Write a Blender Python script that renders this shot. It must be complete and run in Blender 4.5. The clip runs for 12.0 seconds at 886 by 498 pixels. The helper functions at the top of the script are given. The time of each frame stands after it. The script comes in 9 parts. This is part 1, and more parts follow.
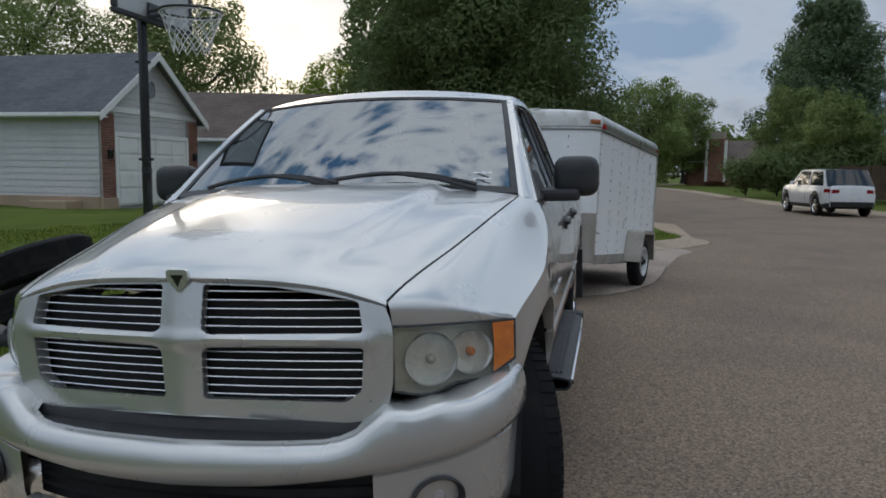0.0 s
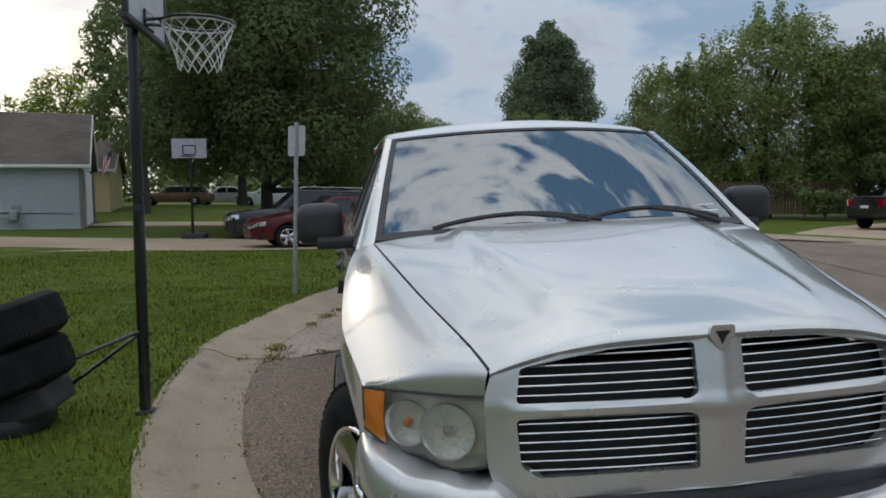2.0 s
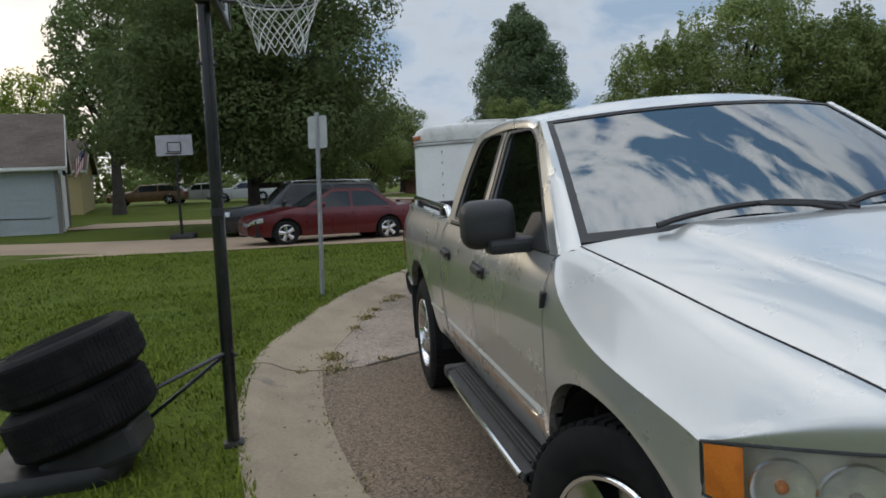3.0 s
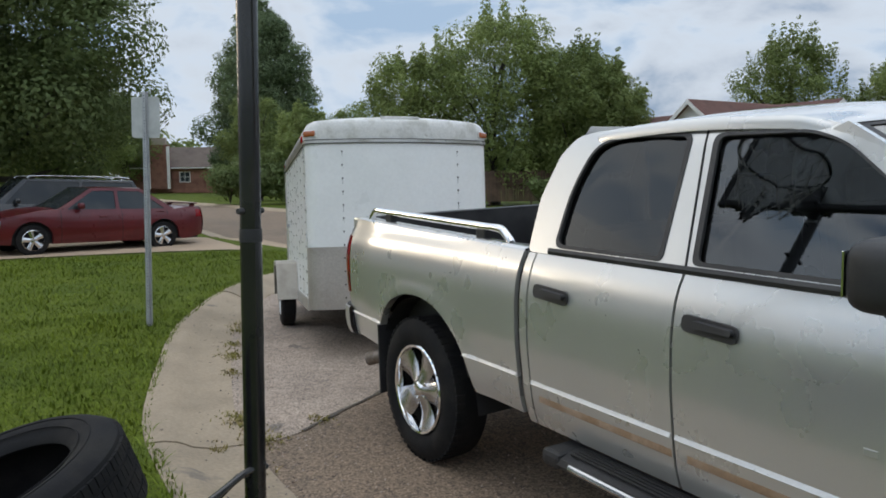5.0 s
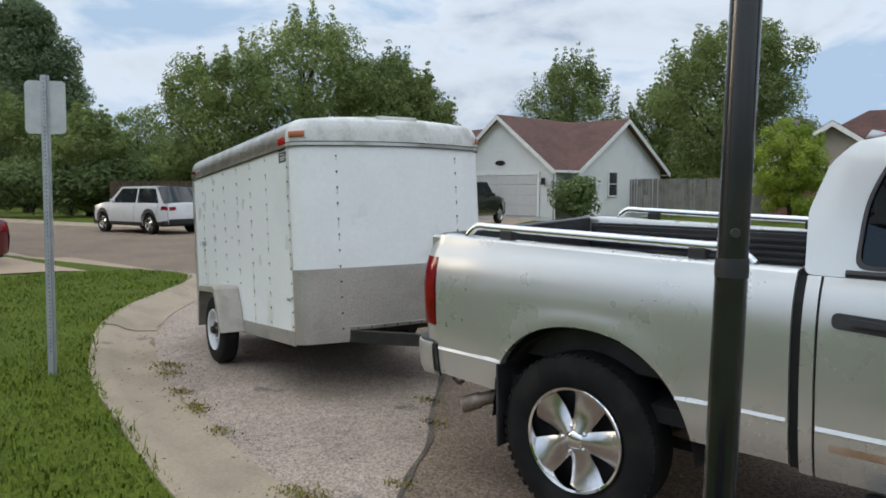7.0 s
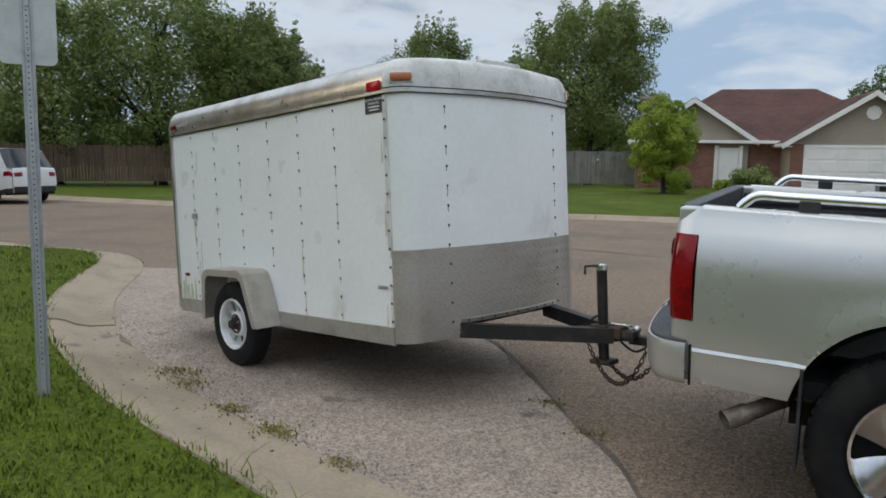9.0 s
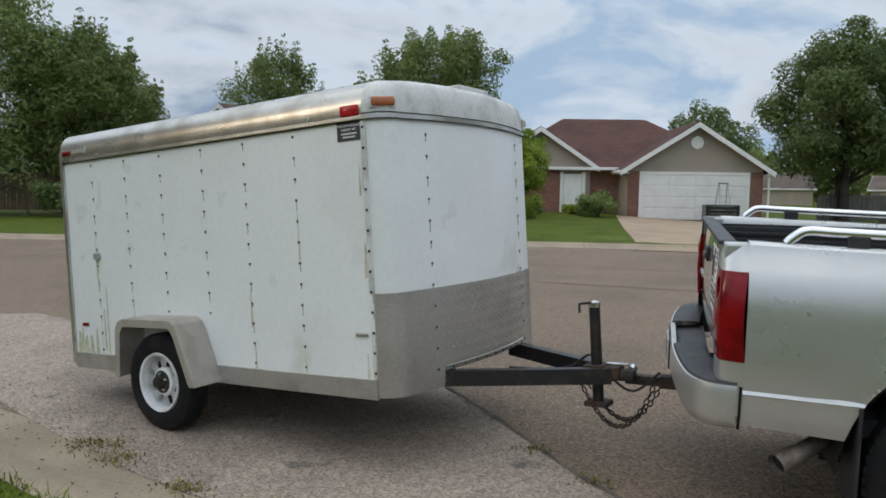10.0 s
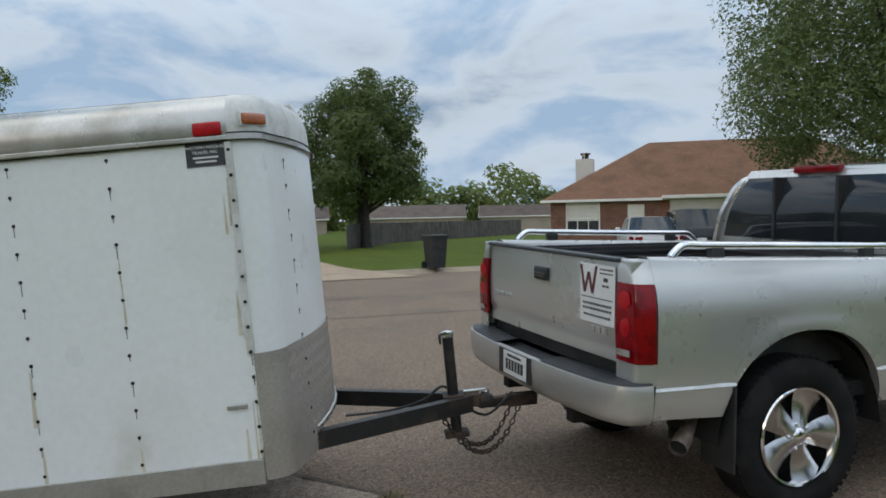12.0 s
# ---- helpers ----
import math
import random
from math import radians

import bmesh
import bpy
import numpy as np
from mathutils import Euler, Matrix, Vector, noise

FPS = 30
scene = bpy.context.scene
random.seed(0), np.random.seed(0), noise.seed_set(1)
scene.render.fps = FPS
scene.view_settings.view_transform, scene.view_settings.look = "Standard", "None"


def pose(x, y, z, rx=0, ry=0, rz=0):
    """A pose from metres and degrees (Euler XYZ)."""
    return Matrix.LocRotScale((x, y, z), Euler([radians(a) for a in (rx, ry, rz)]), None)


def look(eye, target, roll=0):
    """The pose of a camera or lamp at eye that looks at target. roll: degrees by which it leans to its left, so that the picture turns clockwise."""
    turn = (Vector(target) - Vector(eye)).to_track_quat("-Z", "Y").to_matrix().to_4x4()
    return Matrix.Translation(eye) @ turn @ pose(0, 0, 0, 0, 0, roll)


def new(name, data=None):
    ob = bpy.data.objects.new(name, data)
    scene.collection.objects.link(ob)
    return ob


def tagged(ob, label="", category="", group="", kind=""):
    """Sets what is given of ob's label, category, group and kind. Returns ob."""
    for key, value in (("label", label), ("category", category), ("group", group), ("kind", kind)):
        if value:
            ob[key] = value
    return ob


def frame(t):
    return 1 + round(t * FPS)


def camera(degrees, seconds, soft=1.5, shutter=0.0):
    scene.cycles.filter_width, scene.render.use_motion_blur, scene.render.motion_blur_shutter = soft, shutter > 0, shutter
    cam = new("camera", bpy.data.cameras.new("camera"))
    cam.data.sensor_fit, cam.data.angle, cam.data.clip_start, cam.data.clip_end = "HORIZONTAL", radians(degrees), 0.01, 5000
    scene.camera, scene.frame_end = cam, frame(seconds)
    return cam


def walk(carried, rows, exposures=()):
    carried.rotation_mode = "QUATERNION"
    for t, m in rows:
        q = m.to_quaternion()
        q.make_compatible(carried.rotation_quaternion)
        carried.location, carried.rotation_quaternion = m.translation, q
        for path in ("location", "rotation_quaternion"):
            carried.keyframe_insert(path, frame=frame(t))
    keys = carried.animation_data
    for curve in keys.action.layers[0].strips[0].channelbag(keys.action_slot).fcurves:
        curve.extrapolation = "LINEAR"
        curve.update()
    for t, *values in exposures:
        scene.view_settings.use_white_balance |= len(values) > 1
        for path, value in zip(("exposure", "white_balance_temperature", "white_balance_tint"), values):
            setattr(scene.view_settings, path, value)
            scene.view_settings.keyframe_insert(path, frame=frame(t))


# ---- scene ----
cam = camera(62.0, 12.0, 1.75)
PATH = [
    (0, (1.216, -1.841, 1.495), (0.787, 0.101, 1.285), 0.7),
    (0.5, (0.584, -2.002, 1.459), (0.279, -0.028, 1.347), -0.2),
    (1, (-0.025, -2.122, 1.526), (-0.192, -0.142, 1.292), 4.0),
    (1.5, (-0.517, -1.984, 1.551), (-0.406, 0.006, 1.382), -0.3),
    (2, (-0.991, -1.724, 1.549), (-0.719, 0.252, 1.399), -0.5),
    (2.5, (-1.378, -1.427, 1.577), (-1.028, 0.53, 1.357), -3.0),
    (2.7, (-1.545, -1.281, 1.582), (-1.239, 0.687, 1.398), -3.0),
    (4.5, (-2.756, 0.343, 1.679), (-1.796, 2.08, 1.427), 0.9),
    (5, (-3.045, 0.822, 1.667), (-2.009, 2.522, 1.475), -0.4),
    (5.5, (-3.377, 1.258, 1.661), (-2.171, 2.829, 1.381), -1.4),
    (6, (-3.615, 1.712, 1.658), (-2.397, 3.281, 1.423), -2.0),
    (6.5, (-3.815, 2.189, 1.666), (-2.512, 3.695, 1.478), 0.8),
    (6.7, (-3.915, 2.385, 1.667), (-2.511, 3.797, 1.486), 0.8),
    (8.5, (-4.284, 4.241, 1.588), (-2.665, 5.407, 1.451), -1.1),
    (9, (-4.335, 4.861, 1.587), (-2.598, 5.823, 1.347), 0.9),
    (9.5, (-4.335, 5.324, 1.591), (-2.476, 6.042, 1.419), -0.5),
    (10, (-4.299, 5.807, 1.618), (-2.388, 6.373, 1.451), 0.8),
    (10.5, (-4.277, 6.273, 1.62), (-2.317, 6.606, 1.402), 1.1),
    (11, (-4.225, 6.779, 1.622), (-2.253, 7.065, 1.449), -2.7),
    (11.5, (-4.162, 7.293, 1.602), (-2.189, 7.365, 1.281), -1.9),
    (12, (-3.93, 7.628, 1.609), (-2.055, 6.938, 1.53), -1.2),
]
walk(cam, [(t, look(eye, target, roll)) for t, eye, target, roll in PATH],
     [(0.0, -0.42, 6850, 12), (1.0, -0.34, 7020, 12), (2.0, -0.24, 7120, 12), (2.7, -0.16, 7220, 12), (4.5, 0.07, 7250, 12), (5.5, 0.27, 7250, 12), (6.5, 0.36, 7250, 12), (8.5, 0.10, 7300, 12), (10.5, 0.10, 7250, 11), (12.0, 0.0, 7050, 10)])

# ==== place ====

# ---- light and sky ----
SUN_AZ, SUN_EL = -30.0, 7.0          # degrees from +y towards +x, and above the horizon
world = bpy.data.worlds.new("sky")
scene.world = world
world.use_nodes = True
wt = world.node_tree
wt.nodes.clear()


def wnode(kind, **values):
    n = wt.nodes.new(kind)
    for key, value in values.items():
        n.inputs[key].default_value = value
    return n


def wmath(op, a, b=0.0, clamp=False):
    n = wt.nodes.new("ShaderNodeMath")
    n.operation, n.use_clamp = op, clamp
    for k, v in enumerate((a, b)):
        if isinstance(v, (int, float)):
            n.inputs[k].default_value = v
        else:
            wt.links.new(v, n.inputs[k])
    return n.outputs[0]


def wmix(fac, a, b):
    n = wt.nodes.new("ShaderNodeMix")
    n.data_type = "RGBA"
    for key, v in ((0, fac), (6, a), (7, b)):
        if isinstance(v, (int, float, tuple)):
            n.inputs[key].default_value = v
        else:
            wt.links.new(v, n.inputs[key])
    return n.outputs[2]


sky = wt.nodes.new("ShaderNodeTexSky")
sky.sky_type, sky.sun_disc = "NISHITA", False
sky.sun_elevation, sky.sun_rotation = radians(SUN_EL), radians(SUN_AZ)
coord = wt.nodes.new("ShaderNodeTexCoord")
sep = wt.nodes.new("ShaderNodeSeparateXYZ")
wt.links.new(coord.outputs["Generated"], sep.inputs[0])
# cloud masses, drawn out sideways towards the horizon
flat = wt.nodes.new("ShaderNodeCombineXYZ")
wt.links.new(sep.outputs[0], flat.inputs[0])
wt.links.new(sep.outputs[1], flat.inputs[1])
wt.links.new(wmath("MULTIPLY", sep.outputs[2], 2.3), flat.inputs[2])
big = wnode("ShaderNodeTexNoise", Scale=3.6, Detail=6.0, Roughness=0.52, Distortion=0.5)
fine = wnode("ShaderNodeTexNoise", Scale=11.0, Detail=6.0, Roughness=0.6, Distortion=0.3)
for n in (big, fine):
    wt.links.new(flat.outputs[0], n.inputs["Vector"])
mass = wmath("ADD", wmath("MULTIPLY", big.outputs[0], 0.82), wmath("MULTIPLY", fine.outputs[0], 0.18))
cover = wmath("MULTIPLY", wmath("SUBTRACT", mass, 0.36), 6.0, True)
# haze softens the sky towards the horizon; overhead the gaps are deeper
clear = wmath("MULTIPLY", wmath("SUBTRACT", sep.outputs[2], 0.44), 4.0, True)
thick = wmath("MULTIPLY", wmath("ADD", wmath("SUBTRACT", mass, 0.43), wmath("MULTIPLY", clear, 0.035)), 5.5, True)
# glow of the low sun behind thin cloud
az, el = radians(SUN_AZ), radians(SUN_EL)
sunward = (math.sin(az) * math.cos(el), math.cos(az) * math.cos(el), math.sin(el))
dot = wt.nodes.new("ShaderNodeVectorMath")
dot.operation = "DOT_PRODUCT"
wt.links.new(coord.outputs["Generated"], dot.inputs[0])
dot.inputs[1].default_value = sunward
glow = wmath("POWER", wmath("MAXIMUM", dot.outputs["Value"], 0.0), 28.0)
blue = wmix(0.85, sky.outputs[0], wmix(clear, (1.9, 3.0, 4.9, 1.0), (0.55, 1.5, 3.1, 1.0)))
cloud = wmix(thick, wmix(clear, (6.6, 7.4, 8.4, 1.0), (13.5, 13.7, 13.6, 1.0)), wmix(clear, (2.9, 4.3, 6.3, 1.0), (0.85, 1.75, 3.0, 1.0)))
covered = wmix(cover, blue, cloud)
lit = wt.nodes.new("ShaderNodeMix")
lit.data_type, lit.blend_type = "RGBA", "ADD"
wt.links.new(glow, lit.inputs[0])
wt.links.new(covered, lit.inputs[6])
lit.inputs[7].default_value = (12.5, 10.6, 7.6, 1.0)
# an overcast deck is brightest overhead
zenith = wmath("ADD", wmath("MULTIPLY", wmath("MAXIMUM", wmath("SUBTRACT", sep.outputs[2], 0.22), 0.0), 2.0), 0.92)
deck = wt.nodes.new("ShaderNodeVectorMath")
deck.operation = "SCALE"
wt.links.new(lit.outputs[2], deck.inputs[0])
wt.links.new(zenith, deck.inputs["Scale"])
back = wnode("ShaderNodeBackground", Strength=0.121)
wt.links.new(deck.outputs[0], back.inputs[0])
out = wt.nodes.new("ShaderNodeOutputWorld")
wt.links.new(back.outputs[0], out.inputs[0])

sun = new("sun", bpy.data.lights.new("sun", "SUN"))
sun.data.energy, sun.data.angle, sun.data.color = 0.65, radians(22), (1.0, 0.9, 0.76)
sun.matrix_world = look(Vector(sunward) * 100, (0, 0, 0))

# ---- materials ----
def material(name, base, rough=0.6, metal=0.0, second=None, scale=3.0, share=0.5, fine=60.0, grain=0.12, bump=0.0, bump_scale=80.0,
             coat=0.0, spots=None, spot_scale=0.6, spot_share=0.0, island=0.0, spec=0.5, pebble=0.0):
    """A surface with stains at one scale and grain at another; second: the stains' colour; island: light and dark between loose pieces."""
    m = bpy.data.materials.new(name)
    m.use_nodes = True
    t = m.node_tree
    p = t.nodes["Principled BSDF"]
    p.inputs["Roughness"].default_value, p.inputs["Metallic"].default_value = rough, metal
    p.inputs["Coat Weight"].default_value, p.inputs["Coat Roughness"].default_value = coat, 0.04
    p.inputs["Specular IOR Level"].default_value = spec
    geo = t.nodes.new("ShaderNodeNewGeometry")
    co = t.nodes.new("ShaderNodeTexCoord")

    def noise_at(s, detail=4.0):
        n = t.nodes.new("ShaderNodeTexNoise")
        n.inputs["Scale"].default_value, n.inputs["Detail"].default_value = s, detail
        t.links.new(geo.outputs["Position"], n.inputs["Vector"])
        return n.outputs[0]

    def ramp(v, lo, hi):
        r = t.nodes.new("ShaderNodeMapRange")
        r.inputs[1].default_value, r.inputs[2].default_value = lo, hi
        t.links.new(v, r.inputs[0])
        return r.outputs[0]

    def mix(fac, a, b, how="MIX"):
        n = t.nodes.new("ShaderNodeMix")
        n.data_type, n.blend_type = "RGBA", how
        for key, v in ((0, fac), (6, a), (7, b)):
            if isinstance(v, (int, float, tuple)):
                n.inputs[key].default_value = v
            else:
                t.links.new(v, n.inputs[key])
        return n.outputs[2]

    second = second or tuple(c * 0.8 for c in base)
    col = mix(ramp(noise_at(scale), 0.62 - 0.3 * share, 0.78 - 0.3 * share), (*base, 1), (*second, 1))
    if spots:
        col = mix(ramp(noise_at(spot_scale, 6.0), 0.72 - 0.3 * spot_share, 0.78 - 0.3 * spot_share), col, (*spots, 1))
    if grain:
        g = ramp(noise_at(fine, 3.0), 0.25, 0.75)
        dark = mix(g, (1 - grain,) * 3 + (1,), (1 + grain,) * 3 + (1,))
        col = mix(1.0, col, dark, "MULTIPLY")
    if pebble:
        vor = t.nodes.new("ShaderNodeTexVoronoi")
        vor.inputs["Scale"].default_value = 85.0
        t.links.new(geo.outputs["Position"], vor.inputs["Vector"])
        bw = t.nodes.new("ShaderNodeRGBToBW")
        t.links.new(vor.outputs["Color"], bw.inputs[0])
        stones = mix(ramp(bw.outputs[0], 0.2, 0.8), (1 - pebble,) * 3 + (1,), (1 + pebble,) * 3 + (1,))
        col = mix(1.0, col, stones, "MULTIPLY")
    if island:
        info = t.nodes.new("ShaderNodeObjectInfo")
        both = t.nodes.new("ShaderNodeMath")
        both.operation = "ADD"
        t.links.new(geo.outputs["Random Per Island"], both.inputs[0])
        t.links.new(info.outputs["Random"], both.inputs[1])
        r = ramp(both.outputs[0], 0.2, 1.8)
        shade = mix(r, (1 - island,) * 3 + (1,), (1 + island,) * 3 + (1,))
        col = mix(1.0, col, shade, "MULTIPLY")
    t.links.new(col, p.inputs["Base Color"])
    rr = t.nodes.new("ShaderNodeMapRange")
    rr.inputs[3].default_value, rr.inputs[4].default_value = max(0.02, rough - 0.08 * (rough > 0.15)), min(1, rough + 0.08 * (rough > 0.15))
    t.links.new(noise_at(scale * 2.3), rr.inputs[0])
    t.links.new(rr.outputs[0], p.inputs["Roughness"])
    if bump:
        b = t.nodes.new("ShaderNodeBump")
        b.inputs["Strength"].default_value, b.inputs["Distance"].default_value = 1.0, bump
        t.links.new(noise_at(bump_scale, 3.0), b.inputs["Height"])
        t.links.new(b.outputs[0], p.inputs["Normal"])
    return m


def glass_material(name, tint, rough=0.02, clear=0.5, ior=1.75, haze=0.0):
    """A thin pane: part of what is behind shows through, tinted, under a sharp reflection."""
    m = bpy.data.materials.new(name)
    m.use_nodes = True
    t = m.node_tree
    t.nodes.clear()
    through_it = t.nodes.new("ShaderNodeBsdfTransparent")
    through_it.inputs[0].default_value = (*[c * clear for c in tint], 1)
    gloss = t.nodes.new("ShaderNodeBsdfGlossy")
    gloss.inputs["Roughness"].default_value = rough
    gloss.inputs["Color"].default_value = (0.92, 0.97, 1.0, 1)
    fres = t.nodes.new("ShaderNodeFresnel")
    fres.inputs["IOR"].default_value = ior
    mixer = t.nodes.new("ShaderNodeMixShader")
    o = t.nodes.new("ShaderNodeOutputMaterial")
    t.links.new(fres.outputs[0], mixer.inputs[0])
    body = through_it.outputs[0]
    if haze:                                                    # weathered, milky plastic
        milk = t.nodes.new("ShaderNodeBsdfDiffuse")
        milk.inputs[0].default_value = (*[0.75 * c for c in tint], 1)
        veil = t.nodes.new("ShaderNodeMixShader")
        veil.inputs[0].default_value = haze
        t.links.new(through_it.outputs[0], veil.inputs[1])
        t.links.new(milk.outputs[0], veil.inputs[2])
        body = veil.outputs[0]
    t.links.new(body, mixer.inputs[1])
    t.links.new(gloss.outputs[0], mixer.inputs[2])
    t.links.new(mixer.outputs[0], o.inputs[0])
    return m


SILVER = material("silver_paint", (0.585, 0.585, 0.57), 0.29, 0.62, (0.57, 0.57, 0.555), 2.0, 0.5, 400, 0.04, coat=1.0)
CHROME = material("chrome", (0.82, 0.82, 0.83), 0.07, 1.0, (0.75, 0.75, 0.77), 6, 0.4, 90, 0.03)
DULL_CHROME = material("dull_chrome", (0.7, 0.7, 0.7), 0.22, 1.0, (0.55, 0.55, 0.56), 6, 0.5, 90, 0.06)
POLISHED = material("polished_wheel", (0.58, 0.58, 0.59), 0.24, 1.0, (0.48, 0.48, 0.49), 12, 0.5, 90, 0.05)
BUMPER_METAL = material("bumper_metal", (0.57, 0.56, 0.54), 0.36, 0.65, (0.52, 0.51, 0.49), 5, 0.5, 120, 0.06)
TAIL_PIPE = material("tarnished_pipe", (0.26, 0.215, 0.18), 0.5, 0.6, (0.18, 0.14, 0.11), 14, 0.5, 80, 0.2)
BLACK_PLASTIC = material("black_plastic", (0.022, 0.022, 0.024), 0.5, 0, (0.035, 0.035, 0.036), 5, 0.5, 300, 0.2, 0.0008, 500)
BLACK_PAINT = material("black_paint", (0.012, 0.012, 0.013), 0.25, 0, (0.02, 0.02, 0.02), 4, 0.5, 200, 0.1, coat=0.4)
BEAM = material("worn_black_steel", (0.018, 0.017, 0.017), 0.45, 0.2, (0.04, 0.032, 0.027), 9, 0.35, 120, 0.2, spots=(0.09, 0.05, 0.03), spot_scale=14, spot_share=0.12)
RUBBER = material("tyre_rubber", (0.010, 0.010, 0.011), 0.8, 0, (0.018, 0.017, 0.016), 7, 0.45, 200, 0.2, 0.001, 250, spec=0.2)
DARK = material("dark_interior", (0.012, 0.012, 0.013), 0.8, 0)
SEAT = material("seat_cloth", (0.09, 0.09, 0.09), 0.9, 0, (0.07, 0.07, 0.07), 8, 0.5, 300, 0.2)
GLASS = glass_material("windscreen_glass", (0.75, 0.85, 0.85), 0.01, 0.4, 2.9)
TINTED = glass_material("tinted_glass", (0.35, 0.36, 0.38), 0.015, 0.2, 1.55)
SIDE_GLASS = glass_material("side_window_glass", (0.6, 0.66, 0.68), 0.015, 0.35, 1.8)
LENS = glass_material("lamp_glass", (0.99, 0.97, 0.88), 0.04, 0.98, 1.45, 0.06)
HAZE = material("lamp_housing", (0.60, 0.58, 0.50), 0.45, 0.0, (0.53, 0.51, 0.43), 12, 0.5, 80, 0.1)
AMBER = material("amber_lens", (0.72, 0.20, 0.035), 0.2, 0, (0.6, 0.16, 0.03), 20, 0.5, 150, 0.1, coat=0.6)
AMBER_OLD = material("faded_amber_lens", (0.42, 0.11, 0.03), 0.25, 0, (0.34, 0.085, 0.025), 20, 0.5, 150, 0.1, coat=0.5)
STAIN = material("rust_water_stain", (0.66, 0.62, 0.50), 0.6, 0, (0.56, 0.50, 0.37), 9, 0.5, 40, 0.12)
RED_LENS = material("red_lens", (0.24, 0.003, 0.007), 0.15, 0, (0.15, 0.002, 0.005), 14, 0.5, 120, 0.2, coat=0.2, spec=0.3)
BRIGHT_RED = material("bright_red_lens", (0.48, 0.009, 0.014), 0.2, 0, (0.38, 0.006, 0.01), 30, 0.5, 150, 0.2, spec=0.3)
CLEAR_LENS = material("clear_lens", (0.45, 0.42, 0.4), 0.12, 0.2, (0.3, 0.27, 0.26), 20, 0.5, 120, 0.1, coat=0.8)
TAN_TAPE = material("worn_tan_strip", (0.36, 0.235, 0.15), 0.7, 0, (0.46, 0.33, 0.24), 9, 0.55, 60, 0.15)
HIGHLIT_RIDGE = material("pale_strip", (0.72, 0.73, 0.73), 0.3, 0.3, (0.66, 0.66, 0.66), 9, 0.4, 60, 0.05, coat=0.5)
TRAILER_WHITE = material("trailer_white", (0.83, 0.845, 0.835), 0.3, 0, (0.79, 0.805, 0.79), 1.6, 0.5, 30, 0.03, spots=(0.70, 0.70, 0.65), spot_scale=1.3, spot_share=0.12)
TRAILER_ROOF = material("trailer_roof_white", (0.66, 0.655, 0.63), 0.45, 0, (0.5, 0.49, 0.45), 6, 0.45, 50, 0.1, spots=(0.30, 0.27, 0.22), spot_scale=9, spot_share=0.12)
ALU = material("weathered_aluminium", (0.50, 0.49, 0.47), 0.42, 0.75, (0.40, 0.385, 0.36), 5, 0.5, 60, 0.1)
ALU_TRIM = material("roof_trim_aluminium", (0.56, 0.545, 0.51), 0.3, 0.85, (0.42, 0.395, 0.35), 4, 0.45, 70, 0.08)
TREAD = material("tread_plate", (0.45, 0.415, 0.375), 0.46, 0.55, (0.39, 0.355, 0.315), 3, 0.5, 60, 0.1)
FENDER_GREY = material("fender_grey", (0.42, 0.385, 0.335), 0.5, 0.3, (0.34, 0.31, 0.265), 5, 0.5, 80, 0.1)
RUST = material("dark_rusty_steel", (0.035, 0.03, 0.028), 0.7, 0.3, (0.09, 0.055, 0.035), 9, 0.45, 90, 0.25, 0.001, 150)
SCREW = material("screw_head", (0.03, 0.026, 0.023), 0.6, 0.5)
ALGAE = material("algae_stain", (0.52, 0.54, 0.38), 0.6, 0, (0.64, 0.66, 0.53), 5, 0.5, 40, 0.2)
WHITE_RIM = material("white_rim_paint", (0.75, 0.76, 0.76), 0.35, 0, (0.62, 0.62, 0.6), 9, 0.4, 70, 0.06)
ASPHALT = material("asphalt", (0.21, 0.150, 0.104), 0.92, 0, (0.172, 0.126, 0.09), 0.5, 0.5, 30, 0.2, 0.005, 70, spots=(0.15, 0.125, 0.105), spot_scale=1.3, spot_share=0.14, pebble=0.45)
ASPHALT_OLD = material("pale_asphalt_patch", (0.35, 0.275, 0.22), 0.92, 0, (0.27, 0.213, 0.172), 0.8, 0.55, 14, 0.14, 0.003, 75, spots=(0.17, 0.142, 0.122), spot_scale=2.4, spot_share=0.28, pebble=0.36)
TAR = material("tar_seam", (0.095, 0.078, 0.062), 0.9, 0, (0.15, 0.12, 0.095), 5, 0.5, 60, 0.3, 0.003, 60)
CONCRETE = material("kerb_concrete", (0.35, 0.275, 0.195), 0.9, 0, (0.285, 0.225, 0.16), 1.4, 0.5, 45, 0.16, 0.002, 120, spots=(0.20, 0.165, 0.13), spot_scale=3.0, spot_share=0.22)
DRIVE = material("driveway_concrete", (0.39, 0.285, 0.195), 0.9, 0, (0.335, 0.245, 0.17), 0.7, 0.5, 30, 0.12, spots=(0.36, 0.31, 0.26), spot_scale=1.5, spot_share=0.15)
GRASS = material("grass", (0.088, 0.118, 0.011), 0.95, 0, (0.066, 0.096, 0.0095), 0.8, 0.5, 24, 0.5, 0.03, 45, spots=(0.11, 0.15, 0.03), spot_scale=0.45, spot_share=0.35, spec=0.2)
BLADE = material("grass_blade", (0.125, 0.165, 0.0145), 0.75, 0, (0.092, 0.132, 0.0125), 0.9, 0.5, 24, 0.2, island=0.35, spec=0.25)
WEED = material("dry_weed", (0.20, 0.175, 0.05), 0.85, 0, (0.25, 0.185, 0.08), 6, 0.5, 24, 0.2, island=0.35, spec=0.2)
BARK = material("bark", (0.06, 0.05, 0.042), 0.95, 0, (0.04, 0.034, 0.03), 4, 0.5, 30, 0.3, 0.02, 14)
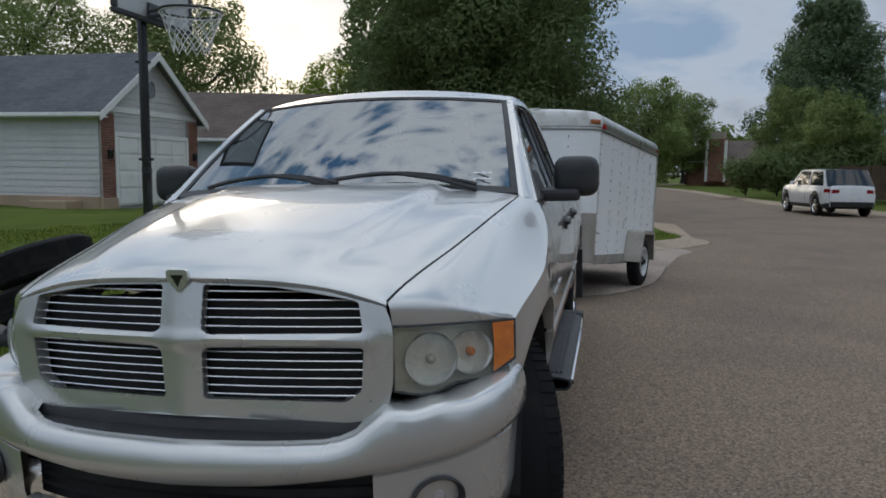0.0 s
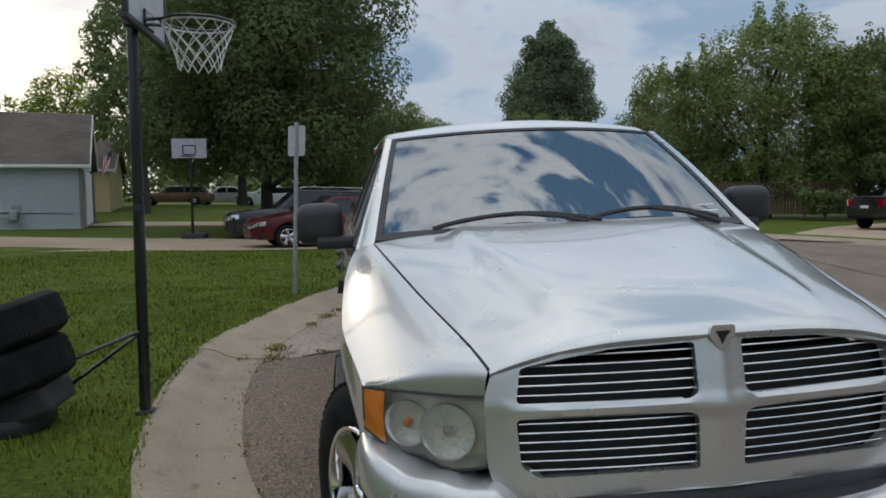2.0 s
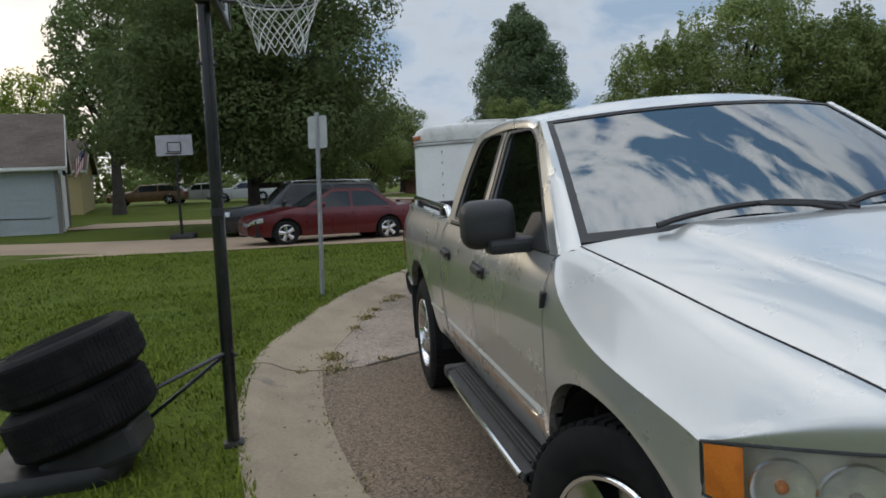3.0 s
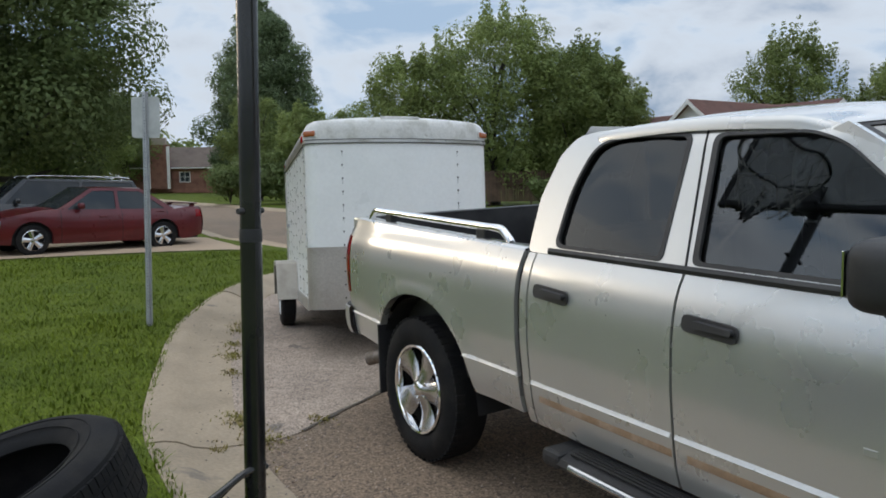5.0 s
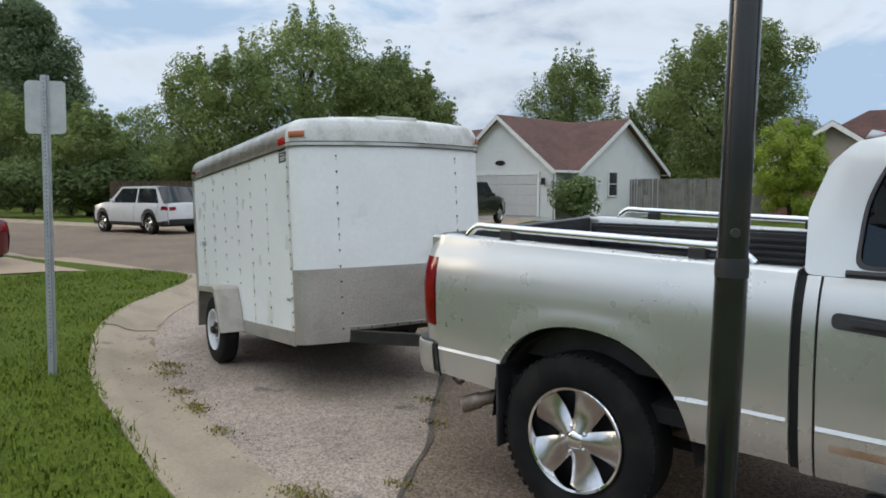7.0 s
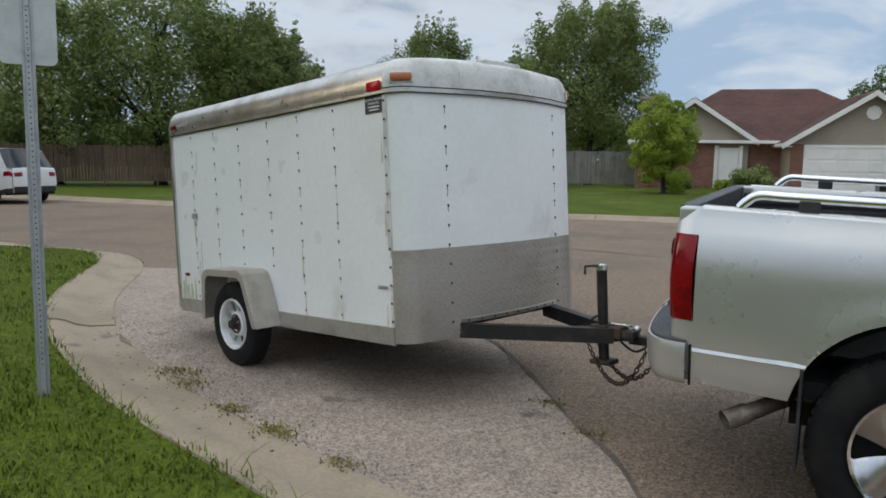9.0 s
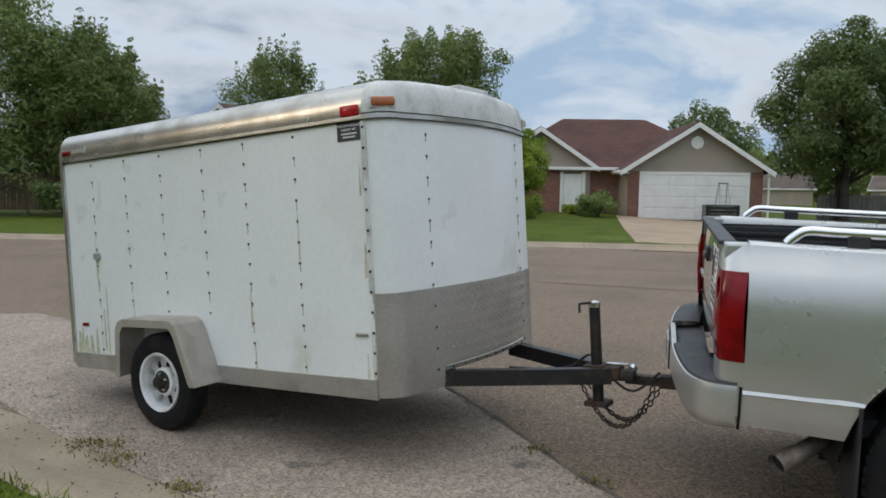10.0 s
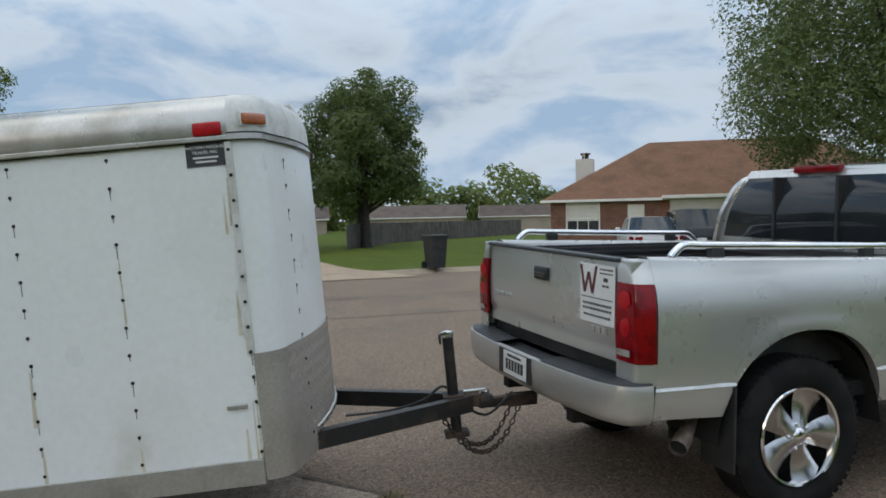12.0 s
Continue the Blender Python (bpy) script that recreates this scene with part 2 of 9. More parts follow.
SHINGLE_GREY = material("grey_shingle", (0.13, 0.135, 0.145), 0.95, 0, (0.105, 0.11, 0.12), 0.8, 0.5, 9, 0.18, island=0.16)
SHINGLE_BROWN = material("brown_shingle", (0.16, 0.125, 0.105), 0.95, 0, (0.13, 0.1, 0.085), 0.8, 0.5, 9, 0.18, island=0.16)
SHINGLE_RED = material("red_brown_shingle", (0.15, 0.075, 0.062), 0.95, 0, (0.12, 0.062, 0.052), 0.8, 0.5, 9, 0.18, island=0.14)
SHINGLE_ORANGE = material("rust_brown_shingle", (0.26, 0.135, 0.08), 0.95, 0, (0.21, 0.11, 0.066), 0.8, 0.5, 9, 0.18, island=0.14)
SIDING_CREAM = material("cream_siding", (0.55, 0.55, 0.54), 0.7, 0, (0.5, 0.5, 0.49), 0.6, 0.5, 12, 0.06)
SIDING_BLUE = material("pale_blue_siding", (0.46, 0.52, 0.54), 0.7, 0, (0.42, 0.475, 0.5), 0.6, 0.5, 12, 0.06)
SIDING_WHITE = material("white_siding", (0.74, 0.75, 0.74), 0.7, 0, (0.68, 0.69, 0.68), 0.6, 0.5, 12, 0.05)
SIDING_TAN = material("tan_siding", (0.34, 0.29, 0.24), 0.7, 0, (0.30, 0.26, 0.215), 0.6, 0.5, 12, 0.06)
SIDING_YELLOW = material("yellow_siding", (0.5, 0.4, 0.2), 0.7, 0, (0.45, 0.36, 0.18), 0.6, 0.5, 12, 0.06)
SIDING_SLATE = material("slate_siding", (0.22, 0.24, 0.26), 0.7, 0, (0.19, 0.21, 0.23), 0.6, 0.5, 12, 0.06)
BRICK = material("brick", (0.27, 0.13, 0.095), 0.9, 0, (0.22, 0.1, 0.075), 1.5, 0.5, 18, 0.3, island=0.3)
MORTAR = material("mortar", (0.36, 0.32, 0.29), 0.95, 0)
WHITE_PAINT = material("white_trim_paint", (0.78, 0.78, 0.76), 0.5, 0, (0.72, 0.72, 0.70), 2, 0.4, 20, 0.04)
WINDOW = material("house_window", (0.03, 0.035, 0.04), 0.06, 0, (0.05, 0.055, 0.06), 2, 0.5, 10, 0.1)
WOOD_GREY = material("weathered_fence_wood", (0.22, 0.20, 0.185), 0.95, 0, (0.17, 0.155, 0.14), 2, 0.5, 20, 0.25, island=0.25)
WOOD_DARK = material("dark_fence_wood", (0.105, 0.095, 0.088), 0.95, 0, (0.078, 0.07, 0.064), 2, 0.5, 20, 0.25, island=0.25)
WOOD_BROWN = material("brown_fence_wood", (0.11, 0.07, 0.048), 0.95, 0, (0.08, 0.052, 0.037), 2, 0.5, 20, 0.25, island=0.25)
GALV = material("galvanised_steel", (0.42, 0.43, 0.44), 0.5, 0.7, (0.36, 0.37, 0.38), 8, 0.5, 60, 0.1)
SIGN_BACK = material("sign_back", (0.50, 0.51, 0.50), 0.45, 0.5, (0.44, 0.45, 0.44), 4, 0.5, 40, 0.06)
CAR_RED = material("red_car_paint", (0.095, 0.005, 0.010), 0.3, 0.15, (0.115, 0.008, 0.013), 3, 0.5, 200, 0.05, coat=0.4)
CAR_BLACK = material("black_car_paint", (0.012, 0.013, 0.016), 0.25, 0.1, (0.016, 0.016, 0.018), 3, 0.5, 200, 0.05, coat=0.8)
CAR_WHITE = material("white_car_paint", (0.72, 0.73, 0.74), 0.3, 0, (0.68, 0.69, 0.7), 3, 0.5, 200, 0.03, coat=0.6)
CAR_BROWN = material("brown_car_paint", (0.22, 0.12, 0.06), 0.35, 0.2, (0.18, 0.1, 0.05), 3, 0.5, 200, 0.05, coat=0.5)
CAR_GLASS = material("car_window", (0.02, 0.024, 0.028), 0.04, 0, (0.03, 0.034, 0.036), 2, 0.5, 10, 0.05, spec=0.45)
FLUTED = material("fluted_reflector", (0.8, 0.8, 0.8), 0.34, 0.55, (0.7, 0.7, 0.7), 20, 0.5, 90, 0.05, 0.006, 55)
FLAG_RED = material("faded_red_cloth", (0.35, 0.03, 0.035), 0.9, 0, (0.3, 0.03, 0.035), 9, 0.5, 200, 0.1)
FLAG_BLUE = material("navy_cloth", (0.03, 0.035, 0.10), 0.9, 0, (0.025, 0.03, 0.08), 9, 0.5, 200, 0.1)
NET = material("white_net_cord", (0.75, 0.75, 0.72), 0.9, 0)
PAPER = material("white_sticker", (0.74, 0.74, 0.73), 0.5, 0, (0.68, 0.68, 0.67), 8, 0.4, 60, 0.05)
INK = material("dark_print", (0.05, 0.05, 0.055), 0.6, 0)
MAROON = material("maroon_print", (0.12, 0.03, 0.035), 0.6, 0)


def leaf_material(name, a, b):
    m = material(name, a, 0.65, 0, b, 0.35, 0.5, 3.0, 0.2, island=0.2, spec=0.25)
    p = m.node_tree.nodes["Principled BSDF"]
    t = m.node_tree
    thin = t.nodes.new("ShaderNodeBsdfTranslucent")             # light passes through the blades
    t.links.new(p.inputs["Base Color"].links[0].from_socket, thin.inputs[0])
    both = t.nodes.new("ShaderNodeMixShader")
    both.inputs[0].default_value = 0.45
    t.links.new(p.outputs[0], both.inputs[1])
    t.links.new(thin.outputs[0], both.inputs[2])
    t.links.new(both.outputs[0], t.nodes["Material Output"].inputs[0])
    return m


LEAF_DEEP = leaf_material("deep_green_leaf", (0.165, 0.22, 0.085), (0.135, 0.185, 0.07))
LEAF_MID = leaf_material("mid_green_leaf", (0.21, 0.265, 0.092), (0.17, 0.22, 0.075))
LEAF_LIGHT = leaf_material("light_green_leaf", (0.29, 0.36, 0.06), (0.22, 0.30, 0.05))
LEAF_BLUE = leaf_material("blue_green_leaf", (0.16, 0.22, 0.11), (0.13, 0.185, 0.092))

# ---- building tools ----
def link_mesh(name, bm, mat, smooth=None):
    bmesh.ops.recalc_face_normals(bm, faces=bm.faces)
    me = bpy.data.meshes.new(name)
    bm.to_mesh(me)
    bm.free()
    mats = mat if isinstance(mat, (list, tuple)) else [mat]
    for m in mats:
        me.materials.append(m)
    if smooth:
        me.shade_smooth()
        me.set_sharp_from_angle(angle=radians(smooth))
    return new(name, me)


def part(name, bm, mat, parent=None, label="", smooth=None):
    """One mesh object under a thing, or under a part, in the thing's own axes."""
    ob = link_mesh(name, bm, mat, smooth)
    if parent is not None:
        ob.parent = parent
    if label:
        ob["label"] = label
    return ob


def thing(name, label, category, m=None, group="", kind=""):
    ob = new(name)
    ob.empty_display_size = 0.1
    if m is not None:
        ob.matrix_world = m
    return tagged(ob, label, category, group, kind)


def shared(name, me, parent, m, label=""):
    ob = new(name, me)
    ob.parent = parent
    ob.matrix_basis = m
    if label:
        ob["label"] = label
    return ob


def mesh_of(name, bm, mat, smooth=None):
    bmesh.ops.recalc_face_normals(bm, faces=bm.faces)
    me = bpy.data.meshes.new(name)
    bm.to_mesh(me)
    bm.free()
    me.materials.append(mat)
    if smooth:
        me.shade_smooth()
        me.set_sharp_from_angle(angle=radians(smooth))
    return me


def box(bm, x0, x1, y0, y1, z0, z1, bevel=0.0, m=None, seg=2):
    b = bmesh.new()
    vs = bmesh.ops.create_cube(b, size=1.0)["verts"]
    for v in vs:
        v.co = Vector((x0 + (v.co.x + 0.5) * (x1 - x0), y0 + (v.co.y + 0.5) * (y1 - y0), z0 + (v.co.z + 0.5) * (z1 - z0)))
    if bevel:
        bmesh.ops.bevel(b, geom=b.edges[:], offset=bevel, segments=seg, affect="EDGES", profile=0.6)
    merge(bm, b, m)
    return bm


def merge(bm, b, m=None):
    if m is not None:
        b.transform(m)
    table = {v: bm.verts.new(v.co) for v in b.verts}
    for f in b.faces:
        g = bm.faces.new([table[v] for v in f.verts])
        g.material_index = f.material_index
    b.free()


def grid(bm, fn, us, vs, close_u=False):
    """A sheet through fn(u, v)."""
    rows = [[bm.verts.new(fn(u, v)) for v in vs] for u in us]
    n = len(rows)
    for i in range(n if close_u else n - 1):
        a, b = rows[i], rows[(i + 1) % n]
        for j in range(len(vs) - 1):
            bm.faces.new((a[j], a[j + 1], b[j + 1], b[j]))
    return rows


def steps(a, b, n):
    return [a + (b - a) * i / n for i in range(n + 1)]


def solid(bm, depth):
    """Gives a sheet its thickness."""
    bmesh.ops.recalc_face_normals(bm, faces=bm.faces)
    bmesh.ops.solidify(bm, geom=bm.faces[:], thickness=depth)
    return bm


def lathe(bm, profile, n=32, axis="x", m=None, full=True):
    """Turns (along, radius) pairs round an axis."""
    b = bmesh.new()
    rings = []
    for k in range(n):
        a = 2 * math.pi * k / n
        ring = []
        for s, r in profile:
            p = (s, r * math.cos(a), r * math.sin(a))
            ring.append(b.verts.new(p if axis == "x" else (p[1], p[0], p[2]) if axis == "y" else (p[1], p[2], p[0])))
        rings.append(ring)
    for k in range(n):
        a, c = rings[k], rings[(k + 1) % n]
        for j in range(len(profile) - 1):
            if profile[j][1] < 1e-6 and profile[j + 1][1] < 1e-6:
                continue
            b.faces.new((a[j], a[j + 1], c[j + 1], c[j]))
    bmesh.ops.remove_doubles(b, verts=b.verts, dist=1e-5)
    merge(bm, b, m)
    return bm


def tube(bm, pts, r, n=10, caps=True, squash=1.0):
    pts = [Vector(p) for p in pts]
    rings = []
    up = Vector((0, 0, 1))
    for i, p in enumerate(pts):
        d = (pts[min(i + 1, len(pts) - 1)] - pts[max(i - 1, 0)]).normalized()
        side = d.cross(up)
        side = side.normalized() if side.length > 0.05 else Vector((1, 0, 0))
        top = side.cross(d).normalized()
        rr = r[i] if isinstance(r, (list, tuple)) else r
        rings.append([bm.verts.new(p + side * rr * math.cos(2 * math.pi * k / n) + top * rr * squash * math.sin(2 * math.pi * k / n)) for k in range(n)])
    for a, b in zip(rings, rings[1:]):
        for k in range(n):
            bm.faces.new((a[k], a[(k + 1) % n], b[(k + 1) % n], b[k]))
    if caps:
        bm.faces.new(rings[0][::-1])
        bm.faces.new(rings[-1])
    return bm


def prism(bm, poly, place, depth):
    """A flat outline of (a, b) pairs, laid by place(a, b, c) and given a depth along c."""
    lo = [bm.verts.new(place(a, b, 0)) for a, b in poly]
    hi = [bm.verts.new(place(a, b, depth)) for a, b in poly]
    bm.faces.new(lo[::-1])
    bm.faces.new(hi)
    n = len(poly)
    for i in range(n):
        bm.faces.new((lo[i], lo[(i + 1) % n], hi[(i + 1) % n], hi[i]))
    return bm


def rounded(poly, r, n=5):
    """Rounds the corners of an outline; r: one radius, or one for each corner."""
    res = []
    for i, p in enumerate(poly):
        p, a, b = Vector(p), Vector(poly[i - 1]), Vector(poly[(i + 1) % len(poly)])
        ri = r[i] if isinstance(r, (list, tuple)) else r
        da, db = (a - p), (b - p)
        ri = min(ri, da.length * 0.45, db.length * 0.45)
        s, e = p + da.normalized() * ri, p + db.normalized() * ri
        for k in range(n + 1):
            t = k / n
            res.append(tuple((1 - t) ** 2 * s + 2 * t * (1 - t) * p + t * t * e))
    return res


def fill(outer, holes=(), inner=()):
    """Triangles of an outline with holes: points and faces."""
    from mathutils.geometry import delaunay_2d_cdt
    pts, edges = [], []
    for loop in (outer, *holes):
        k = len(pts)
        pts += [Vector(p) for p in loop]
        edges += [(k + i, k + (i + 1) % len(loop)) for i in range(len(loop))]
    pts += [Vector(p) for p in inner]
    vs, _, faces, _, _, _ = delaunay_2d_cdt(pts, edges, [], 0, 1e-5)

    def inside(p, loop):
        hit = False
        for (x0, y0), (x1, y1) in zip(loop, [*loop[1:], loop[0]]):
            if (y0 > p[1]) != (y1 > p[1]) and p[0] < (x1 - x0) * (p[1] - y0) / (y1 - y0) + x0:
                hit = not hit
        return hit

    kept = []
    for f in faces:
        c = sum((vs[i] for i in f), Vector((0, 0))) / len(f)
        if inside(c, outer) and not any(inside(c, h) for h in holes):
            kept.append(f)
    return vs, kept


def sheet(bm, outer, place, holes=(), inner=()):
    vs, faces = fill(outer, holes, inner)
    made = {}
    for f in faces:
        for i in f:
            if i not in made:
                made[i] = bm.verts.new(place(vs[i].x, vs[i].y))
        bm.faces.new([made[i] for i in f])
    return bm


def smooth_line(pts, n=8):
    """A smooth line through points (Catmull-Rom)."""
    pts = [Vector(p) for p in pts]
    res = []
    for i in range(len(pts) - 1):
        a, b, c, d = pts[max(i - 1, 0)], pts[i], pts[i + 1], pts[min(i + 2, len(pts) - 1)]
        for k in range(n):
            t = k / n
            res.append(0.5 * (2 * b + (c - a) * t + (2 * a - 5 * b + 4 * c - d) * t * t + (3 * b - a - 3 * c + d) * t ** 3))
    return res + [pts[-1]]


def curve_at(x, xs, ys):
    """A smooth curve through (xs, ys) at x."""
    if x <= xs[0]:
        return ys[0]
    if x >= xs[-1]:
        return ys[-1]
    i = next(k for k in range(len(xs) - 1) if xs[k + 1] >= x)
    h = xs[i + 1] - xs[i]
    t = (x - xs[i]) / h

    def slope(k):
        if k == 0 or k == len(xs) - 1:
            j = min(k, len(xs) - 2)
            return (ys[j + 1] - ys[j]) / (xs[j + 1] - xs[j])
        a, b = (ys[k] - ys[k - 1]) / (xs[k] - xs[k - 1]), (ys[k + 1] - ys[k]) / (xs[k + 1] - xs[k])
        return 0 if a * b <= 0 else 2 * a * b / (a + b)
    return ((2 * t ** 3 - 3 * t * t + 1) * ys[i] + (t ** 3 - 2 * t * t + t) * h * slope(i) + (3 * t * t - 2 * t ** 3) * ys[i + 1] + (t ** 3 - t * t) * h * slope(i + 1))

# ---- ground, road, kerbs, lawns ----
KERB_L = smooth_line([(7.0, -9.5), (5.0, -7.4), (3.0, -5.4), (1.2, -3.5), (-0.1, -1.6), (-0.92, 0.4), (-1.46, 2.15), (-1.62, 2.85), (-1.75, 4.0), (-1.765, 4.9), (-1.68, 5.85),
                      (-1.20, 7.72), (-0.90, 8.72), (-0.50, 9.63), (0.0, 10.65), (0.8, 11.75), (1.65, 12.6), (2.4, 13.3), (3.0, 14.05), (3.38, 14.8), (3.46, 15.6), (3.2, 16.6)], 5)
KERB_L2 = smooth_line([(2.6, 21.2), (2.9, 26.0), (3.1, 34.0), (2.8, 46.0), (1.0, 62.0), (-4.0, 84.0)], 4)
KERB_R = smooth_line([(4.0, 88.0), (7.6, 66.0), (8.6, 48.0), (9.6, 37.0), (11.2, 30.5), (12.0, 23.8), (13.2, 18.8), (14.6, 14.4), (15.8, 9.9), (16.7, 4.5), (17.2, -1.5), (16.2, -9.0), (13.4, -16.0), (11.6, -26.0)], 5)
LEFT_EDGE = KERB_L + KERB_L2


def off_line(line, dist):
    """The line shifted to its left."""
    res = []
    for i, p in enumerate(line):
        d = (line[min(i + 1, len(line) - 1)] - line[max(i - 1, 0)]).normalized()
        res.append(p + Vector((-d.y, d.x)) * dist)
    return res


def gap_to(line, x, y):
    best = 1e9
    for a, b in zip(line, line[1:]):
        ab = b - a
        t = max(0, min(1, (Vector((x, y)) - a).dot(ab) / ab.length_squared))
        best = min(best, (Vector((x, y)) - a - ab * t).length)
    return best


def lawn_z(x, y):
    """Height of the lawn on the near side of the street."""
    d = max(0.0, gap_to(LEFT_EDGE, x, y) - 0.6)
    dip = 0.85 * math.exp(-((y - 19.4) / 3.6) ** 2) * min(1, max(0, (x + 22) / 8))   # low round the near driveway
    return 0.105 + 0.02 * min(d, 14) * (1 - dip) + 0.5 * min(1, d / 5) * min(1, max(0, (y - 36) / 14)) + 0.01 * noise.noise((x * 0.5, y * 0.5, 3))


def far_z(x, y):
    d = max(0.0, gap_to(KERB_R, x, y) - 0.6)
    return 0.105 + (0.032 * math.exp(-((y - 11) / 6.5) ** 2) - 0.006) * min(d, 16)


ground = tagged(part("ground", box(bmesh.new(), -2500, 2500, -2500, 2500, -0.5, -0.05), GRASS), "flat green land out to the horizon", "ground", kind="structure")
bm = bmesh.new()
grid(bm, lambda u, v: (u, v, 0.0), steps(-6, 58, 32), steps(-60, 120, 60))
road = tagged(part("road", bm, ASPHALT), "worn brownish asphalt street with coarse grit and dark seams", "road", kind="structure")


def lawn(name, edge, box_pts, height, label, spacing):
    outer = [tuple(p) for p in edge] + box_pts
    xs, ys = [p[0] for p in outer], [p[1] for p in outer]
    rnd = random.Random(5)
    inner = []
    for s, lim in spacing:
        for i in range(int((max(xs) - min(xs)) / s)):
            for j in range(int((max(ys) - min(ys)) / s)):
                p = (min(xs) + (i + rnd.uniform(0.2, 0.8)) * s, min(ys) + (j + rnd.uniform(0.2, 0.8)) * s)
                d = gap_to(edge, *p)
                if lim[0] < d < lim[1]:
                    inner.append(p)
    bm = sheet(bmesh.new(), outer, lambda x, y: (x, y, height(x, y)), inner=inner)
    return tagged(part(name, bm, GRASS, smooth=60), label, "lawn", kind="structure")


inner_l = off_line(KERB_L, 0.57) + off_line(KERB_L2, 0.57)
lawn("lawn_near", inner_l, [(-40, 84), (-60, 40), (-60, -30), (0, -30)], lawn_z, "green mown lawn along the curved kerb", ((0.8, (0.4, 6)), (4.0, (6, 60))))
lawn("lawn_far", off_line(KERB_R, 0.57), [(60, -60), (110, 10), (90, 90), (20, 120)], far_z, "green lawns across the street", ((3.0, (1, 30)),))


def kerb_run(line, group_label):
    """Rolled concrete kerb with its gutter, cast in lengths with joints between."""
    prof = [(0.0, -0.05), (0.0, 0.006), (0.22, 0.016), (0.33, 0.045), (0.42, 0.092), (0.50, 0.112), (0.60, 0.115), (0.62, 0.05)]
    th = thing("kerb", group_label, "kerb", kind="structure")
    run = [0.0]
    for a, b in zip(line, line[1:]):
        run.append(run[-1] + (b - a).length)

    def at(s):
        i = min(max(next((k for k in range(len(run)) if run[k] > s), len(run) - 1), 1), len(run) - 1)
        t = (s - run[i - 1]) / max(1e-6, run[i] - run[i - 1])
        p = line[i - 1].lerp(line[i], t)
        d0 = (line[min(i, len(line) - 1)] - line[max(i - 2, 0)]).normalized()
        d1 = (line[min(i + 1, len(line) - 1)] - line[max(i - 1, 0)]).normalized()
        d = d0.lerp(d1, t).normalized()
        return p, Vector((-d.y, d.x))

    s, rnd = 0.0, random.Random(11)
    while s < run[-1] - 0.3:
        e = min(run[-1], s + rnd.uniform(2.6, 3.4))
        bm = bmesh.new()
        n = max(3, int((e - s) / 0.3))
        lift = rnd.uniform(-0.006, 0.006)

        def place(u, k):
            p, side = at(s + 0.006 + (e - s - 0.012) * u)
            q = p + side * prof[k][0]
            w = 0.004 * noise.noise((q.x * 2, q.y * 2, 1))
            return (q.x, q.y, prof[k][1] + (lift + w) * (k > 0))
        rows = grid(bm, place, [i / n for i in range(n + 1)], range(len(prof)))
        bm.faces.new(rows[0])
        bm.faces.new(rows[-1][::-1])
        part("kerb_length", bm, CONCRETE, th, smooth=40)
        s = e


kerb_run(KERB_L, "worn pale concrete rolled kerb round the lawn")
kerb_run(KERB_L2, "pale concrete kerb along the street")
kerb_run(KERB_R, "pale concrete kerb along the far lawns")

# older, paler asphalt along the kerb, and the tar seams
bm = bmesh.new()
edge = [tuple(p) for p in KERB_L if p.y > 5.1 and p.y < 13.6]
seam = [(2.9, 13.1), (2.5, 12.0), (2.2, 10.4), (1.9, 8.6), (1.45, 7.58), (0.95, 7.1), (0.4, 6.66), (-0.1, 6.28), (-0.57, 5.87), (-0.99, 5.62), (-1.38, 5.36)]
sheet(bm, edge + seam, lambda x, y: (x, y, 0.004 + 0.0015 * noise.noise((x * 4, y * 4, 0))))
tagged(part("road_patch", bm, ASPHALT_OLD), "paler old asphalt strip beside the kerb", "road", kind="structure")


def seam_line(pts, width, name="road_seam"):
    line = smooth_line(pts, 10)
    bm = bmesh.new()
    l, r = off_line(line, width / 2), off_line(line, -width / 2)
    rows = []
    for i, (a, b) in enumerate(zip(l, r)):
        j = 0.5 + 0.9 * abs(noise.noise((a.x * 3, a.y * 3, 5)))
        m = (a + b) / 2
        rows.append((bm.verts.new((*(m + (a - m) * j), 0.008)), bm.verts.new((*(m + (b - m) * j), 0.008))))
    for p, q in zip(rows, rows[1:]):
        bm.faces.new((p[0], p[1], q[1], q[0]))
    return tagged(part(name, bm, TAR), "dark tar seam in the asphalt", "road seam", kind="structure")


seam_line(seam[2:], 0.05)
seam_line([(7.5, -14), (8.0, -4), (8.1, 4.0), (8.6, 10.0), (9.4, 16.0), (7.0, 24.0)], 0.06)
seam_line([(10.6, -12), (11.0, -2), (11.2, 6.0), (11.0, 12.0), (9.6, 18.0)], 0.05)
seam_line([(5.0, 14.5), (7.0, 13.2), (9.0, 12.6)], 0.05)


def strip(name, left, right, height, mat, label, rise=0.03, n=24):
    """A paved strip between two edges, laid on the slope."""
    bm = bmesh.new()
    l, r = smooth_line(left, 6), smooth_line(right, 6)

    def place(u, v):
        i = u * (len(l) - 1)
        a, b = int(i), min(int(i) + 1, len(l) - 1)
        p = l[a].lerp(l[b], i - a).lerp(r[a].lerp(r[b], i - a), v)
        return (p.x, p.y, height(p.x, p.y) + rise)
    grid(bm, place, [k / n for k in range(n + 1)], [0, 0.25, 0.5, 0.75, 1])
    return tagged(part(name, bm, mat, smooth=60), label, "driveway", kind="structure")


def apron(x, y):
    """The near driveway ramps down into the street."""
    z = lawn_z(x, y)
    t = min(1, max(0, (3.4 - x) / 2.2))
    return z * t * t * (3 - 2 * t) - 0.012


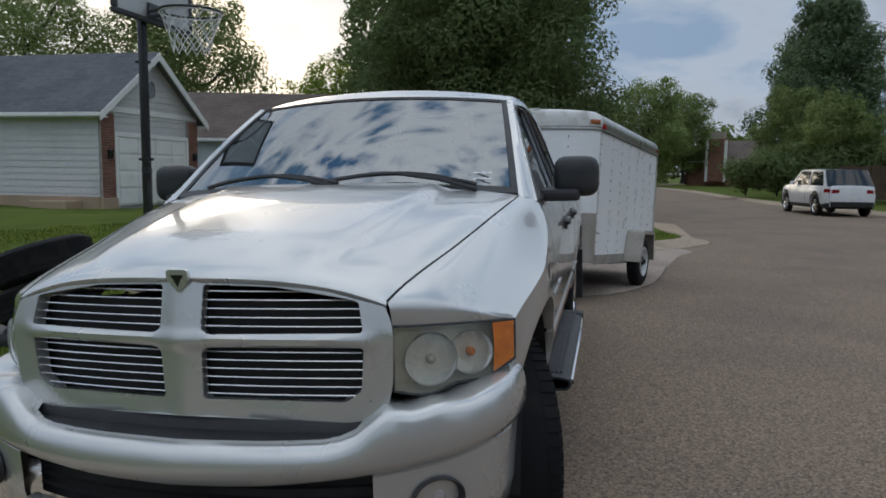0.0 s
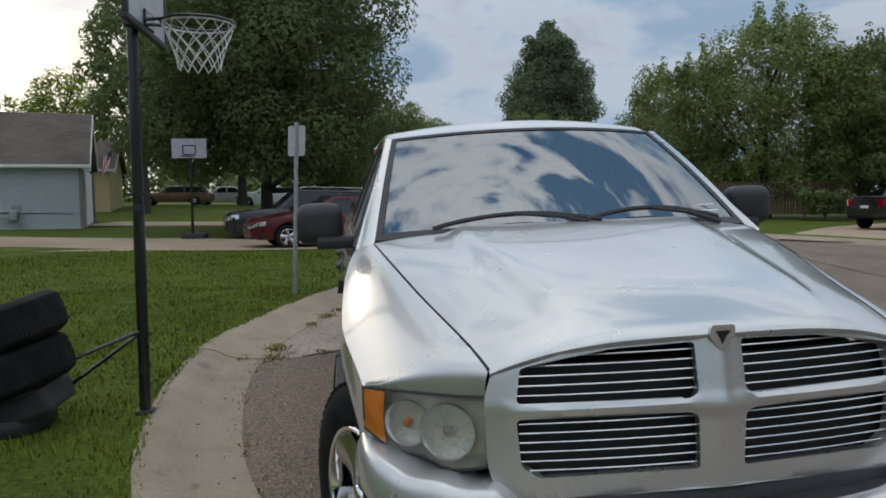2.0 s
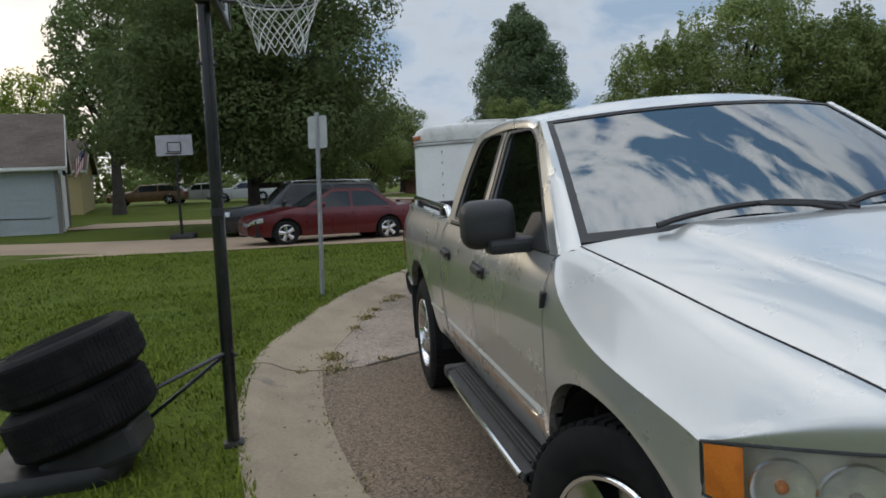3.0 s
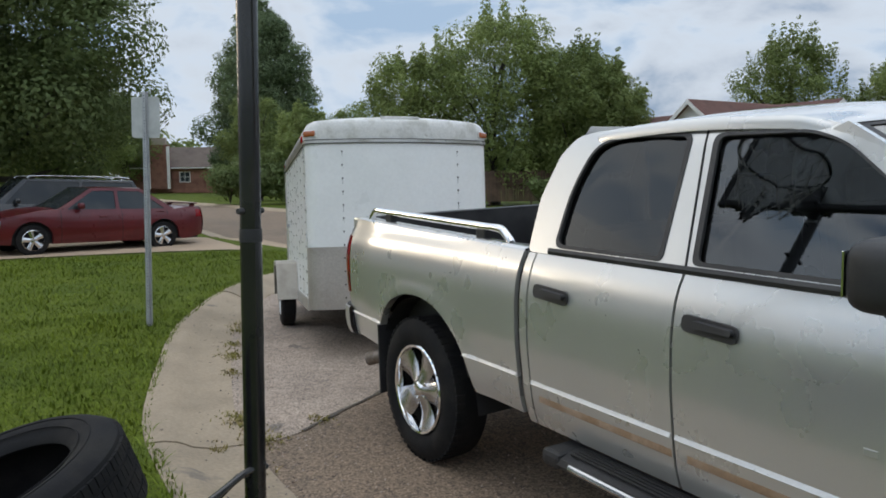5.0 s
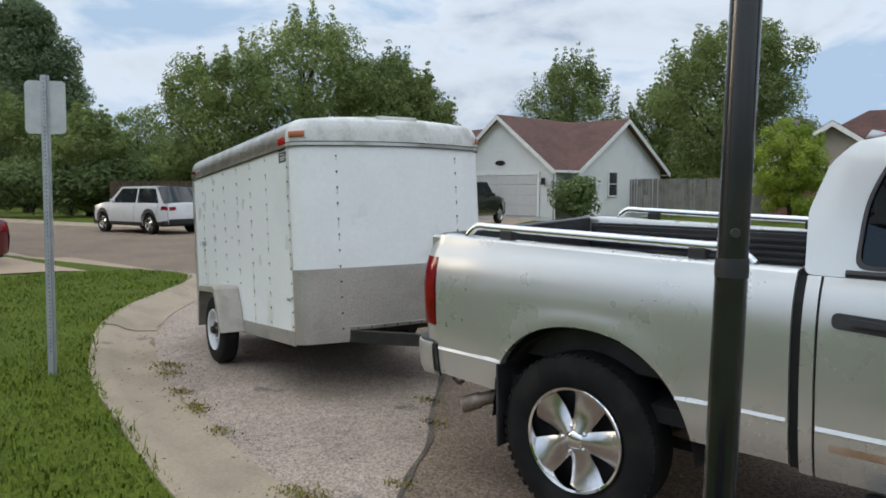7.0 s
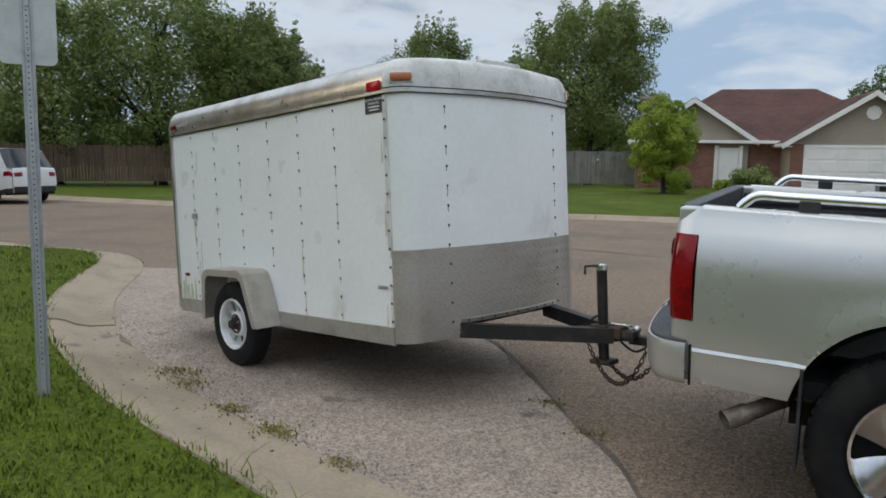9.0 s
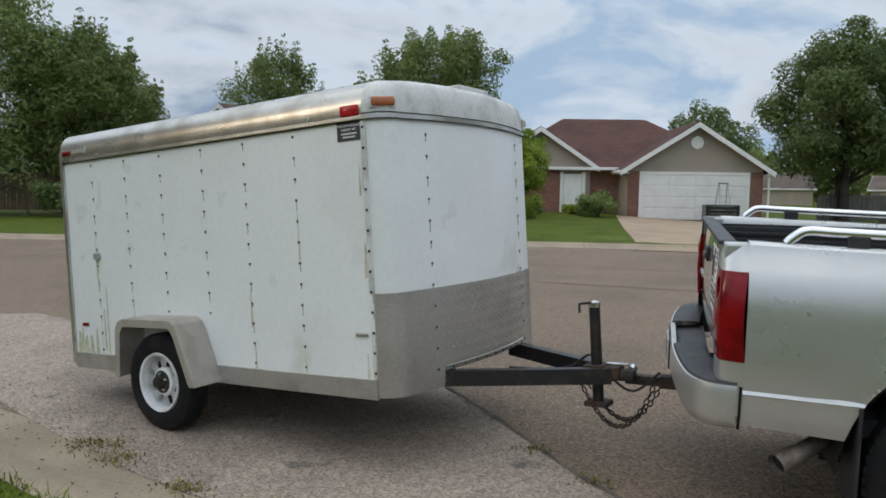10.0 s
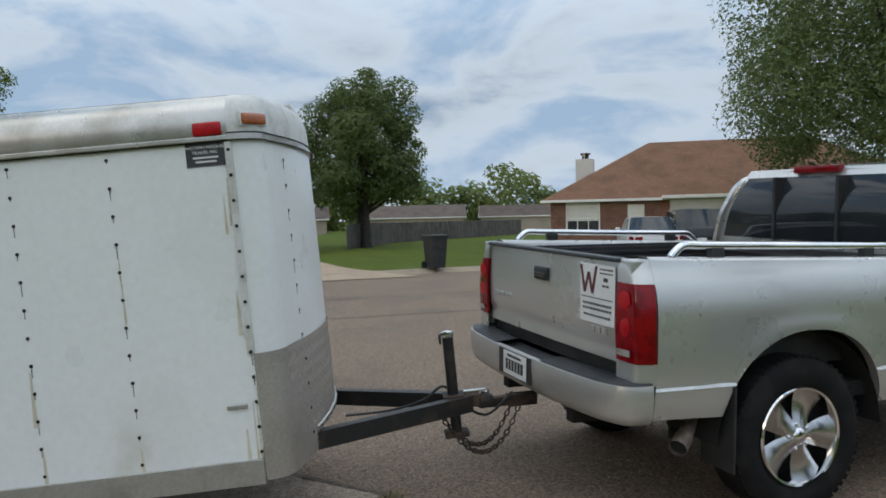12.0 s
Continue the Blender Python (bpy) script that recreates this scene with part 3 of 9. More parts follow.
strip("driveway", [(3.2, 20.9), (0.0, 21.4), (-5.5, 22.2), (-13.6, 23.4)], [(3.2, 16.2), (0.5, 17.2), (-5.0, 17.4), (-13.6, 18.6)], apron, DRIVE, "pale concrete driveway running past the lawn to a garage", 0.035, 48)
strip("driveway", [(3.0, 35.6), (-3, 35.0), (-11.0, 33.6)], [(3.0, 31.5), (-3, 30.5), (-11.4, 29.0)], lambda x, y: lawn_z(x, y) * min(1, max(0, (3.2 - x) / 2.2)), DRIVE, "pale concrete driveway of the blue house")


def apron_far(x, y):
    t = min(1, max(0, (x - 16.1) / 2.0))
    return far_z(x, y) * t * t * (3 - 2 * t) - 0.012


strip("driveway", [(16.0, 6.4), (18.5, 6.6), (24.0, 7.2), (31.6, 7.9)], [(16.0, 0.8), (18.5, 2.2), (24.0, 2.4), (33.0, 2.6)], apron_far, DRIVE, "tan concrete driveway up to the brick house")
strip("driveway", [(12.4, 19.6), (15.0, 22.0), (19.0, 25.6), (26.6, 30.0)], [(15.6, 15.4), (18.0, 18.4), (22.0, 21.6), (28.2, 24.4)],
      lambda x, y: far_z(x, y) * min(1, max(0, gap_to(KERB_R, x, y) / 2.0)), DRIVE, "pale concrete driveway up to the white house")

# ---- cargo trailer ----
TRAILER = pose(0.70, 8.57, 0, 0, 0, -16) @ pose(0, 0, 0.0, -4.5)
trailer = thing("cargo_trailer", "white single-axle enclosed cargo trailer with rounded nose, hitched to the pickup", "trailer", TRAILER)
W, BOT, TRIM, BACK, SEAM = 0.87, 0.345, 1.875, 1.25, -1.64     # half width, floor edge, top trim line, rear, start of the nose


def nose_plan(n=14):
    """Half outline of the body from the rear corner round the nose, as (x, y)."""
    pts = [(W, BACK), (W, SEAM)]
    for k in range(1, n + 1):
        a = k / n * math.pi / 2
        pts.append((W - 0.14 * (1 - math.cos(a)), SEAM - 0.14 * math.sin(a)))
    pts += [(0.6, SEAM - 0.172), (0.505, SEAM - 0.194), (0.495, SEAM - 0.196), (0.4, SEAM - 0.213), (0.2, SEAM - 0.237), (0.0, SEAM - 0.246)]
    return pts


half = nose_plan()
body_plan = half + [(-x, y) for x, y in half[-2::-1]]


def trailer_wall(z0, z1, grow, a, b):
    """The skin between two heights, from plan point a to b."""
    bm = bmesh.new()
    ps = body_plan[a:b]
    grid(bm, lambda u, v: (ps[u][0] * (1 + grow / W), ps[u][1] - (grow if ps[u][1] < SEAM else 0), v), range(len(ps)), steps(z0, z1, 4))
    return solid(bm, 0.02)


last = len(body_plan)
part("right_side_panel", trailer_wall(BOT, TRIM, 0, last - 2, last), TRAILER_WHITE, trailer, "white sheet side with rows of screws and green algae stains")
part("left_side_panel", trailer_wall(BOT, TRIM, 0, 0, 2), TRAILER_WHITE, trailer)
part("nose_panel", trailer_wall(BOT + 0.14, TRIM, 0, 1, last - 1), TRAILER_WHITE, trailer, "white curved nose panel", smooth=50)
bm = box(bmesh.new(), -W + 0.02, W - 0.02, BACK - 0.02, BACK + 0.01, BOT, TRIM + 0.05)
part("rear_door", bm, TRAILER_WHITE, trailer)
bm = box(bmesh.new(), -W + 0.02, W - 0.02, SEAM, BACK - 0.03, BOT + 0.0, BOT + 0.05)
part("floor", bm, RUST, trailer)

# roof: rounded side trims, crowned top, domed nose cap
ROOF_PROF = [(0.0, 0.0), (0.008, 0.055), (-0.004, 0.115), (-0.035, 0.165), (-0.08, 0.190)]
for s, name in ((1, "left_roof_trim"), (-1, "right_roof_trim")):
    bm = bmesh.new()
    grid(bm, lambda u, v: (s * (W + 0.008 + ROOF_PROF[v][0]), u, TRIM + ROOF_PROF[v][1]), steps(SEAM, BACK + 0.015, 6), range(5))
    rim = part(name, solid(bm, 0.015), ALU_TRIM, trailer, "curved aluminium roof edge, streaked and dull", smooth=50)
    bm = box(bmesh.new(), s * W - 0.012 + s * 0.008, s * W + 0.012 + s * 0.008, SEAM, BACK + 0.01, TRIM - 0.018, TRIM + 0.004, 0.004)
    part("drip_rail", bm, ALU_TRIM, trailer)
    part("sealant", tube(bmesh.new(), [(s * (W + 0.012), y, TRIM - 0.021 + 0.0012 * math.sin(y * 19)) for y in steps(SEAM, BACK, 30)], 0.0042, 6), SCREW, trailer, "dark grimy line of sealant")
bm = bmesh.new()
grid(bm, lambda u, v: (v, u, TRIM + 0.190 + 0.055 * (1 - (v / (W - 0.07)) ** 2)), steps(SEAM, BACK + 0.01, 8), steps(-W + 0.07, W - 0.07, 14))
part("roof_sheet", bm, TRAILER_ROOF, trailer, smooth=50)
bm = bmesh.new()
crown = lambda k: 0.190 + 0.055 * (1 - (k / 0.92) ** 2)
cap_prof = [(1.012, 0.0), (1.017, 0.055), (1.004, 0.115), (0.968, 0.165), (0.915, 0.191)] + [(k, crown(k)) for k in (0.8, 0.65, 0.45, 0.25, 0.01)]
ps = body_plan[1:last - 1]
grid(bm, lambda u, v: (ps[u][0] * cap_prof[v][0], SEAM + (ps[u][1] - SEAM) * cap_prof[v][0], TRIM + cap_prof[v][1]), range(len(ps)), range(len(cap_prof)))
part("nose_cap", bm, TRAILER_ROOF, trailer, "domed white nose cap with scuffed paint", smooth=50)
bm = bmesh.new()
grid(bm, lambda u, v: (ps[u][0] * (1 + 0.018 / W), SEAM + (ps[u][1] - SEAM) * 1.045, TRIM + v), range(len(ps)), (-0.018, 0.008))
part("nose_drip_rail", solid(bm, 0.012), ALU_TRIM, trailer, smooth=50)
for dz in (-0.02, 0.012):
    part("sealant", tube(bmesh.new(), [(x * (1 + 0.017 / W), SEAM + (y - SEAM) * 1.06 - 0.001, TRIM + dz) for x, y in ps], 0.0036, 6), SCREW, trailer)
bm = box(bmesh.new(), -0.18, 0.18, SEAM - 0.205, SEAM - 0.10, TRIM + 0.15, TRIM + 0.228, 0.01, pose(0, 0, 0, 0, 0, 0))
part("cap_vent", bm, TRAILER_ROOF, trailer, "peeling vent plate on the nose cap")
for x in (-0.33, 0.27):
    part("cap_patch", box(bmesh.new(), x - 0.1, x + 0.1, SEAM - 0.212, SEAM - 0.15, TRIM + 0.06, TRIM + 0.115, 0.004), TRAILER_ROOF, trailer)

# tread-plate stone guard with raised lozenges, and the bottom rails
bm = bmesh.new()
gp = body_plan[1:last - 1]
skirt_z = lambda x: BOT - 0.015 + (0.095 if abs(x) < 0.5 else 0.0)        # cut higher between the tongue beams
grid(bm, lambda u, v: (gp[u][0] * (1 + 0.006 / W), gp[u][1] - 0.006, skirt_z(gp[u][0]) * (1 - v) + (BOT + 0.56) * v), range(len(gp)), steps(0, 1, 6))
guard = part("stone_guard", bm, TREAD, trailer, "diamond tread-plate stone guard round the nose", smooth=40)
bm = bmesh.new()
run = [Vector(p) for p in gp]
length, marks = 0.0, []
for a, b in zip(run, run[1:]):
    seg = (b - a).length
    k = max(1, round(seg / 0.034))
    for i in range(k):
        p = a.lerp(b, (i + 0.5) / k)
        d = (b - a).normalized()
        marks.append((p, d))
for i, (p, d) in enumerate(marks):
    nrm = Vector((d.y, -d.x))
    nrm = nrm if nrm.y < 0 or abs(nrm.x) > 0.5 and nrm.x * p.x > 0 else -nrm
    for j in range(16):
        z = BOT + 0.015 + j * 0.034 + (0.017 if i % 2 else 0)
        if z < skirt_z(p.x) + 0.012:
            continue
        lean = 0.010 if (i + j) % 2 else -0.010
        base = Vector((*p, 0)) * 1.0
        t = Vector((*d, 0))
        n3 = Vector((*nrm, 0))
        c = base + n3 * 0.0066 + Vector((0, 0, z))
        q = [c - t * 0.011 - Vector((0, 0, lean)), c + Vector((0, 0, 0.004)), c + t * 0.011 + Vector((0, 0, lean)), c - Vector((0, 0, 0.004))]
        top = bm.verts.new(c + n3 * 0.002)
        vs = [bm.verts.new(x) for x in q]
        for k in range(4):
            bm.faces.new((vs[k], vs[(k + 1) % 4], top))
ob = part("tread_pattern", bm, TREAD, guard)
tagged(ob, kind="stuff")
lip = [(x, y) for x, y in gp if abs(x) < 0.5]
bm = bmesh.new()
grid(bm, lambda u, k: (lip[u][0], lip[u][1] - (0.007, 0.016, 0.016, 0.007)[k], BOT + (0.104, 0.100, 0.076, 0.072)[k]), range(len(lip)), range(4))
edge_rail = part("guard_rail", solid(bm, 0.004), ALU_TRIM, guard, "pale aluminium angle along the guard's lower edge")
for k in range(9):
    x = -0.44 + 0.11 * k
    part("rail_screw", lathe(bmesh.new(), [(-0.005, 0.0), (-0.004, 0.006), (0.0, 0.007)], 6, "y", pose(x, SEAM - 0.016 - curve_at(abs(x), (0, 0.2, 0.4, 0.5), (0.246, 0.237, 0.213, 0.195)), BOT + 0.088)), SCREW, edge_rail)
for s, name in ((1, "left_bottom_rail"), (-1, "right_bottom_rail")):
    part(name, box(bmesh.new(), s * W - 0.012, s * W + 0.012 + s * 0.004, SEAM, BACK, BOT - 0.03, BOT + 0.085, 0.004), ALU, trailer, "dull aluminium bottom rail with algae")
    part("corner_strip", box(bmesh.new(), s * (W + 0.004) - 0.006, s * (W + 0.004) + 0.006, SEAM - 0.012, SEAM + 0.02, BOT + 0.56, TRIM, 0.002), TRAILER_ROOF, trailer, "scuffed joint strip of the nose")
    part("rear_post", box(bmesh.new(), s * W - 0.016, s * W + 0.014, BACK - 0.01, BACK + 0.03, BOT, TRIM + 0.06, 0.004), ALU_TRIM, trailer)

# screws, in rows
bm = bmesh.new()
lathe(bm, [(0.0, 0.0085), (0.004, 0.0072), (0.006, 0.0)], 7, "x")
screw = mesh_of("screw", bm, SCREW)
flip = pose(0, 0, 0, 0, 0, 180)
for s in (-1, 1):
    for c in range(7):
        y = (0.90, 0.51, 0.12, -0.30, -0.69, -1.11, SEAM + 0.004)[c]
        lo = BOT + (0.12 if c not in (2, 3) else 0.42)
        n = int((TRIM - 0.06 - lo) / (0.105 if c == 6 else 0.122))
        bm = bmesh.new()
        for k in range(n + 1):
            b = bmesh.new()
            b.from_mesh(screw)
            merge(bm, b, pose(s * (W + (0.011 if c == 6 else 0.001)), y, lo + k * (TRIM - 0.06 - lo) / n) @ (flip if s < 0 else Matrix()))
        for k in range(n):
            box(bm, s * W - 0.0012, s * W + 0.0012, y - 0.0012, y + 0.0012, lo + (k + 1) * (TRIM - 0.06 - lo) / n - 0.016 - 0.045 * ((k * 7 + c * 3) % 5) / 4, lo + (k + 1) * (TRIM - 0.06 - lo) / n)
        tagged(part("screw_row", bm, SCREW, trailer, "row of small dark screws"), kind="stuff")
for x in (-0.55, 0.55):
    bm = bmesh.new()
    for k in range(12):
        z = BOT + 0.09 + k * 0.122
        y = SEAM - (0.190 if z < BOT + 0.56 else 0.184)
        lathe(bm, [(0.0, 0.0085), (0.004, 0.0072), (0.006, 0.0)], 7, "y", pose(x, y, z, 0, 0, 180))
        if z > BOT + 0.56:
            box(bm, x - 0.0012, x + 0.0012, y - 0.0012, y + 0.002, z - 0.02 - 0.045 * ((k * 7) % 5) / 4, z)
    tagged(part("screw_row", bm, SCREW, trailer, "row of small dark screws"), kind="stuff")


def side_lamp(x, y, z, sx, sy, sz, mat, name, label):
    bm = box(bmesh.new(), x - sx, x + sx, y - sy, y + sy, z - sz, z + sz, min(sx, sy, sz) * 0.7)
    return part(name, bm, mat, trailer, label, smooth=60)


for s in (-1, 1):
    side_lamp(s * (W + 0.012), SEAM + 0.085, TRIM + 0.035, 0.016, 0.062, 0.03, BRIGHT_RED, "side_marker", "bright red oval marker lamp")
    side_lamp(s * (W + 0.012), BACK - 0.07, TRIM + 0.05, 0.012, 0.05, 0.018, RED_LENS, "rear_marker", "red marker lamp")
    bm = box(bmesh.new(), -0.065, 0.065, -0.016, 0.016, -0.026, 0.026, 0.014)
    lamp = part("nose_marker", bm, AMBER_OLD, trailer, "amber marker lamp on the nose cap", smooth=60)
    lamp.matrix_basis = pose(s * (W - 0.038), SEAM - 0.108, TRIM + 0.07, 0, 0, s * 42)
    bm = box(bmesh.new(), -0.075, 0.075, -0.012, 0.004, -0.034, 0.034, 0.008)
    bez = part("marker_base", bm, TRAILER_ROOF, trailer)
    bez.matrix_basis = pose(s * (W - 0.044), SEAM - 0.102, TRIM + 0.07, 0, 0, s * 42)
    side_lamp(s * (W + 0.006), BACK - 0.15, BOT + 0.30, 0.006, 0.035, 0.013, RED_LENS, "reflector", "small red reflector")
    side_lamp(s * (W + 0.006), SEAM + 0.09, BOT + 0.33, 0.005, 0.045, 0.011, ALU, "reflector", "faded grey reflector")
# dealer plate with print
plate = part("dealer_plate", box(bmesh.new(), -W - 0.004, -W + 0.001, SEAM + 0.02, SEAM + 0.19, TRIM - 0.125, TRIM - 0.02, 0.0015), INK, trailer, "small black dealer plate with white print")


def words(text, size, m, parent, mat, name="lettering"):
    cu = bpy.data.curves.new(name, "FONT")
    cu.body, cu.size, cu.align_x, cu.align_y, cu.extrude = text, size, "CENTER", "CENTER", 0.0006
    ob = new(name, cu)
    me = bpy.data.meshes.new_from_object(ob.evaluated_get(bpy.context.evaluated_depsgraph_get()))
    bpy.data.objects.remove(ob)
    bpy.data.curves.remove(cu)
    me.materials.append(mat)
    res = new(name, me)
    res.parent, res.matrix_basis = parent, m
    return res


face_l = Matrix(((0, 0, -1, 0), (-1, 0, 0, 0), (0, 1, 0, 0), (0, 0, 0, 1)))      # text on a side that looks to -x
words("WESTERN MISSOURI", 0.0185, Matrix.Translation((-W - 0.005, SEAM + 0.105, TRIM - 0.042)) @ face_l, plate, PAPER)
words("TRAILER, INC.", 0.0185, Matrix.Translation((-W - 0.005, SEAM + 0.105, TRIM - 0.064)) @ face_l, plate, PAPER)
for dz, w in ((0.086, 0.11), (0.104, 0.09)):
    part("print_bar", box(bmesh.new(), -W - 0.0055, -W - 0.0042, SEAM + 0.105 - w / 2, SEAM + 0.105 + w / 2, TRIM - dz - 0.004, TRIM - dz + 0.004), PAPER, plate)
badge = part("maker_badge", box(bmesh.new(), -W - 0.017, -W - 0.012, BACK - 0.31, BACK - 0.13, TRIM + 0.035, TRIM + 0.085, 0.002), ALU_TRIM, trailer, "pale maker's badge without readable print")
for k in range(6):
    part("badge_mark", box(bmesh.new(), -W - 0.020, -W - 0.016, BACK - 0.30 + k * 0.028, BACK - 0.283 + k * 0.028, TRIM + 0.045, TRIM + 0.07 + 0.008 * (k % 2), 0.002), SIGN_BACK, badge)
# door latch with hanging cord
latch = part("side_latch", box(bmesh.new(), -W - 0.03, -W, 0.86, 0.91, TRIM - 0.745, TRIM - 0.70, 0.006), GALV, trailer, "small steel latch with a hanging green cord")
part("cord", tube(bmesh.new(), [(-W - 0.02, 0.885, TRIM - 0.73), (-W - 0.016, 0.89, TRIM - 0.85), (-W - 0.012, 0.885, TRIM - 0.985)], 0.004, 6), ALGAE, latch)
# algae runs under the latch
for y, z0, z1, w in ((0.86, 0.03, 0.34, 0.014), (0.82, 0.0, 0.5, 0.009), (BACK - 0.06, 0.0, 0.16, 0.035), (BACK - 0.10, 0.0, 0.2, 0.02)):
    bm = bmesh.new()
    sheet(bm, rounded([(y - w, BOT + 0.085 + z0), (y + w, BOT + 0.085 + z0), (y + w * 0.4, BOT + 0.085 + z1), (y - w * 0.5, BOT + 0.085 + z1)], 0.01), lambda a, b: (-W - 0.0025, a, b))
    part("algae_stain", bm, ALGAE, trailer, "pale green algae run")

# wheels, axle, mudguards
def trailer_wheel(s):
    c = pose(s * (W + 0.105), 0.03, 0.325)
    th = part("wheel", lathe(bmesh.new(), [(-0.06, 0.18), (-0.08, 0.205), (-0.085, 0.26), (-0.072, 0.305), (-0.05, 0.322), (0.05, 0.322), (0.072, 0.305), (0.085, 0.26), (0.08, 0.205), (0.06, 0.18)], 40, "x", c), RUBBER, trailer, "black tyre on a white steel spoke wheel", smooth=35)
    prof = [(0.065, 0.198), (0.085, 0.192), (0.08, 0.178), (0.03, 0.168), (-0.05, 0.165), (-0.06, 0.16)]
    part("rim", lathe(bmesh.new(), [(s * a, r) for a, r in prof], 40, "x", c), WHITE_RIM, th, smooth=35)
    b = bmesh.new()
    # pressed disc with eight windows
    lathe(b, [(s * 0.052, 0.075), (s * 0.045, 0.092), (s * 0.02, 0.098)], 40, "x", c)
    disc = part("disc", b, WHITE_RIM, th, smooth=35)
    for k in range(8):
        a = k * math.pi / 4
        for (r0, r1, w0, w1) in ((0.075, 0.17, 0.016, 0.046),):
            q = bmesh.new()
            vs = [q.verts.new((s * 0.03, -w0, r0)), q.verts.new((s * 0.03, w0, r0)), q.verts.new((s * 0.036, w1, r1)), q.verts.new((s * 0.036, -w1, r1))]
            q.faces.new(vs)
            bmesh.ops.solidify(q, geom=q.faces[:], thickness=0.012)
            bmesh.ops.transform(q, matrix=c @ Matrix.Rotation(a, 4, "X"), verts=q.verts)
            part("spoke", q, WHITE_RIM, disc)
    part("hub_back", lathe(bmesh.new(), [(s * -0.02, 0.0), (s * -0.02, 0.165)], 32, "x", c), DARK, th)
    part("hub", lathe(bmesh.new(), [(s * 0.03, 0.078), (s * 0.055, 0.075), (s * 0.058, 0.035), (s * 0.10, 0.033), (s * 0.105, 0.0)], 24, "x", c), RUST, th, smooth=40)
    for k in range(5):
        part("wheel_nut", lathe(bmesh.new(), [(0.0, 0.011), (s * 0.022, 0.011), (s * 0.026, 0.0)], 6, "x", c @ Matrix.Rotation(k * 1.2566, 4, "X") @ pose(s * 0.053, 0, 0.055)), DULL_CHROME, th)
    # mudguard: sloped sheet with a skirt
    out = [(-0.375, 0.33), (-0.245, 0.66), (-0.215, 0.715), (-0.165, 0.742), (0.32, 0.738), (0.375, 0.715), (0.40, 0.66), (0.425, 0.34)]
    inn = [(-0.325, 0.33), (-0.20, 0.645), (-0.165, 0.692), (0.315, 0.688), (0.352, 0.645), (0.378, 0.34)]
    b = bmesh.new()
    grid(b, lambda u, v: (s * v, out[u][0], out[u][1]), range(len(out)), (W + 0.004, W + 0.225))
    solid(b, 0.006)
    prism(b, rounded(out + inn[::-1], 0.02, 2), lambda y, z, c: (s * (W + 0.222 + c), y, z), 0.008)
    part("mudguard", b, FENDER_GREY, trailer, "dull grey sheet-metal mudguard", smooth=30)


for s in (-1, 1):
    trailer_wheel(s)
part("axle", tube(bmesh.new(), [(-W - 0.03, 0.03, 0.325), (W + 0.03, 0.03, 0.325)], 0.03, 12), RUST, trailer)
for s in (-1, 1):
    part("spring", box(bmesh.new(), s * 0.7 - 0.03, s * 0.7 + 0.03, -0.42, 0.42, 0.28, 0.32, 0.01), RUST, trailer)
    # tongue beams
    b = bmesh.new()
    a, e = Vector((s * 0.50, SEAM - 0.12, BOT + 0.026)), Vector((s * 0.03, -2.66, BOT + 0.006))
    d = (e - a).normalized()
    n = Vector((-d.y, d.x, 0)) * 0.032
    vs = [[b.verts.new(p + n * i + Vector((0, 0, j))) for i, j in ((-1, -0.045), (1, -0.045), (1, 0.045), (-1, 0.045))] for p in (a, e)]
    for k in range(4):
        b.faces.new((vs[0][k], vs[0][(k + 1) % 4], vs[1][(k + 1) % 4], vs[1][k]))
    b.faces.new(vs[0][::-1])
    b.faces.new(vs[1])
    part("tongue_beam", b, BEAM, trailer, "black steel tongue beam")
TZ = BOT + 0.004
b = box(bmesh.new(), -0.05, 0.05, -2.72, -2.52, TZ - 0.02, TZ + 0.055, 0.012)
box(b, -0.04, 0.04, -2.80, -2.67, TZ - 0.03, TZ + 0.04, 0.03)
part("coupler", b, RUST, trailer, "rusty ball coupler")
part("coupler_latch", box(bmesh.new(), -0.012, 0.012, -2.76, -2.63, TZ + 0.055, TZ + 0.072, 0.004), DULL_CHROME, trailer)
JY = -2.57
jack = part("jack_post", tube(bmesh.new(), [(0, JY, TZ - 0.16), (0, JY, TZ + 0.40)], 0.032, 14), BEAM, trailer, "black tongue jack with crank")
part("jack_foot", box(bmesh.new(), -0.055, 0.055, JY - 0.07, JY + 0.07, TZ - 0.185, TZ - 0.155, 0.006), RUST, jack)
part("jack_cap", lathe(bmesh.new(), [(0, 0.0), (0, 0.036), (0.03, 0.036), (0.04, 0.0)], 16, "z", pose(0, JY, TZ + 0.39)), DULL_CHROME, jack)
part("jack_crank", tube(bmesh.new(), [(0, JY, TZ + 0.415), (-0.05, JY + 0.02, TZ + 0.42), (-0.10, JY + 0.05, TZ + 0.42), (-0.105, JY + 0.05, TZ + 0.37)], 0.008, 8), RUST, jack)
part("jack_plate", box(bmesh.new(), -0.07, 0.07, JY - 0.06, JY + 0.06, TZ + 0.045, TZ + 0.06, 0.004), RUST, jack)
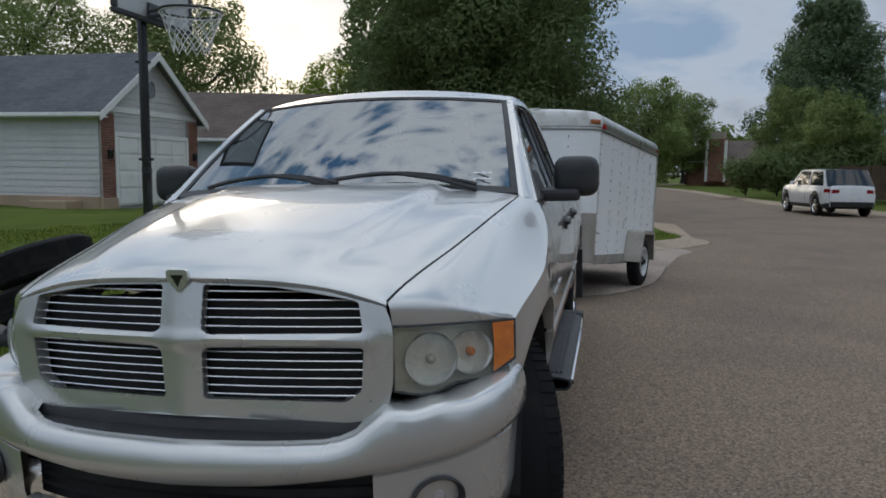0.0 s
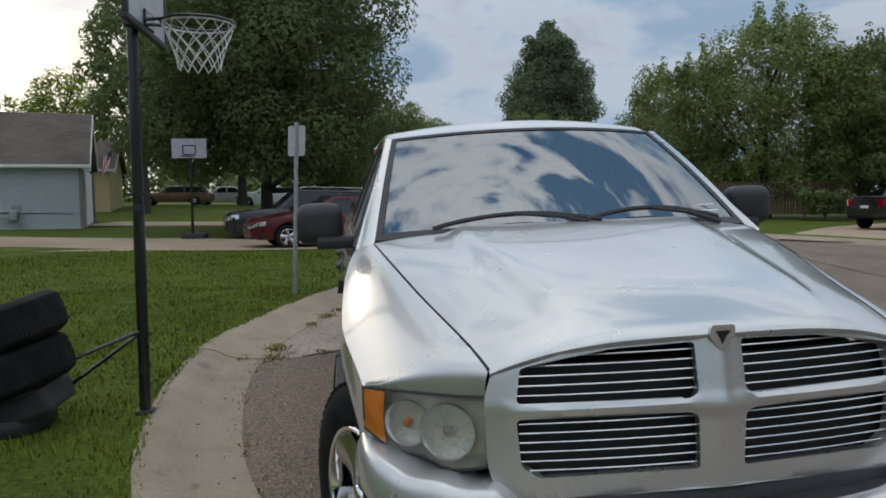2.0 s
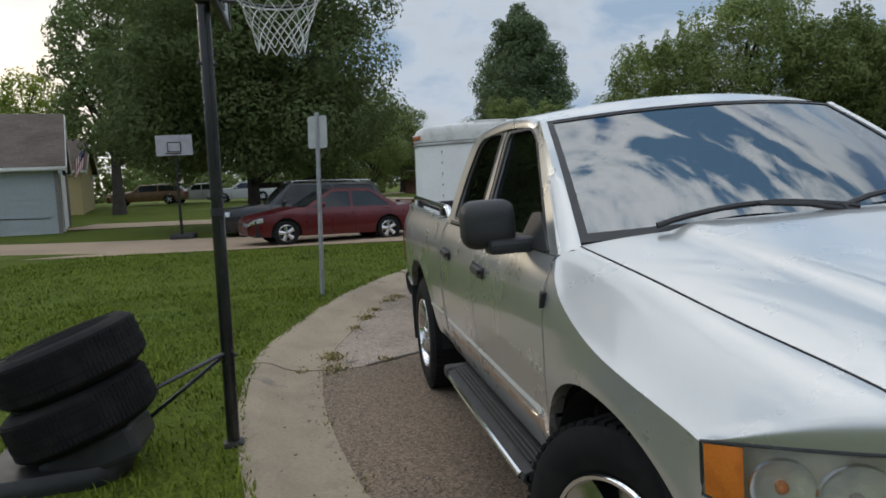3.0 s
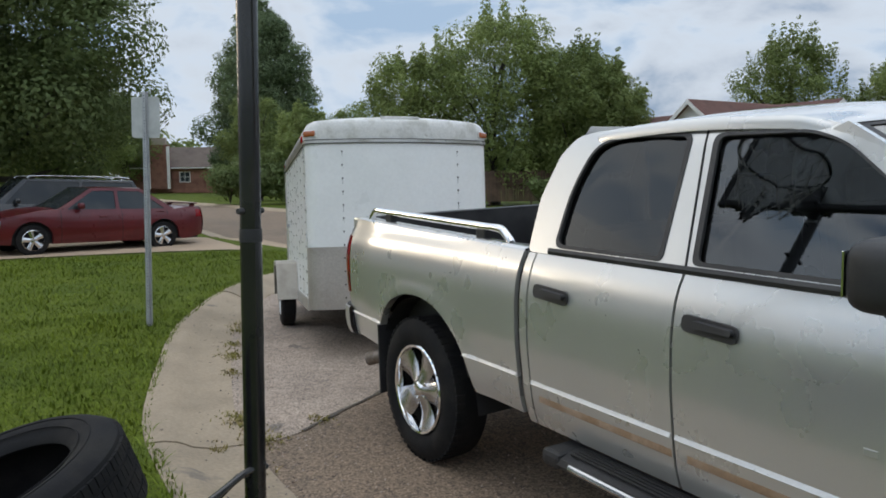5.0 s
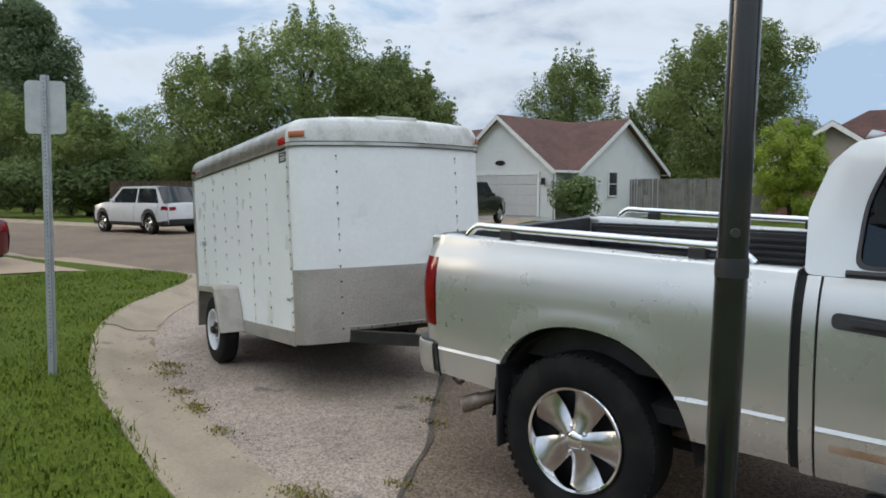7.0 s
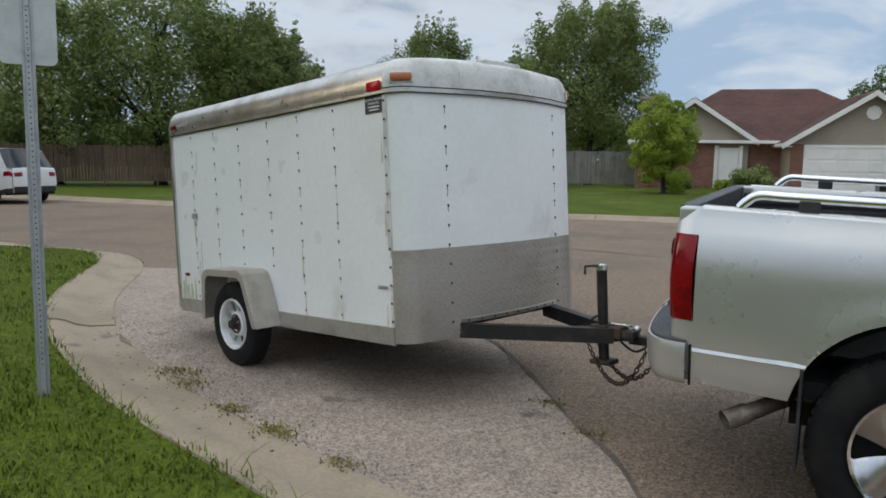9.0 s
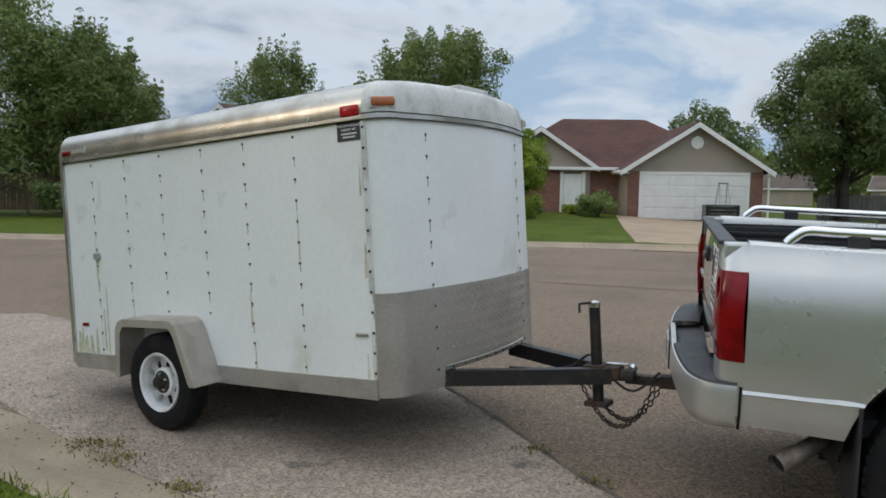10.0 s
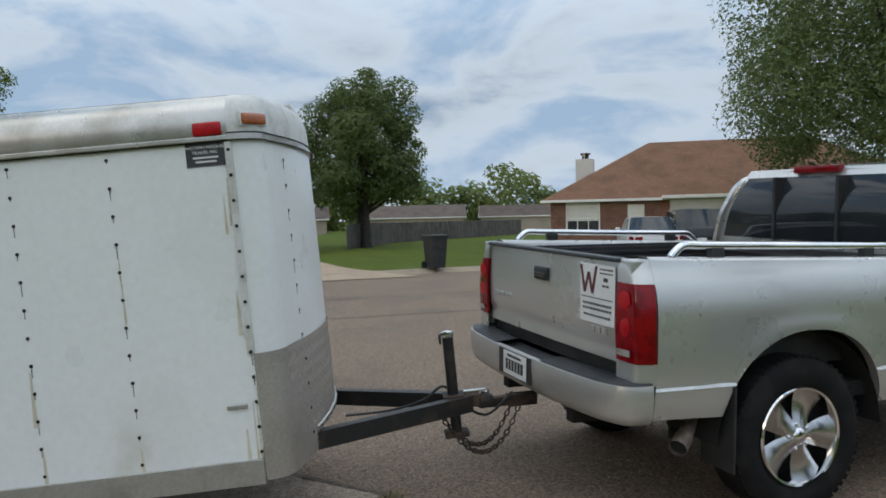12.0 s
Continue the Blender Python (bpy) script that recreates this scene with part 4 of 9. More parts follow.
for s in (-1, 1):
    # safety chains: links along a hanging curve
    ends = Vector((s * 0.05, -2.48, TZ - 0.03)), Vector((s * 0.10, -2.93, TZ - 0.02))
    lm = bmesh.new()
    tube(lm, [(0.012 * math.cos(a), 0.02 * math.sin(a), 0) for a in steps(0, 2 * math.pi, 10)], 0.0045, 6, False)
    me = mesh_of("chain_link", lm, RUST, 50)
    ch = part("safety_chain", tube(bmesh.new(), [ends[0], ends[0] + Vector((0, 0, 0.03))], 0.008, 6), RUST, trailer, "rusty hanging safety chain")
    pts = [ends[0].lerp(ends[1], k / 24) - Vector((0, 0, 0.25 * (1 - (2 * k / 24 - 1) ** 2))) for k in range(25)]
    for k in range(24):
        d = (pts[k + 1] - pts[k]).normalized()
        m = Matrix.Translation((pts[k] + pts[k + 1]) / 2) @ d.to_track_quat("Y", "Z").to_matrix().to_4x4() @ Matrix.Rotation(math.pi / 2 * (k % 2), 4, "Y")
        shared("chain_link", me, ch, m)
part("wiring", tube(bmesh.new(), smooth_line([(0.1, SEAM - 0.3, TZ - 0.02), (0.14, -2.2, TZ - 0.03), (0.06, -2.4, TZ + 0.03), (0.04, -2.52, TZ + 0.10), (0.06, -2.62, TZ - 0.02), (0.06, -2.76, TZ - 0.10), (0.05, -2.92, TZ + 0.02)], 6), 0.008, 6), BLACK_PLASTIC, trailer)

# rusty water runs under the screws and along the nose seam
rnd = random.Random(21)
for y in (0.90, 0.51, -0.69, -1.11, SEAM + 0.03, SEAM + 0.012, SEAM + 0.05):
    for k in range(2 if y > SEAM + 0.1 else 3):
        z0 = BOT + 0.086 if k == 0 else BOT + rnd.uniform(0.3, 1.2)
        w, h = rnd.uniform(0.004, 0.010), rnd.uniform(0.10, 0.30)
        dy = rnd.uniform(-0.012, 0.012)
        bm = sheet(bmesh.new(), rounded([(y + dy - w, z0), (y + dy + w, z0), (y + dy + w * 0.3, z0 + h), (y + dy - w * 0.4, z0 + h)], 0.006), lambda a, b: (-W - 0.0022, a, b))
        part("water_stain", bm, STAIN, trailer, "pale rusty water run")
for k in range(4):
    y, w = BACK - 0.28 + 0.07 * k, rnd.uniform(0.02, 0.045)
    z0 = BOT + 0.086
    bm = sheet(bmesh.new(), rounded([(y - w, z0), (y + w, z0), (y + w * 0.5, z0 + rnd.uniform(0.08, 0.2)), (y - w * 0.4, z0 + rnd.uniform(0.05, 0.2))], 0.01), lambda a, b: (-W - 0.0019 - 0.0001 * k, a, b))
    part("algae_stain", bm, ALGAE, trailer, "pale green algae run")

# ---- houses ----
def lap(bm, poly_fn, z0, z1, step=0.2, depth=0.018):
    """Clapboards between z0 and z1: each course hangs over the one below. poly_fn(z) gives the ends and the normal's shift."""
    n = max(1, round((z1 - z0) / step))
    for k in range(n):
        a, b = z0 + (z1 - z0) * k / n, z0 + (z1 - z0) * (k + 1) / n
        la, ra, lb, rb = *poly_fn(a), *poly_fn(b)
        vs = [bm.verts.new(p) for p in ((la, -depth, a), (ra, -depth, a), (rb, 0.0, b), (lb, 0.0, b), (la, 0.0, a), (ra, 0.0, a))]
        bm.faces.new(vs[:4])
        bm.faces.new((vs[4], vs[5], vs[1], vs[0]))


def roof_slope(bm, a, b, c, d, tab=0.32, course=0.16, seed=1):
    """Shingle tabs over a slope: a-b is the eave, d-c the ridge."""
    a, b, c, d = (Vector(p) for p in (a, b, c, d))
    up = (d - a).length
    nrm = (b - a).cross(d - a).normalized()
    nrm = nrm if nrm.z > 0 else -nrm
    n = max(1, int(up / course))
    rnd = random.Random(seed)
    for k in range(n):
        l0, r0, l1, r1 = a.lerp(d, k / n), b.lerp(c, k / n), a.lerp(d, (k + 1) / n), b.lerp(c, (k + 1) / n)
        m = max(1, int((r0 - l0).length / tab))
        for i in range(m):
            f0, f1 = i / m, (i + 1) / m
            low = 0.018 + rnd.uniform(-0.004, 0.006)
            vs = [bm.verts.new(p) for p in (l0.lerp(r0, f0) + nrm * low, l0.lerp(r0, f1) + nrm * low, l1.lerp(r1, f1) + nrm * 0.004, l1.lerp(r1, f0) + nrm * 0.004)]
            bm.faces.new(vs)


def gable_block(house, w, d, h, rise, siding, roof, over=0.35, at=(0, 0), turn=0, front_lap=True, skirt=0.5, seed=1):
    """Walls and roof of one gabled block; its gable looks to -y of the turned axes, its front middle at `at`."""
    m = pose(at[0], at[1], 0, 0, 0, turn)
    core = bmesh.new()
    prism(core, [(-w / 2, -skirt), (w / 2, -skirt), (w / 2, h), (0, h + rise), (-w / 2, h)], lambda x, z, y: (x, y, z), d)
    core.transform(m)
    part("wall", core, siding, house)
    sid = bmesh.new()
    if front_lap:
        b = bmesh.new()
        lap(b, lambda z: (-w / 2, w / 2), 0, h)
        lap(b, lambda z: (-w / 2 * (1 - (z - h) / rise), w / 2 * (1 - (z - h) / rise)), h, h + rise * 0.97)
        merge(sid, b, m @ pose(0, -0.004, 0))
    for s in (-1, 1):
        b = bmesh.new()
        lap(b, lambda z: (-d / 2, d / 2), 0, h)
        merge(sid, b, m @ pose(s * w / 2 + s * 0.004, d / 2, 0, 0, 0, s * 90))
    part("siding", sid, siding, house)
    slope = rise / (w / 2)
    ex, ez = w / 2 + over, h - over * slope
    rf, tabs = bmesh.new(), bmesh.new()
    for s in (-1, 1):
        b = bmesh.new()
        roof_slope(b, (s * ex, -over, ez + 0.12), (s * ex, d + over, ez + 0.12), (0, d + over, h + rise + 0.12), (0, -over, h + rise + 0.12), seed=seed + s)
        merge(tabs, b, m)
        prism(rf, [(0, h + rise), (0, h + rise + 0.115), (s * ex, ez + 0.115), (s * ex, ez)], lambda x, z, y: m @ Vector((x, y - over, z)), d + 2 * over)
    tagged(part("shingles", tabs, roof, house), kind="stuff")
    part("roof", rf, roof, house)
    for s in (-1, 1):
        b = bmesh.new()
        prism(b, [(0, h + rise - 0.14), (0, h + rise + 0.10), (s * ex, ez + 0.10), (s * ex, ez - 0.14)], lambda x, z, y: m @ Vector((x, y - over - 0.03, z)), 0.05)
        part("barge_board", b, WHITE_PAINT, house)
        part("gutter", box(bmesh.new(), s * ex - 0.06, s * ex + 0.06, -over, d + over, ez - 0.02, ez + 0.10, 0.02, m), WHITE_PAINT, house)
        b = bmesh.new()
        box(b, min(s * w / 2, s * ex), max(s * w / 2, s * ex), -over, d + over, ez - 0.04, ez - 0.01, 0, m)
        part("soffit", b, WHITE_PAINT, house)


def garage_door(house, cx, w, h, y=0.0, rows=4, mat=None, m=None):
    m = m or Matrix()
    door = part("garage_door", box(bmesh.new(), cx - w / 2, cx + w / 2, y - 0.03, y + 0.05, 0, h, 0, m), mat or WHITE_PAINT, house, "white sectional garage door")
    for k in range(rows):
        for j in range(4):
            x0 = cx - w / 2 + w * j / 4
            part("door_panel", box(bmesh.new(), x0 + 0.06, x0 + w / 4 - 0.06, y - 0.05, y - 0.02, h * k / rows + 0.04, h * (k + 1) / rows - 0.04, 0.015, m), mat or WHITE_PAINT, door)
    for s in (-1, 1):
        part("door_trim", box(bmesh.new(), cx + s * (w / 2 + 0.07) - 0.07, cx + s * (w / 2 + 0.07) + 0.07, y - 0.06, y + 0.02, -0.05, h + 0.14, 0.01, m), WHITE_PAINT, house)
    part("door_trim", box(bmesh.new(), cx - w / 2 - 0.13, cx + w / 2 + 0.13, y - 0.065, y + 0.02, h, h + 0.14, 0.01, m), WHITE_PAINT, house)


def brick_field(house, x0, x1, z0, z1, y, m, seed=1):
    """A brick face: mortar bed with proud bricks, as one joined field."""
    part("mortar_bed", box(bmesh.new(), x0, x1, y - 0.01, y + 0.06, z0, z1, 0, m), MORTAR, house)
    b = bmesh.new()
    rnd = random.Random(seed)
    course, ln = 0.078, 0.215
    for k in range(int((z1 - z0) / course)):
        z = z0 + k * course
        x = x0 - (ln / 2 if k % 2 else 0)
        while x < x1:
            a, e = max(x0, x + 0.005), min(x1, x + ln - 0.007)
            if e - a > 0.03:
                p = y - 0.022 - rnd.uniform(0, 0.006)
                vs = [b.verts.new(m @ Vector(q)) for q in ((a, p, z + 0.005), (e, p, z + 0.005), (e, p, z + course - 0.006), (a, p, z + course - 0.006),
                                                           (a, y - 0.008, z + 0.005), (e, y - 0.008, z + 0.005), (e, y - 0.008, z + course - 0.006), (a, y - 0.008, z + course - 0.006))]
                for f in ((0, 1, 2, 3), (0, 4, 5, 1), (1, 5, 6, 2), (2, 6, 7, 3), (3, 7, 4, 0)):
                    b.faces.new([vs[i] for i in f])
            x += ln
    tagged(part("brickwork", b, BRICK, house, "red brown brick"), kind="stuff")


def house_window(house, cx, z, w, h, y, m, panes=2):
    win = part("window", box(bmesh.new(), cx - w / 2, cx + w / 2, y - 0.02, y + 0.03, z, z + h, 0, m), WINDOW, house, "house window with white frame")
    for x in (cx - w / 2, cx + w / 2):
        part("side_frame", box(bmesh.new(), x - 0.04, x + 0.04, y - 0.06, y + 0.01, z - 0.04, z + h + 0.04, 0.008, m), WHITE_PAINT, win)
    for zz in (z, z + h):
        part("cross_frame", box(bmesh.new(), cx - w / 2 - 0.04, cx + w / 2 + 0.04, y - 0.062, y + 0.008, zz - 0.04, zz + 0.04, 0.008, m), WHITE_PAINT, win)
    for k in range(1, panes):
        x = cx - w / 2 + w * k / panes
        part("glazing_bar", box(bmesh.new(), x - 0.02, x + 0.02, y - 0.045, y, z, z + h, 0, m), WHITE_PAINT, win)
    part("glazing_bar", box(bmesh.new(), cx - w / 2, cx + w / 2, y - 0.046, y, z + h / 2 - 0.02, z + h / 2 + 0.02, 0, m), WHITE_PAINT, win)


# garage house beside the lawn
HA = pose(-13.67, 20.3, 0.30, 0, 0, 90)
h1 = thing("garage_house", "cream-sided house with grey shingles and a white garage door", "house", HA)
gable_block(h1, 5.3, 11, 2.95, 1.9, SIDING_CREAM, SHINGLE_GREY, seed=3)
garage_door(h1, 0.0, 3.8, 2.13, -0.05)
for s in (-1, 1):
    brick_field(h1, s * 2.35 - 0.3, s * 2.35 + 0.3, 0.25, 2.88, -0.08, Matrix(), 4 + s)
    part("plinth", box(bmesh.new(), s * 2.35 - 0.34, s * 2.35 + 0.34, -0.16, 0.05, -0.5, 0.26, 0.02), DRIVE, h1)
    lamp = part("wall_lamp", box(bmesh.new(), s * 2.35 - 0.07, s * 2.35 + 0.07, -0.24, -0.10, 1.45, 1.72, 0.03), BLACK_PAINT, h1, "small black coach lamp")
part("gable_vent", lathe(bmesh.new(), [(0, 0.0), (0.03, 0.0), (0.03, 0.22), (0.0, 0.25)], 8, "y", pose(0, -0.06, 3.75) @ Matrix.Diagonal((0.8, 1, 1.15, 1))), SIDING_SLATE, h1, "dark octagonal gable vent")
part("band_board", box(bmesh.new(), -2.7, 2.7, -0.045, 0.0, 2.88, 3.05, 0.01), WHITE_PAINT, h1)
part("foundation", box(bmesh.new(), -2.72, -2.62, 0.0, 9.0, -0.5, 0.3, 0.01), DRIVE, h1)
part("step_block", box(bmesh.new(), -3.4, -2.7, 0.6, 1.9, -0.5, 0.18, 0.03), DRIVE, h1)
HB = pose(-11.55, 31.0, 0.35, 0, 0, 105)
h2 = thing("blue_house", "pale blue-grey sided house with a brown shingle roof", "house", HB)
gable_block(h2, 6.8, 13, 2.5, 2.0, SIDING_BLUE, SHINGLE_BROWN, seed=7)
garage_door(h2, 0.2, 4.6, 2.05, -0.05)
part("corner_post", box(bmesh.new(), -3.5, -3.36, -0.08, 0.06, -0.3, 2.5, 0.01), WOOD_GREY, h2)
part("corner_post", box(bmesh.new(), 3.0, 3.2, -0.2, 0.0, -0.3, 2.3, 0.01), WOOD_GREY, h2)
# gas meter and pipe on the side wall
mt = part("gas_meter", box(bmesh.new(), -3.7, -3.5, 2.1, 2.4, 0.35, 0.75, 0.05), GALV, h2, "grey gas meter with pipes")
part("meter_pipe", tube(bmesh.new(), [(-3.6, 2.0, 0.0), (-3.6, 2.0, 0.9), (-3.6, 2.25, 0.9), (-3.6, 2.25, 0.7)], 0.03, 8), GALV, mt)
part("meter_pipe", tube(bmesh.new(), [(-3.6, 2.4, 0.5), (-3.6, 2.9, 0.5), (-3.6, 2.9, 0.0)], 0.03, 8), GALV, mt)
part("wall_cable", tube(bmesh.new(), [(-3.43, 0.3, 0.55), (-3.43, 5.5, 0.75)], 0.012, 6), BLACK_PLASTIC, h2)

# striped flag on a slanting staff at the corner of the garage
flag = thing("flag", "striped red and white flag on a slanting wooden staff", "flag", pose(-12.35, 34.9, 2.95, 0, 0, 15))
part("staff", tube(bmesh.new(), [(0, 0, 0), (0.78, 0, 0.95)], 0.014, 8), WOOD_GREY, flag)
part("bracket", box(bmesh.new(), -0.05, 0.06, -0.04, 0.04, -0.08, 0.07, 0.01), GALV, flag)


def flag_cloth(a, v0, v1, off=0.0):
    """A strip of hanging cloth between two lines along the staff."""
    bm = bmesh.new()
    grid(bm, lambda d, v: (0.30 + 0.42 * v - 0.10 * d * d, off + 0.035 * math.sin(9 * d + 5 * v), 0.36 + 0.51 * v - 0.86 * d), [d * a / 8 for d in range(9)], steps(v0, v1, 2))
    return solid(bm, 0.003)


for k in range(9):
    part("stripe", flag_cloth(1.0, k / 9, (k + 1) / 9), FLAG_RED if k % 2 == 0 else NET, flag)
part("canton", flag_cloth(0.4, 0.45, 1.0, -0.006), FLAG_BLUE, flag, "navy blue corner field")

HD = pose(-14.9, 47.0, 0.6, 0, 0, 100)
h3 = thing("yellow_house", "small yellow house far down the street", "house", HD)
gable_block(h3, 7, 9, 2.6, 1.8, SIDING_YELLOW, SHINGLE_BROWN, seed=9)
HE = pose(-20.0, 65.0, 0.7, 0, 0, 100)
h4 = thing("slate_house", "slate-grey house far down the street", "house", HE)
gable_block(h4, 8, 9, 2.6, 2.0, SIDING_SLATE, SHINGLE_GREY, seed=11)

# white house with a garage gable
HF = pose(27.3, 26.4, 0.25, 0, 0, -92)
h5 = thing("white_house", "white-sided house with a red-brown roof and a beige garage door", "house", HF)
gable_block(h5, 6.7, 7, 2.5, 2.65, SIDING_WHITE, SHINGLE_RED, seed=13)
garage_door(h5, 0, 4.9, 2.1, -0.05, mat=SIDING_CREAM)
gable_block(h5, 8.8, 13, 2.45, 2.6, SIDING_WHITE, SHINGLE_RED, over=0.42, at=(3.95, 5.6), turn=90, seed=15)
for s in (-1, 1):
    part("wall_lamp", box(bmesh.new(), s * 2.85 - 0.08, s * 2.85 + 0.08, -0.24, -0.06, 1.6, 1.95, 0.03), BLACK_PAINT, h5, "small black coach lamp")
part("house_sign", lathe(bmesh.new(), [(0, 0), (0.03, 0.0), (0.03, 0.2), (0, 0.22)], 16, "y", pose(0, -0.06, 2.75) @ Matrix.Diagonal((1.6, 1, 0.6, 1))), BLACK_PAINT, h5)
part("gutter", box(bmesh.new(), 3.3, 3.95, 0.68, 0.8, 2.2, 2.32, 0.02), WHITE_PAINT, h5)
part("downpipe", box(bmesh.new(), 3.42, 3.5, 0.0, 0.08, -0.3, 2.2, 0.01), WHITE_PAINT, h5)
mr = pose(3.95, 5.6, 0, 0, 0, 90)
house_window(h5, -1.0, 1.0, 0.9, 1.3, -0.03, mr, 1)
house_window(h5, 2.6, 1.0, 0.7, 1.0, -0.03, mr, 1)

# brick house with tan gable
def hip_block(house, w, d, h, rise, wall_mat, roof_mat, over=0.5, inset=5.5, seed=1, at=(0, 0)):
    m = Matrix.Translation((at[0], at[1], 0))
    part("wall", box(bmesh.new(), 0, w, 0, d, -0.5, h, 0, m), wall_mat, house)
    e = [(-over, -over, h), (w + over, -over, h), (w + over, d + over, h), (-over, d + over, h)]
    r0, r1 = (inset, d / 2, h + rise), (w - inset, d / 2, h + rise)
    b = bmesh.new()
    roof_slope(b, e[0], e[1], r1, r0, seed=seed)
    roof_slope(b, e[1], e[2], r1, r1, seed=seed + 1)
    roof_slope(b, e[2], e[3], r0, r1, seed=seed + 2)
    roof_slope(b, e[3], e[0], r0, r0, seed=seed + 3)
    b.transform(m)
    tagged(part("shingles", b, roof_mat, house), kind="stuff")
    b = bmesh.new()
    v = [b.verts.new((p[0], p[1], p[2] - 0.01)) for p in (*e, r0, r1)]
    for f in ((0, 1, 5, 4), (1, 2, 5), (2, 3, 4, 5), (3, 0, 4), (3, 2, 1, 0)):
        b.faces.new([v[i] for i in f])
    b.transform(m)
    part("roof", b, roof_mat, house)
    part("gutter", box(bmesh.new(), -over, w + over, -over - 0.06, -over + 0.06, h - 0.10, h + 0.03, 0.02, m), WHITE_PAINT, house)
    part("soffit", box(bmesh.new(), -over, w + over, -over, 0.02, h - 0.05, h - 0.02, 0, m), WHITE_PAINT, house)


HG = pose(32.5, 4.5, 0.25, 0, 0, -75)
h6 = thing("brick_house", "brick and tan-sided house with a dark red roof", "house", HG)
gable_block(h6, 6.3, 8, 2.44, 2.0, SIDING_TAN, SHINGLE_RED, seed=17, over=0.42, at=(0.12, 0))
garage_door(h6, 0.08, 4.88, 2.1, -0.06)
for s in (-1, 1):
    brick_field(h6, 0.12 + s * 2.86 - 0.29, 0.12 + s * 2.86 + 0.29, -0.3, 2.3, -0.06, Matrix(), 20 + s)
part("gable_vent", lathe(bmesh.new(), [(0, 0.0), (0.03, 0.0), (0.03, 0.27), (0.0, 0.31)], 8, "y", pose(0.15, -0.08, 3.62)), WHITE_PAINT, h6, "white octagonal gable vent")
hip_block(h6, 12.6, 7.4, 2.42, 2.75, SIDING_TAN, SHINGLE_RED, over=0.4, inset=4.1, seed=19, at=(-9.5, 1.9))
gable_block(h6, 5.0, 4.2, 2.6, 1.68, SIDING_TAN, SHINGLE_RED, over=0.4, at=(-7.05, 1.45), turn=0, seed=23)
part("gutter", box(bmesh.new(), -9.9, -3.2, 0.98, 1.1, 2.30, 2.44, 0.02), WHITE_PAINT, h6)
part("soffit", box(bmesh.new(), -9.9, -3.2, 1.1, 1.95, 2.36, 2.40), WHITE_PAINT, h6)
brick_field(h6, -9.55, -6.05, -0.3, 2.32, 1.40, Matrix(), 25)
brick_field(h6, -4.85, -3.1, -0.3, 2.36, 1.86, Matrix(), 26)
part("front_door", box(bmesh.new(), -5.85, -4.98, 1.30, 1.42, 0.2, 2.1, 0.02), WHITE_PAINT, h6, "white front door")
for z0, z1 in ((0.35, 0.95), (1.1, 1.9)):
    for x in (-5.63, -5.2):
        part("door_panel", box(bmesh.new(), x - 0.15, x + 0.15, 1.285, 1.305, z0, z1, 0.008), WHITE_PAINT, h6)
for x in (-5.95, -4.88):
    part("door_trim", box(bmesh.new(), x - 0.08, x + 0.08, 1.27, 1.42, 0.1, 2.2, 0.01), WHITE_PAINT, h6)
part("door_step", box(bmesh.new(), -6.2, -4.6, 0.6, 1.42, -0.4, 0.18, 0.02), DRIVE, h6)
part("chimney", box(bmesh.new(), -9.4, -8.5, 4.0, 4.9, 0, 4.6, 0.02), SIDING_TAN, h6, "tan-sided chimney")
part("chimney_cap", box(bmesh.new(), -9.5, -8.4, 3.9, 5.0, 4.55, 4.70, 0.02), SIDING_TAN, h6)
part("downpipe", box(bmesh.new(), 3.5, 3.58, -0.14, -0.06, -0.3, 2.3, 0.01), WHITE_PAINT, h6)


HC = pose(31.2, -11.5, 0.1, 0, 0, -125)
h7 = thing("hip_roof_house", "brick house with a wide rust-brown hip roof", "house", HC)
hip_block(h7, 19, 11, 2.38, 3.4, BRICK, SHINGLE_ORANGE, seed=29, inset=5.2)
brick_field(h7, 0.0, 5.6, -0.3, 2.3, -0.02, Matrix(), 27)
house_window(h7, 1.7, 0.7, 1.7, 1.5, -0.06, Matrix(), 3)
for k in range(12):
    part("blind_slat", box(bmesh.new(), 0.9, 2.5, -0.088, -0.082, 1.30 + k * 0.07, 1.36 + k * 0.07), WHITE_PAINT, h7)
part("front_door", box(bmesh.new(), 4.0, 4.85, -0.12, 0.02, 0, 2.1, 0.02), WHITE_PAINT, h7)
part("garage_wall", box(bmesh.new(), 6.1, 15.5, -1.0, 0.5, -0.3, 2.35), SIDING_CREAM, h7)
part("garage_eave", box(bmesh.new(), 5.7, 15.9, -1.5, 0.4, 2.34, 2.5, 0.02), WHITE_PAINT, h7)
part("chimney", box(bmesh.new(), 0.95, 2.0, 5.0, 6.0, 1.5, 4.95, 0.02), SIDING_CREAM, h7)
part("chimney_cap", lathe(bmesh.new(), [(0, 0.2), (0.3, 0.2), (0.3, 0.3), (0.4, 0.3), (0.45, 0)], 12, "z", pose(1.5, 5.5, 4.92)), BLACK_PAINT, h7)

HH = pose(17.5, 92.0, 0.6, 0, 0, -30)
h8 = thing("distant_house", "tan house with a brown roof far down the street", "house", HH)
gable_block(h8, 9, 14, 2.6, 2.4, BRICK, SHINGLE_BROWN, at=(-8, 5), turn=-90, seed=31, front_lap=False)
part("chimney", box(bmesh.new(), -4.9, -2.6, -0.5, 0.3, 0, 5.2, 0.03), BRICK, h8)
part("chimney_cap", box(bmesh.new(), -4.6, -2.9, -0.4, 0.2, 5.1, 6.0, 0.03), SIDING_TAN, h8)
for x in (-4.9, -2.6):
    part("corner_board", box(bmesh.new(), x - 0.16, x + 0.16, -0.6, -0.44, 0, 5.0, 0.01), WHITE_PAINT, h8)
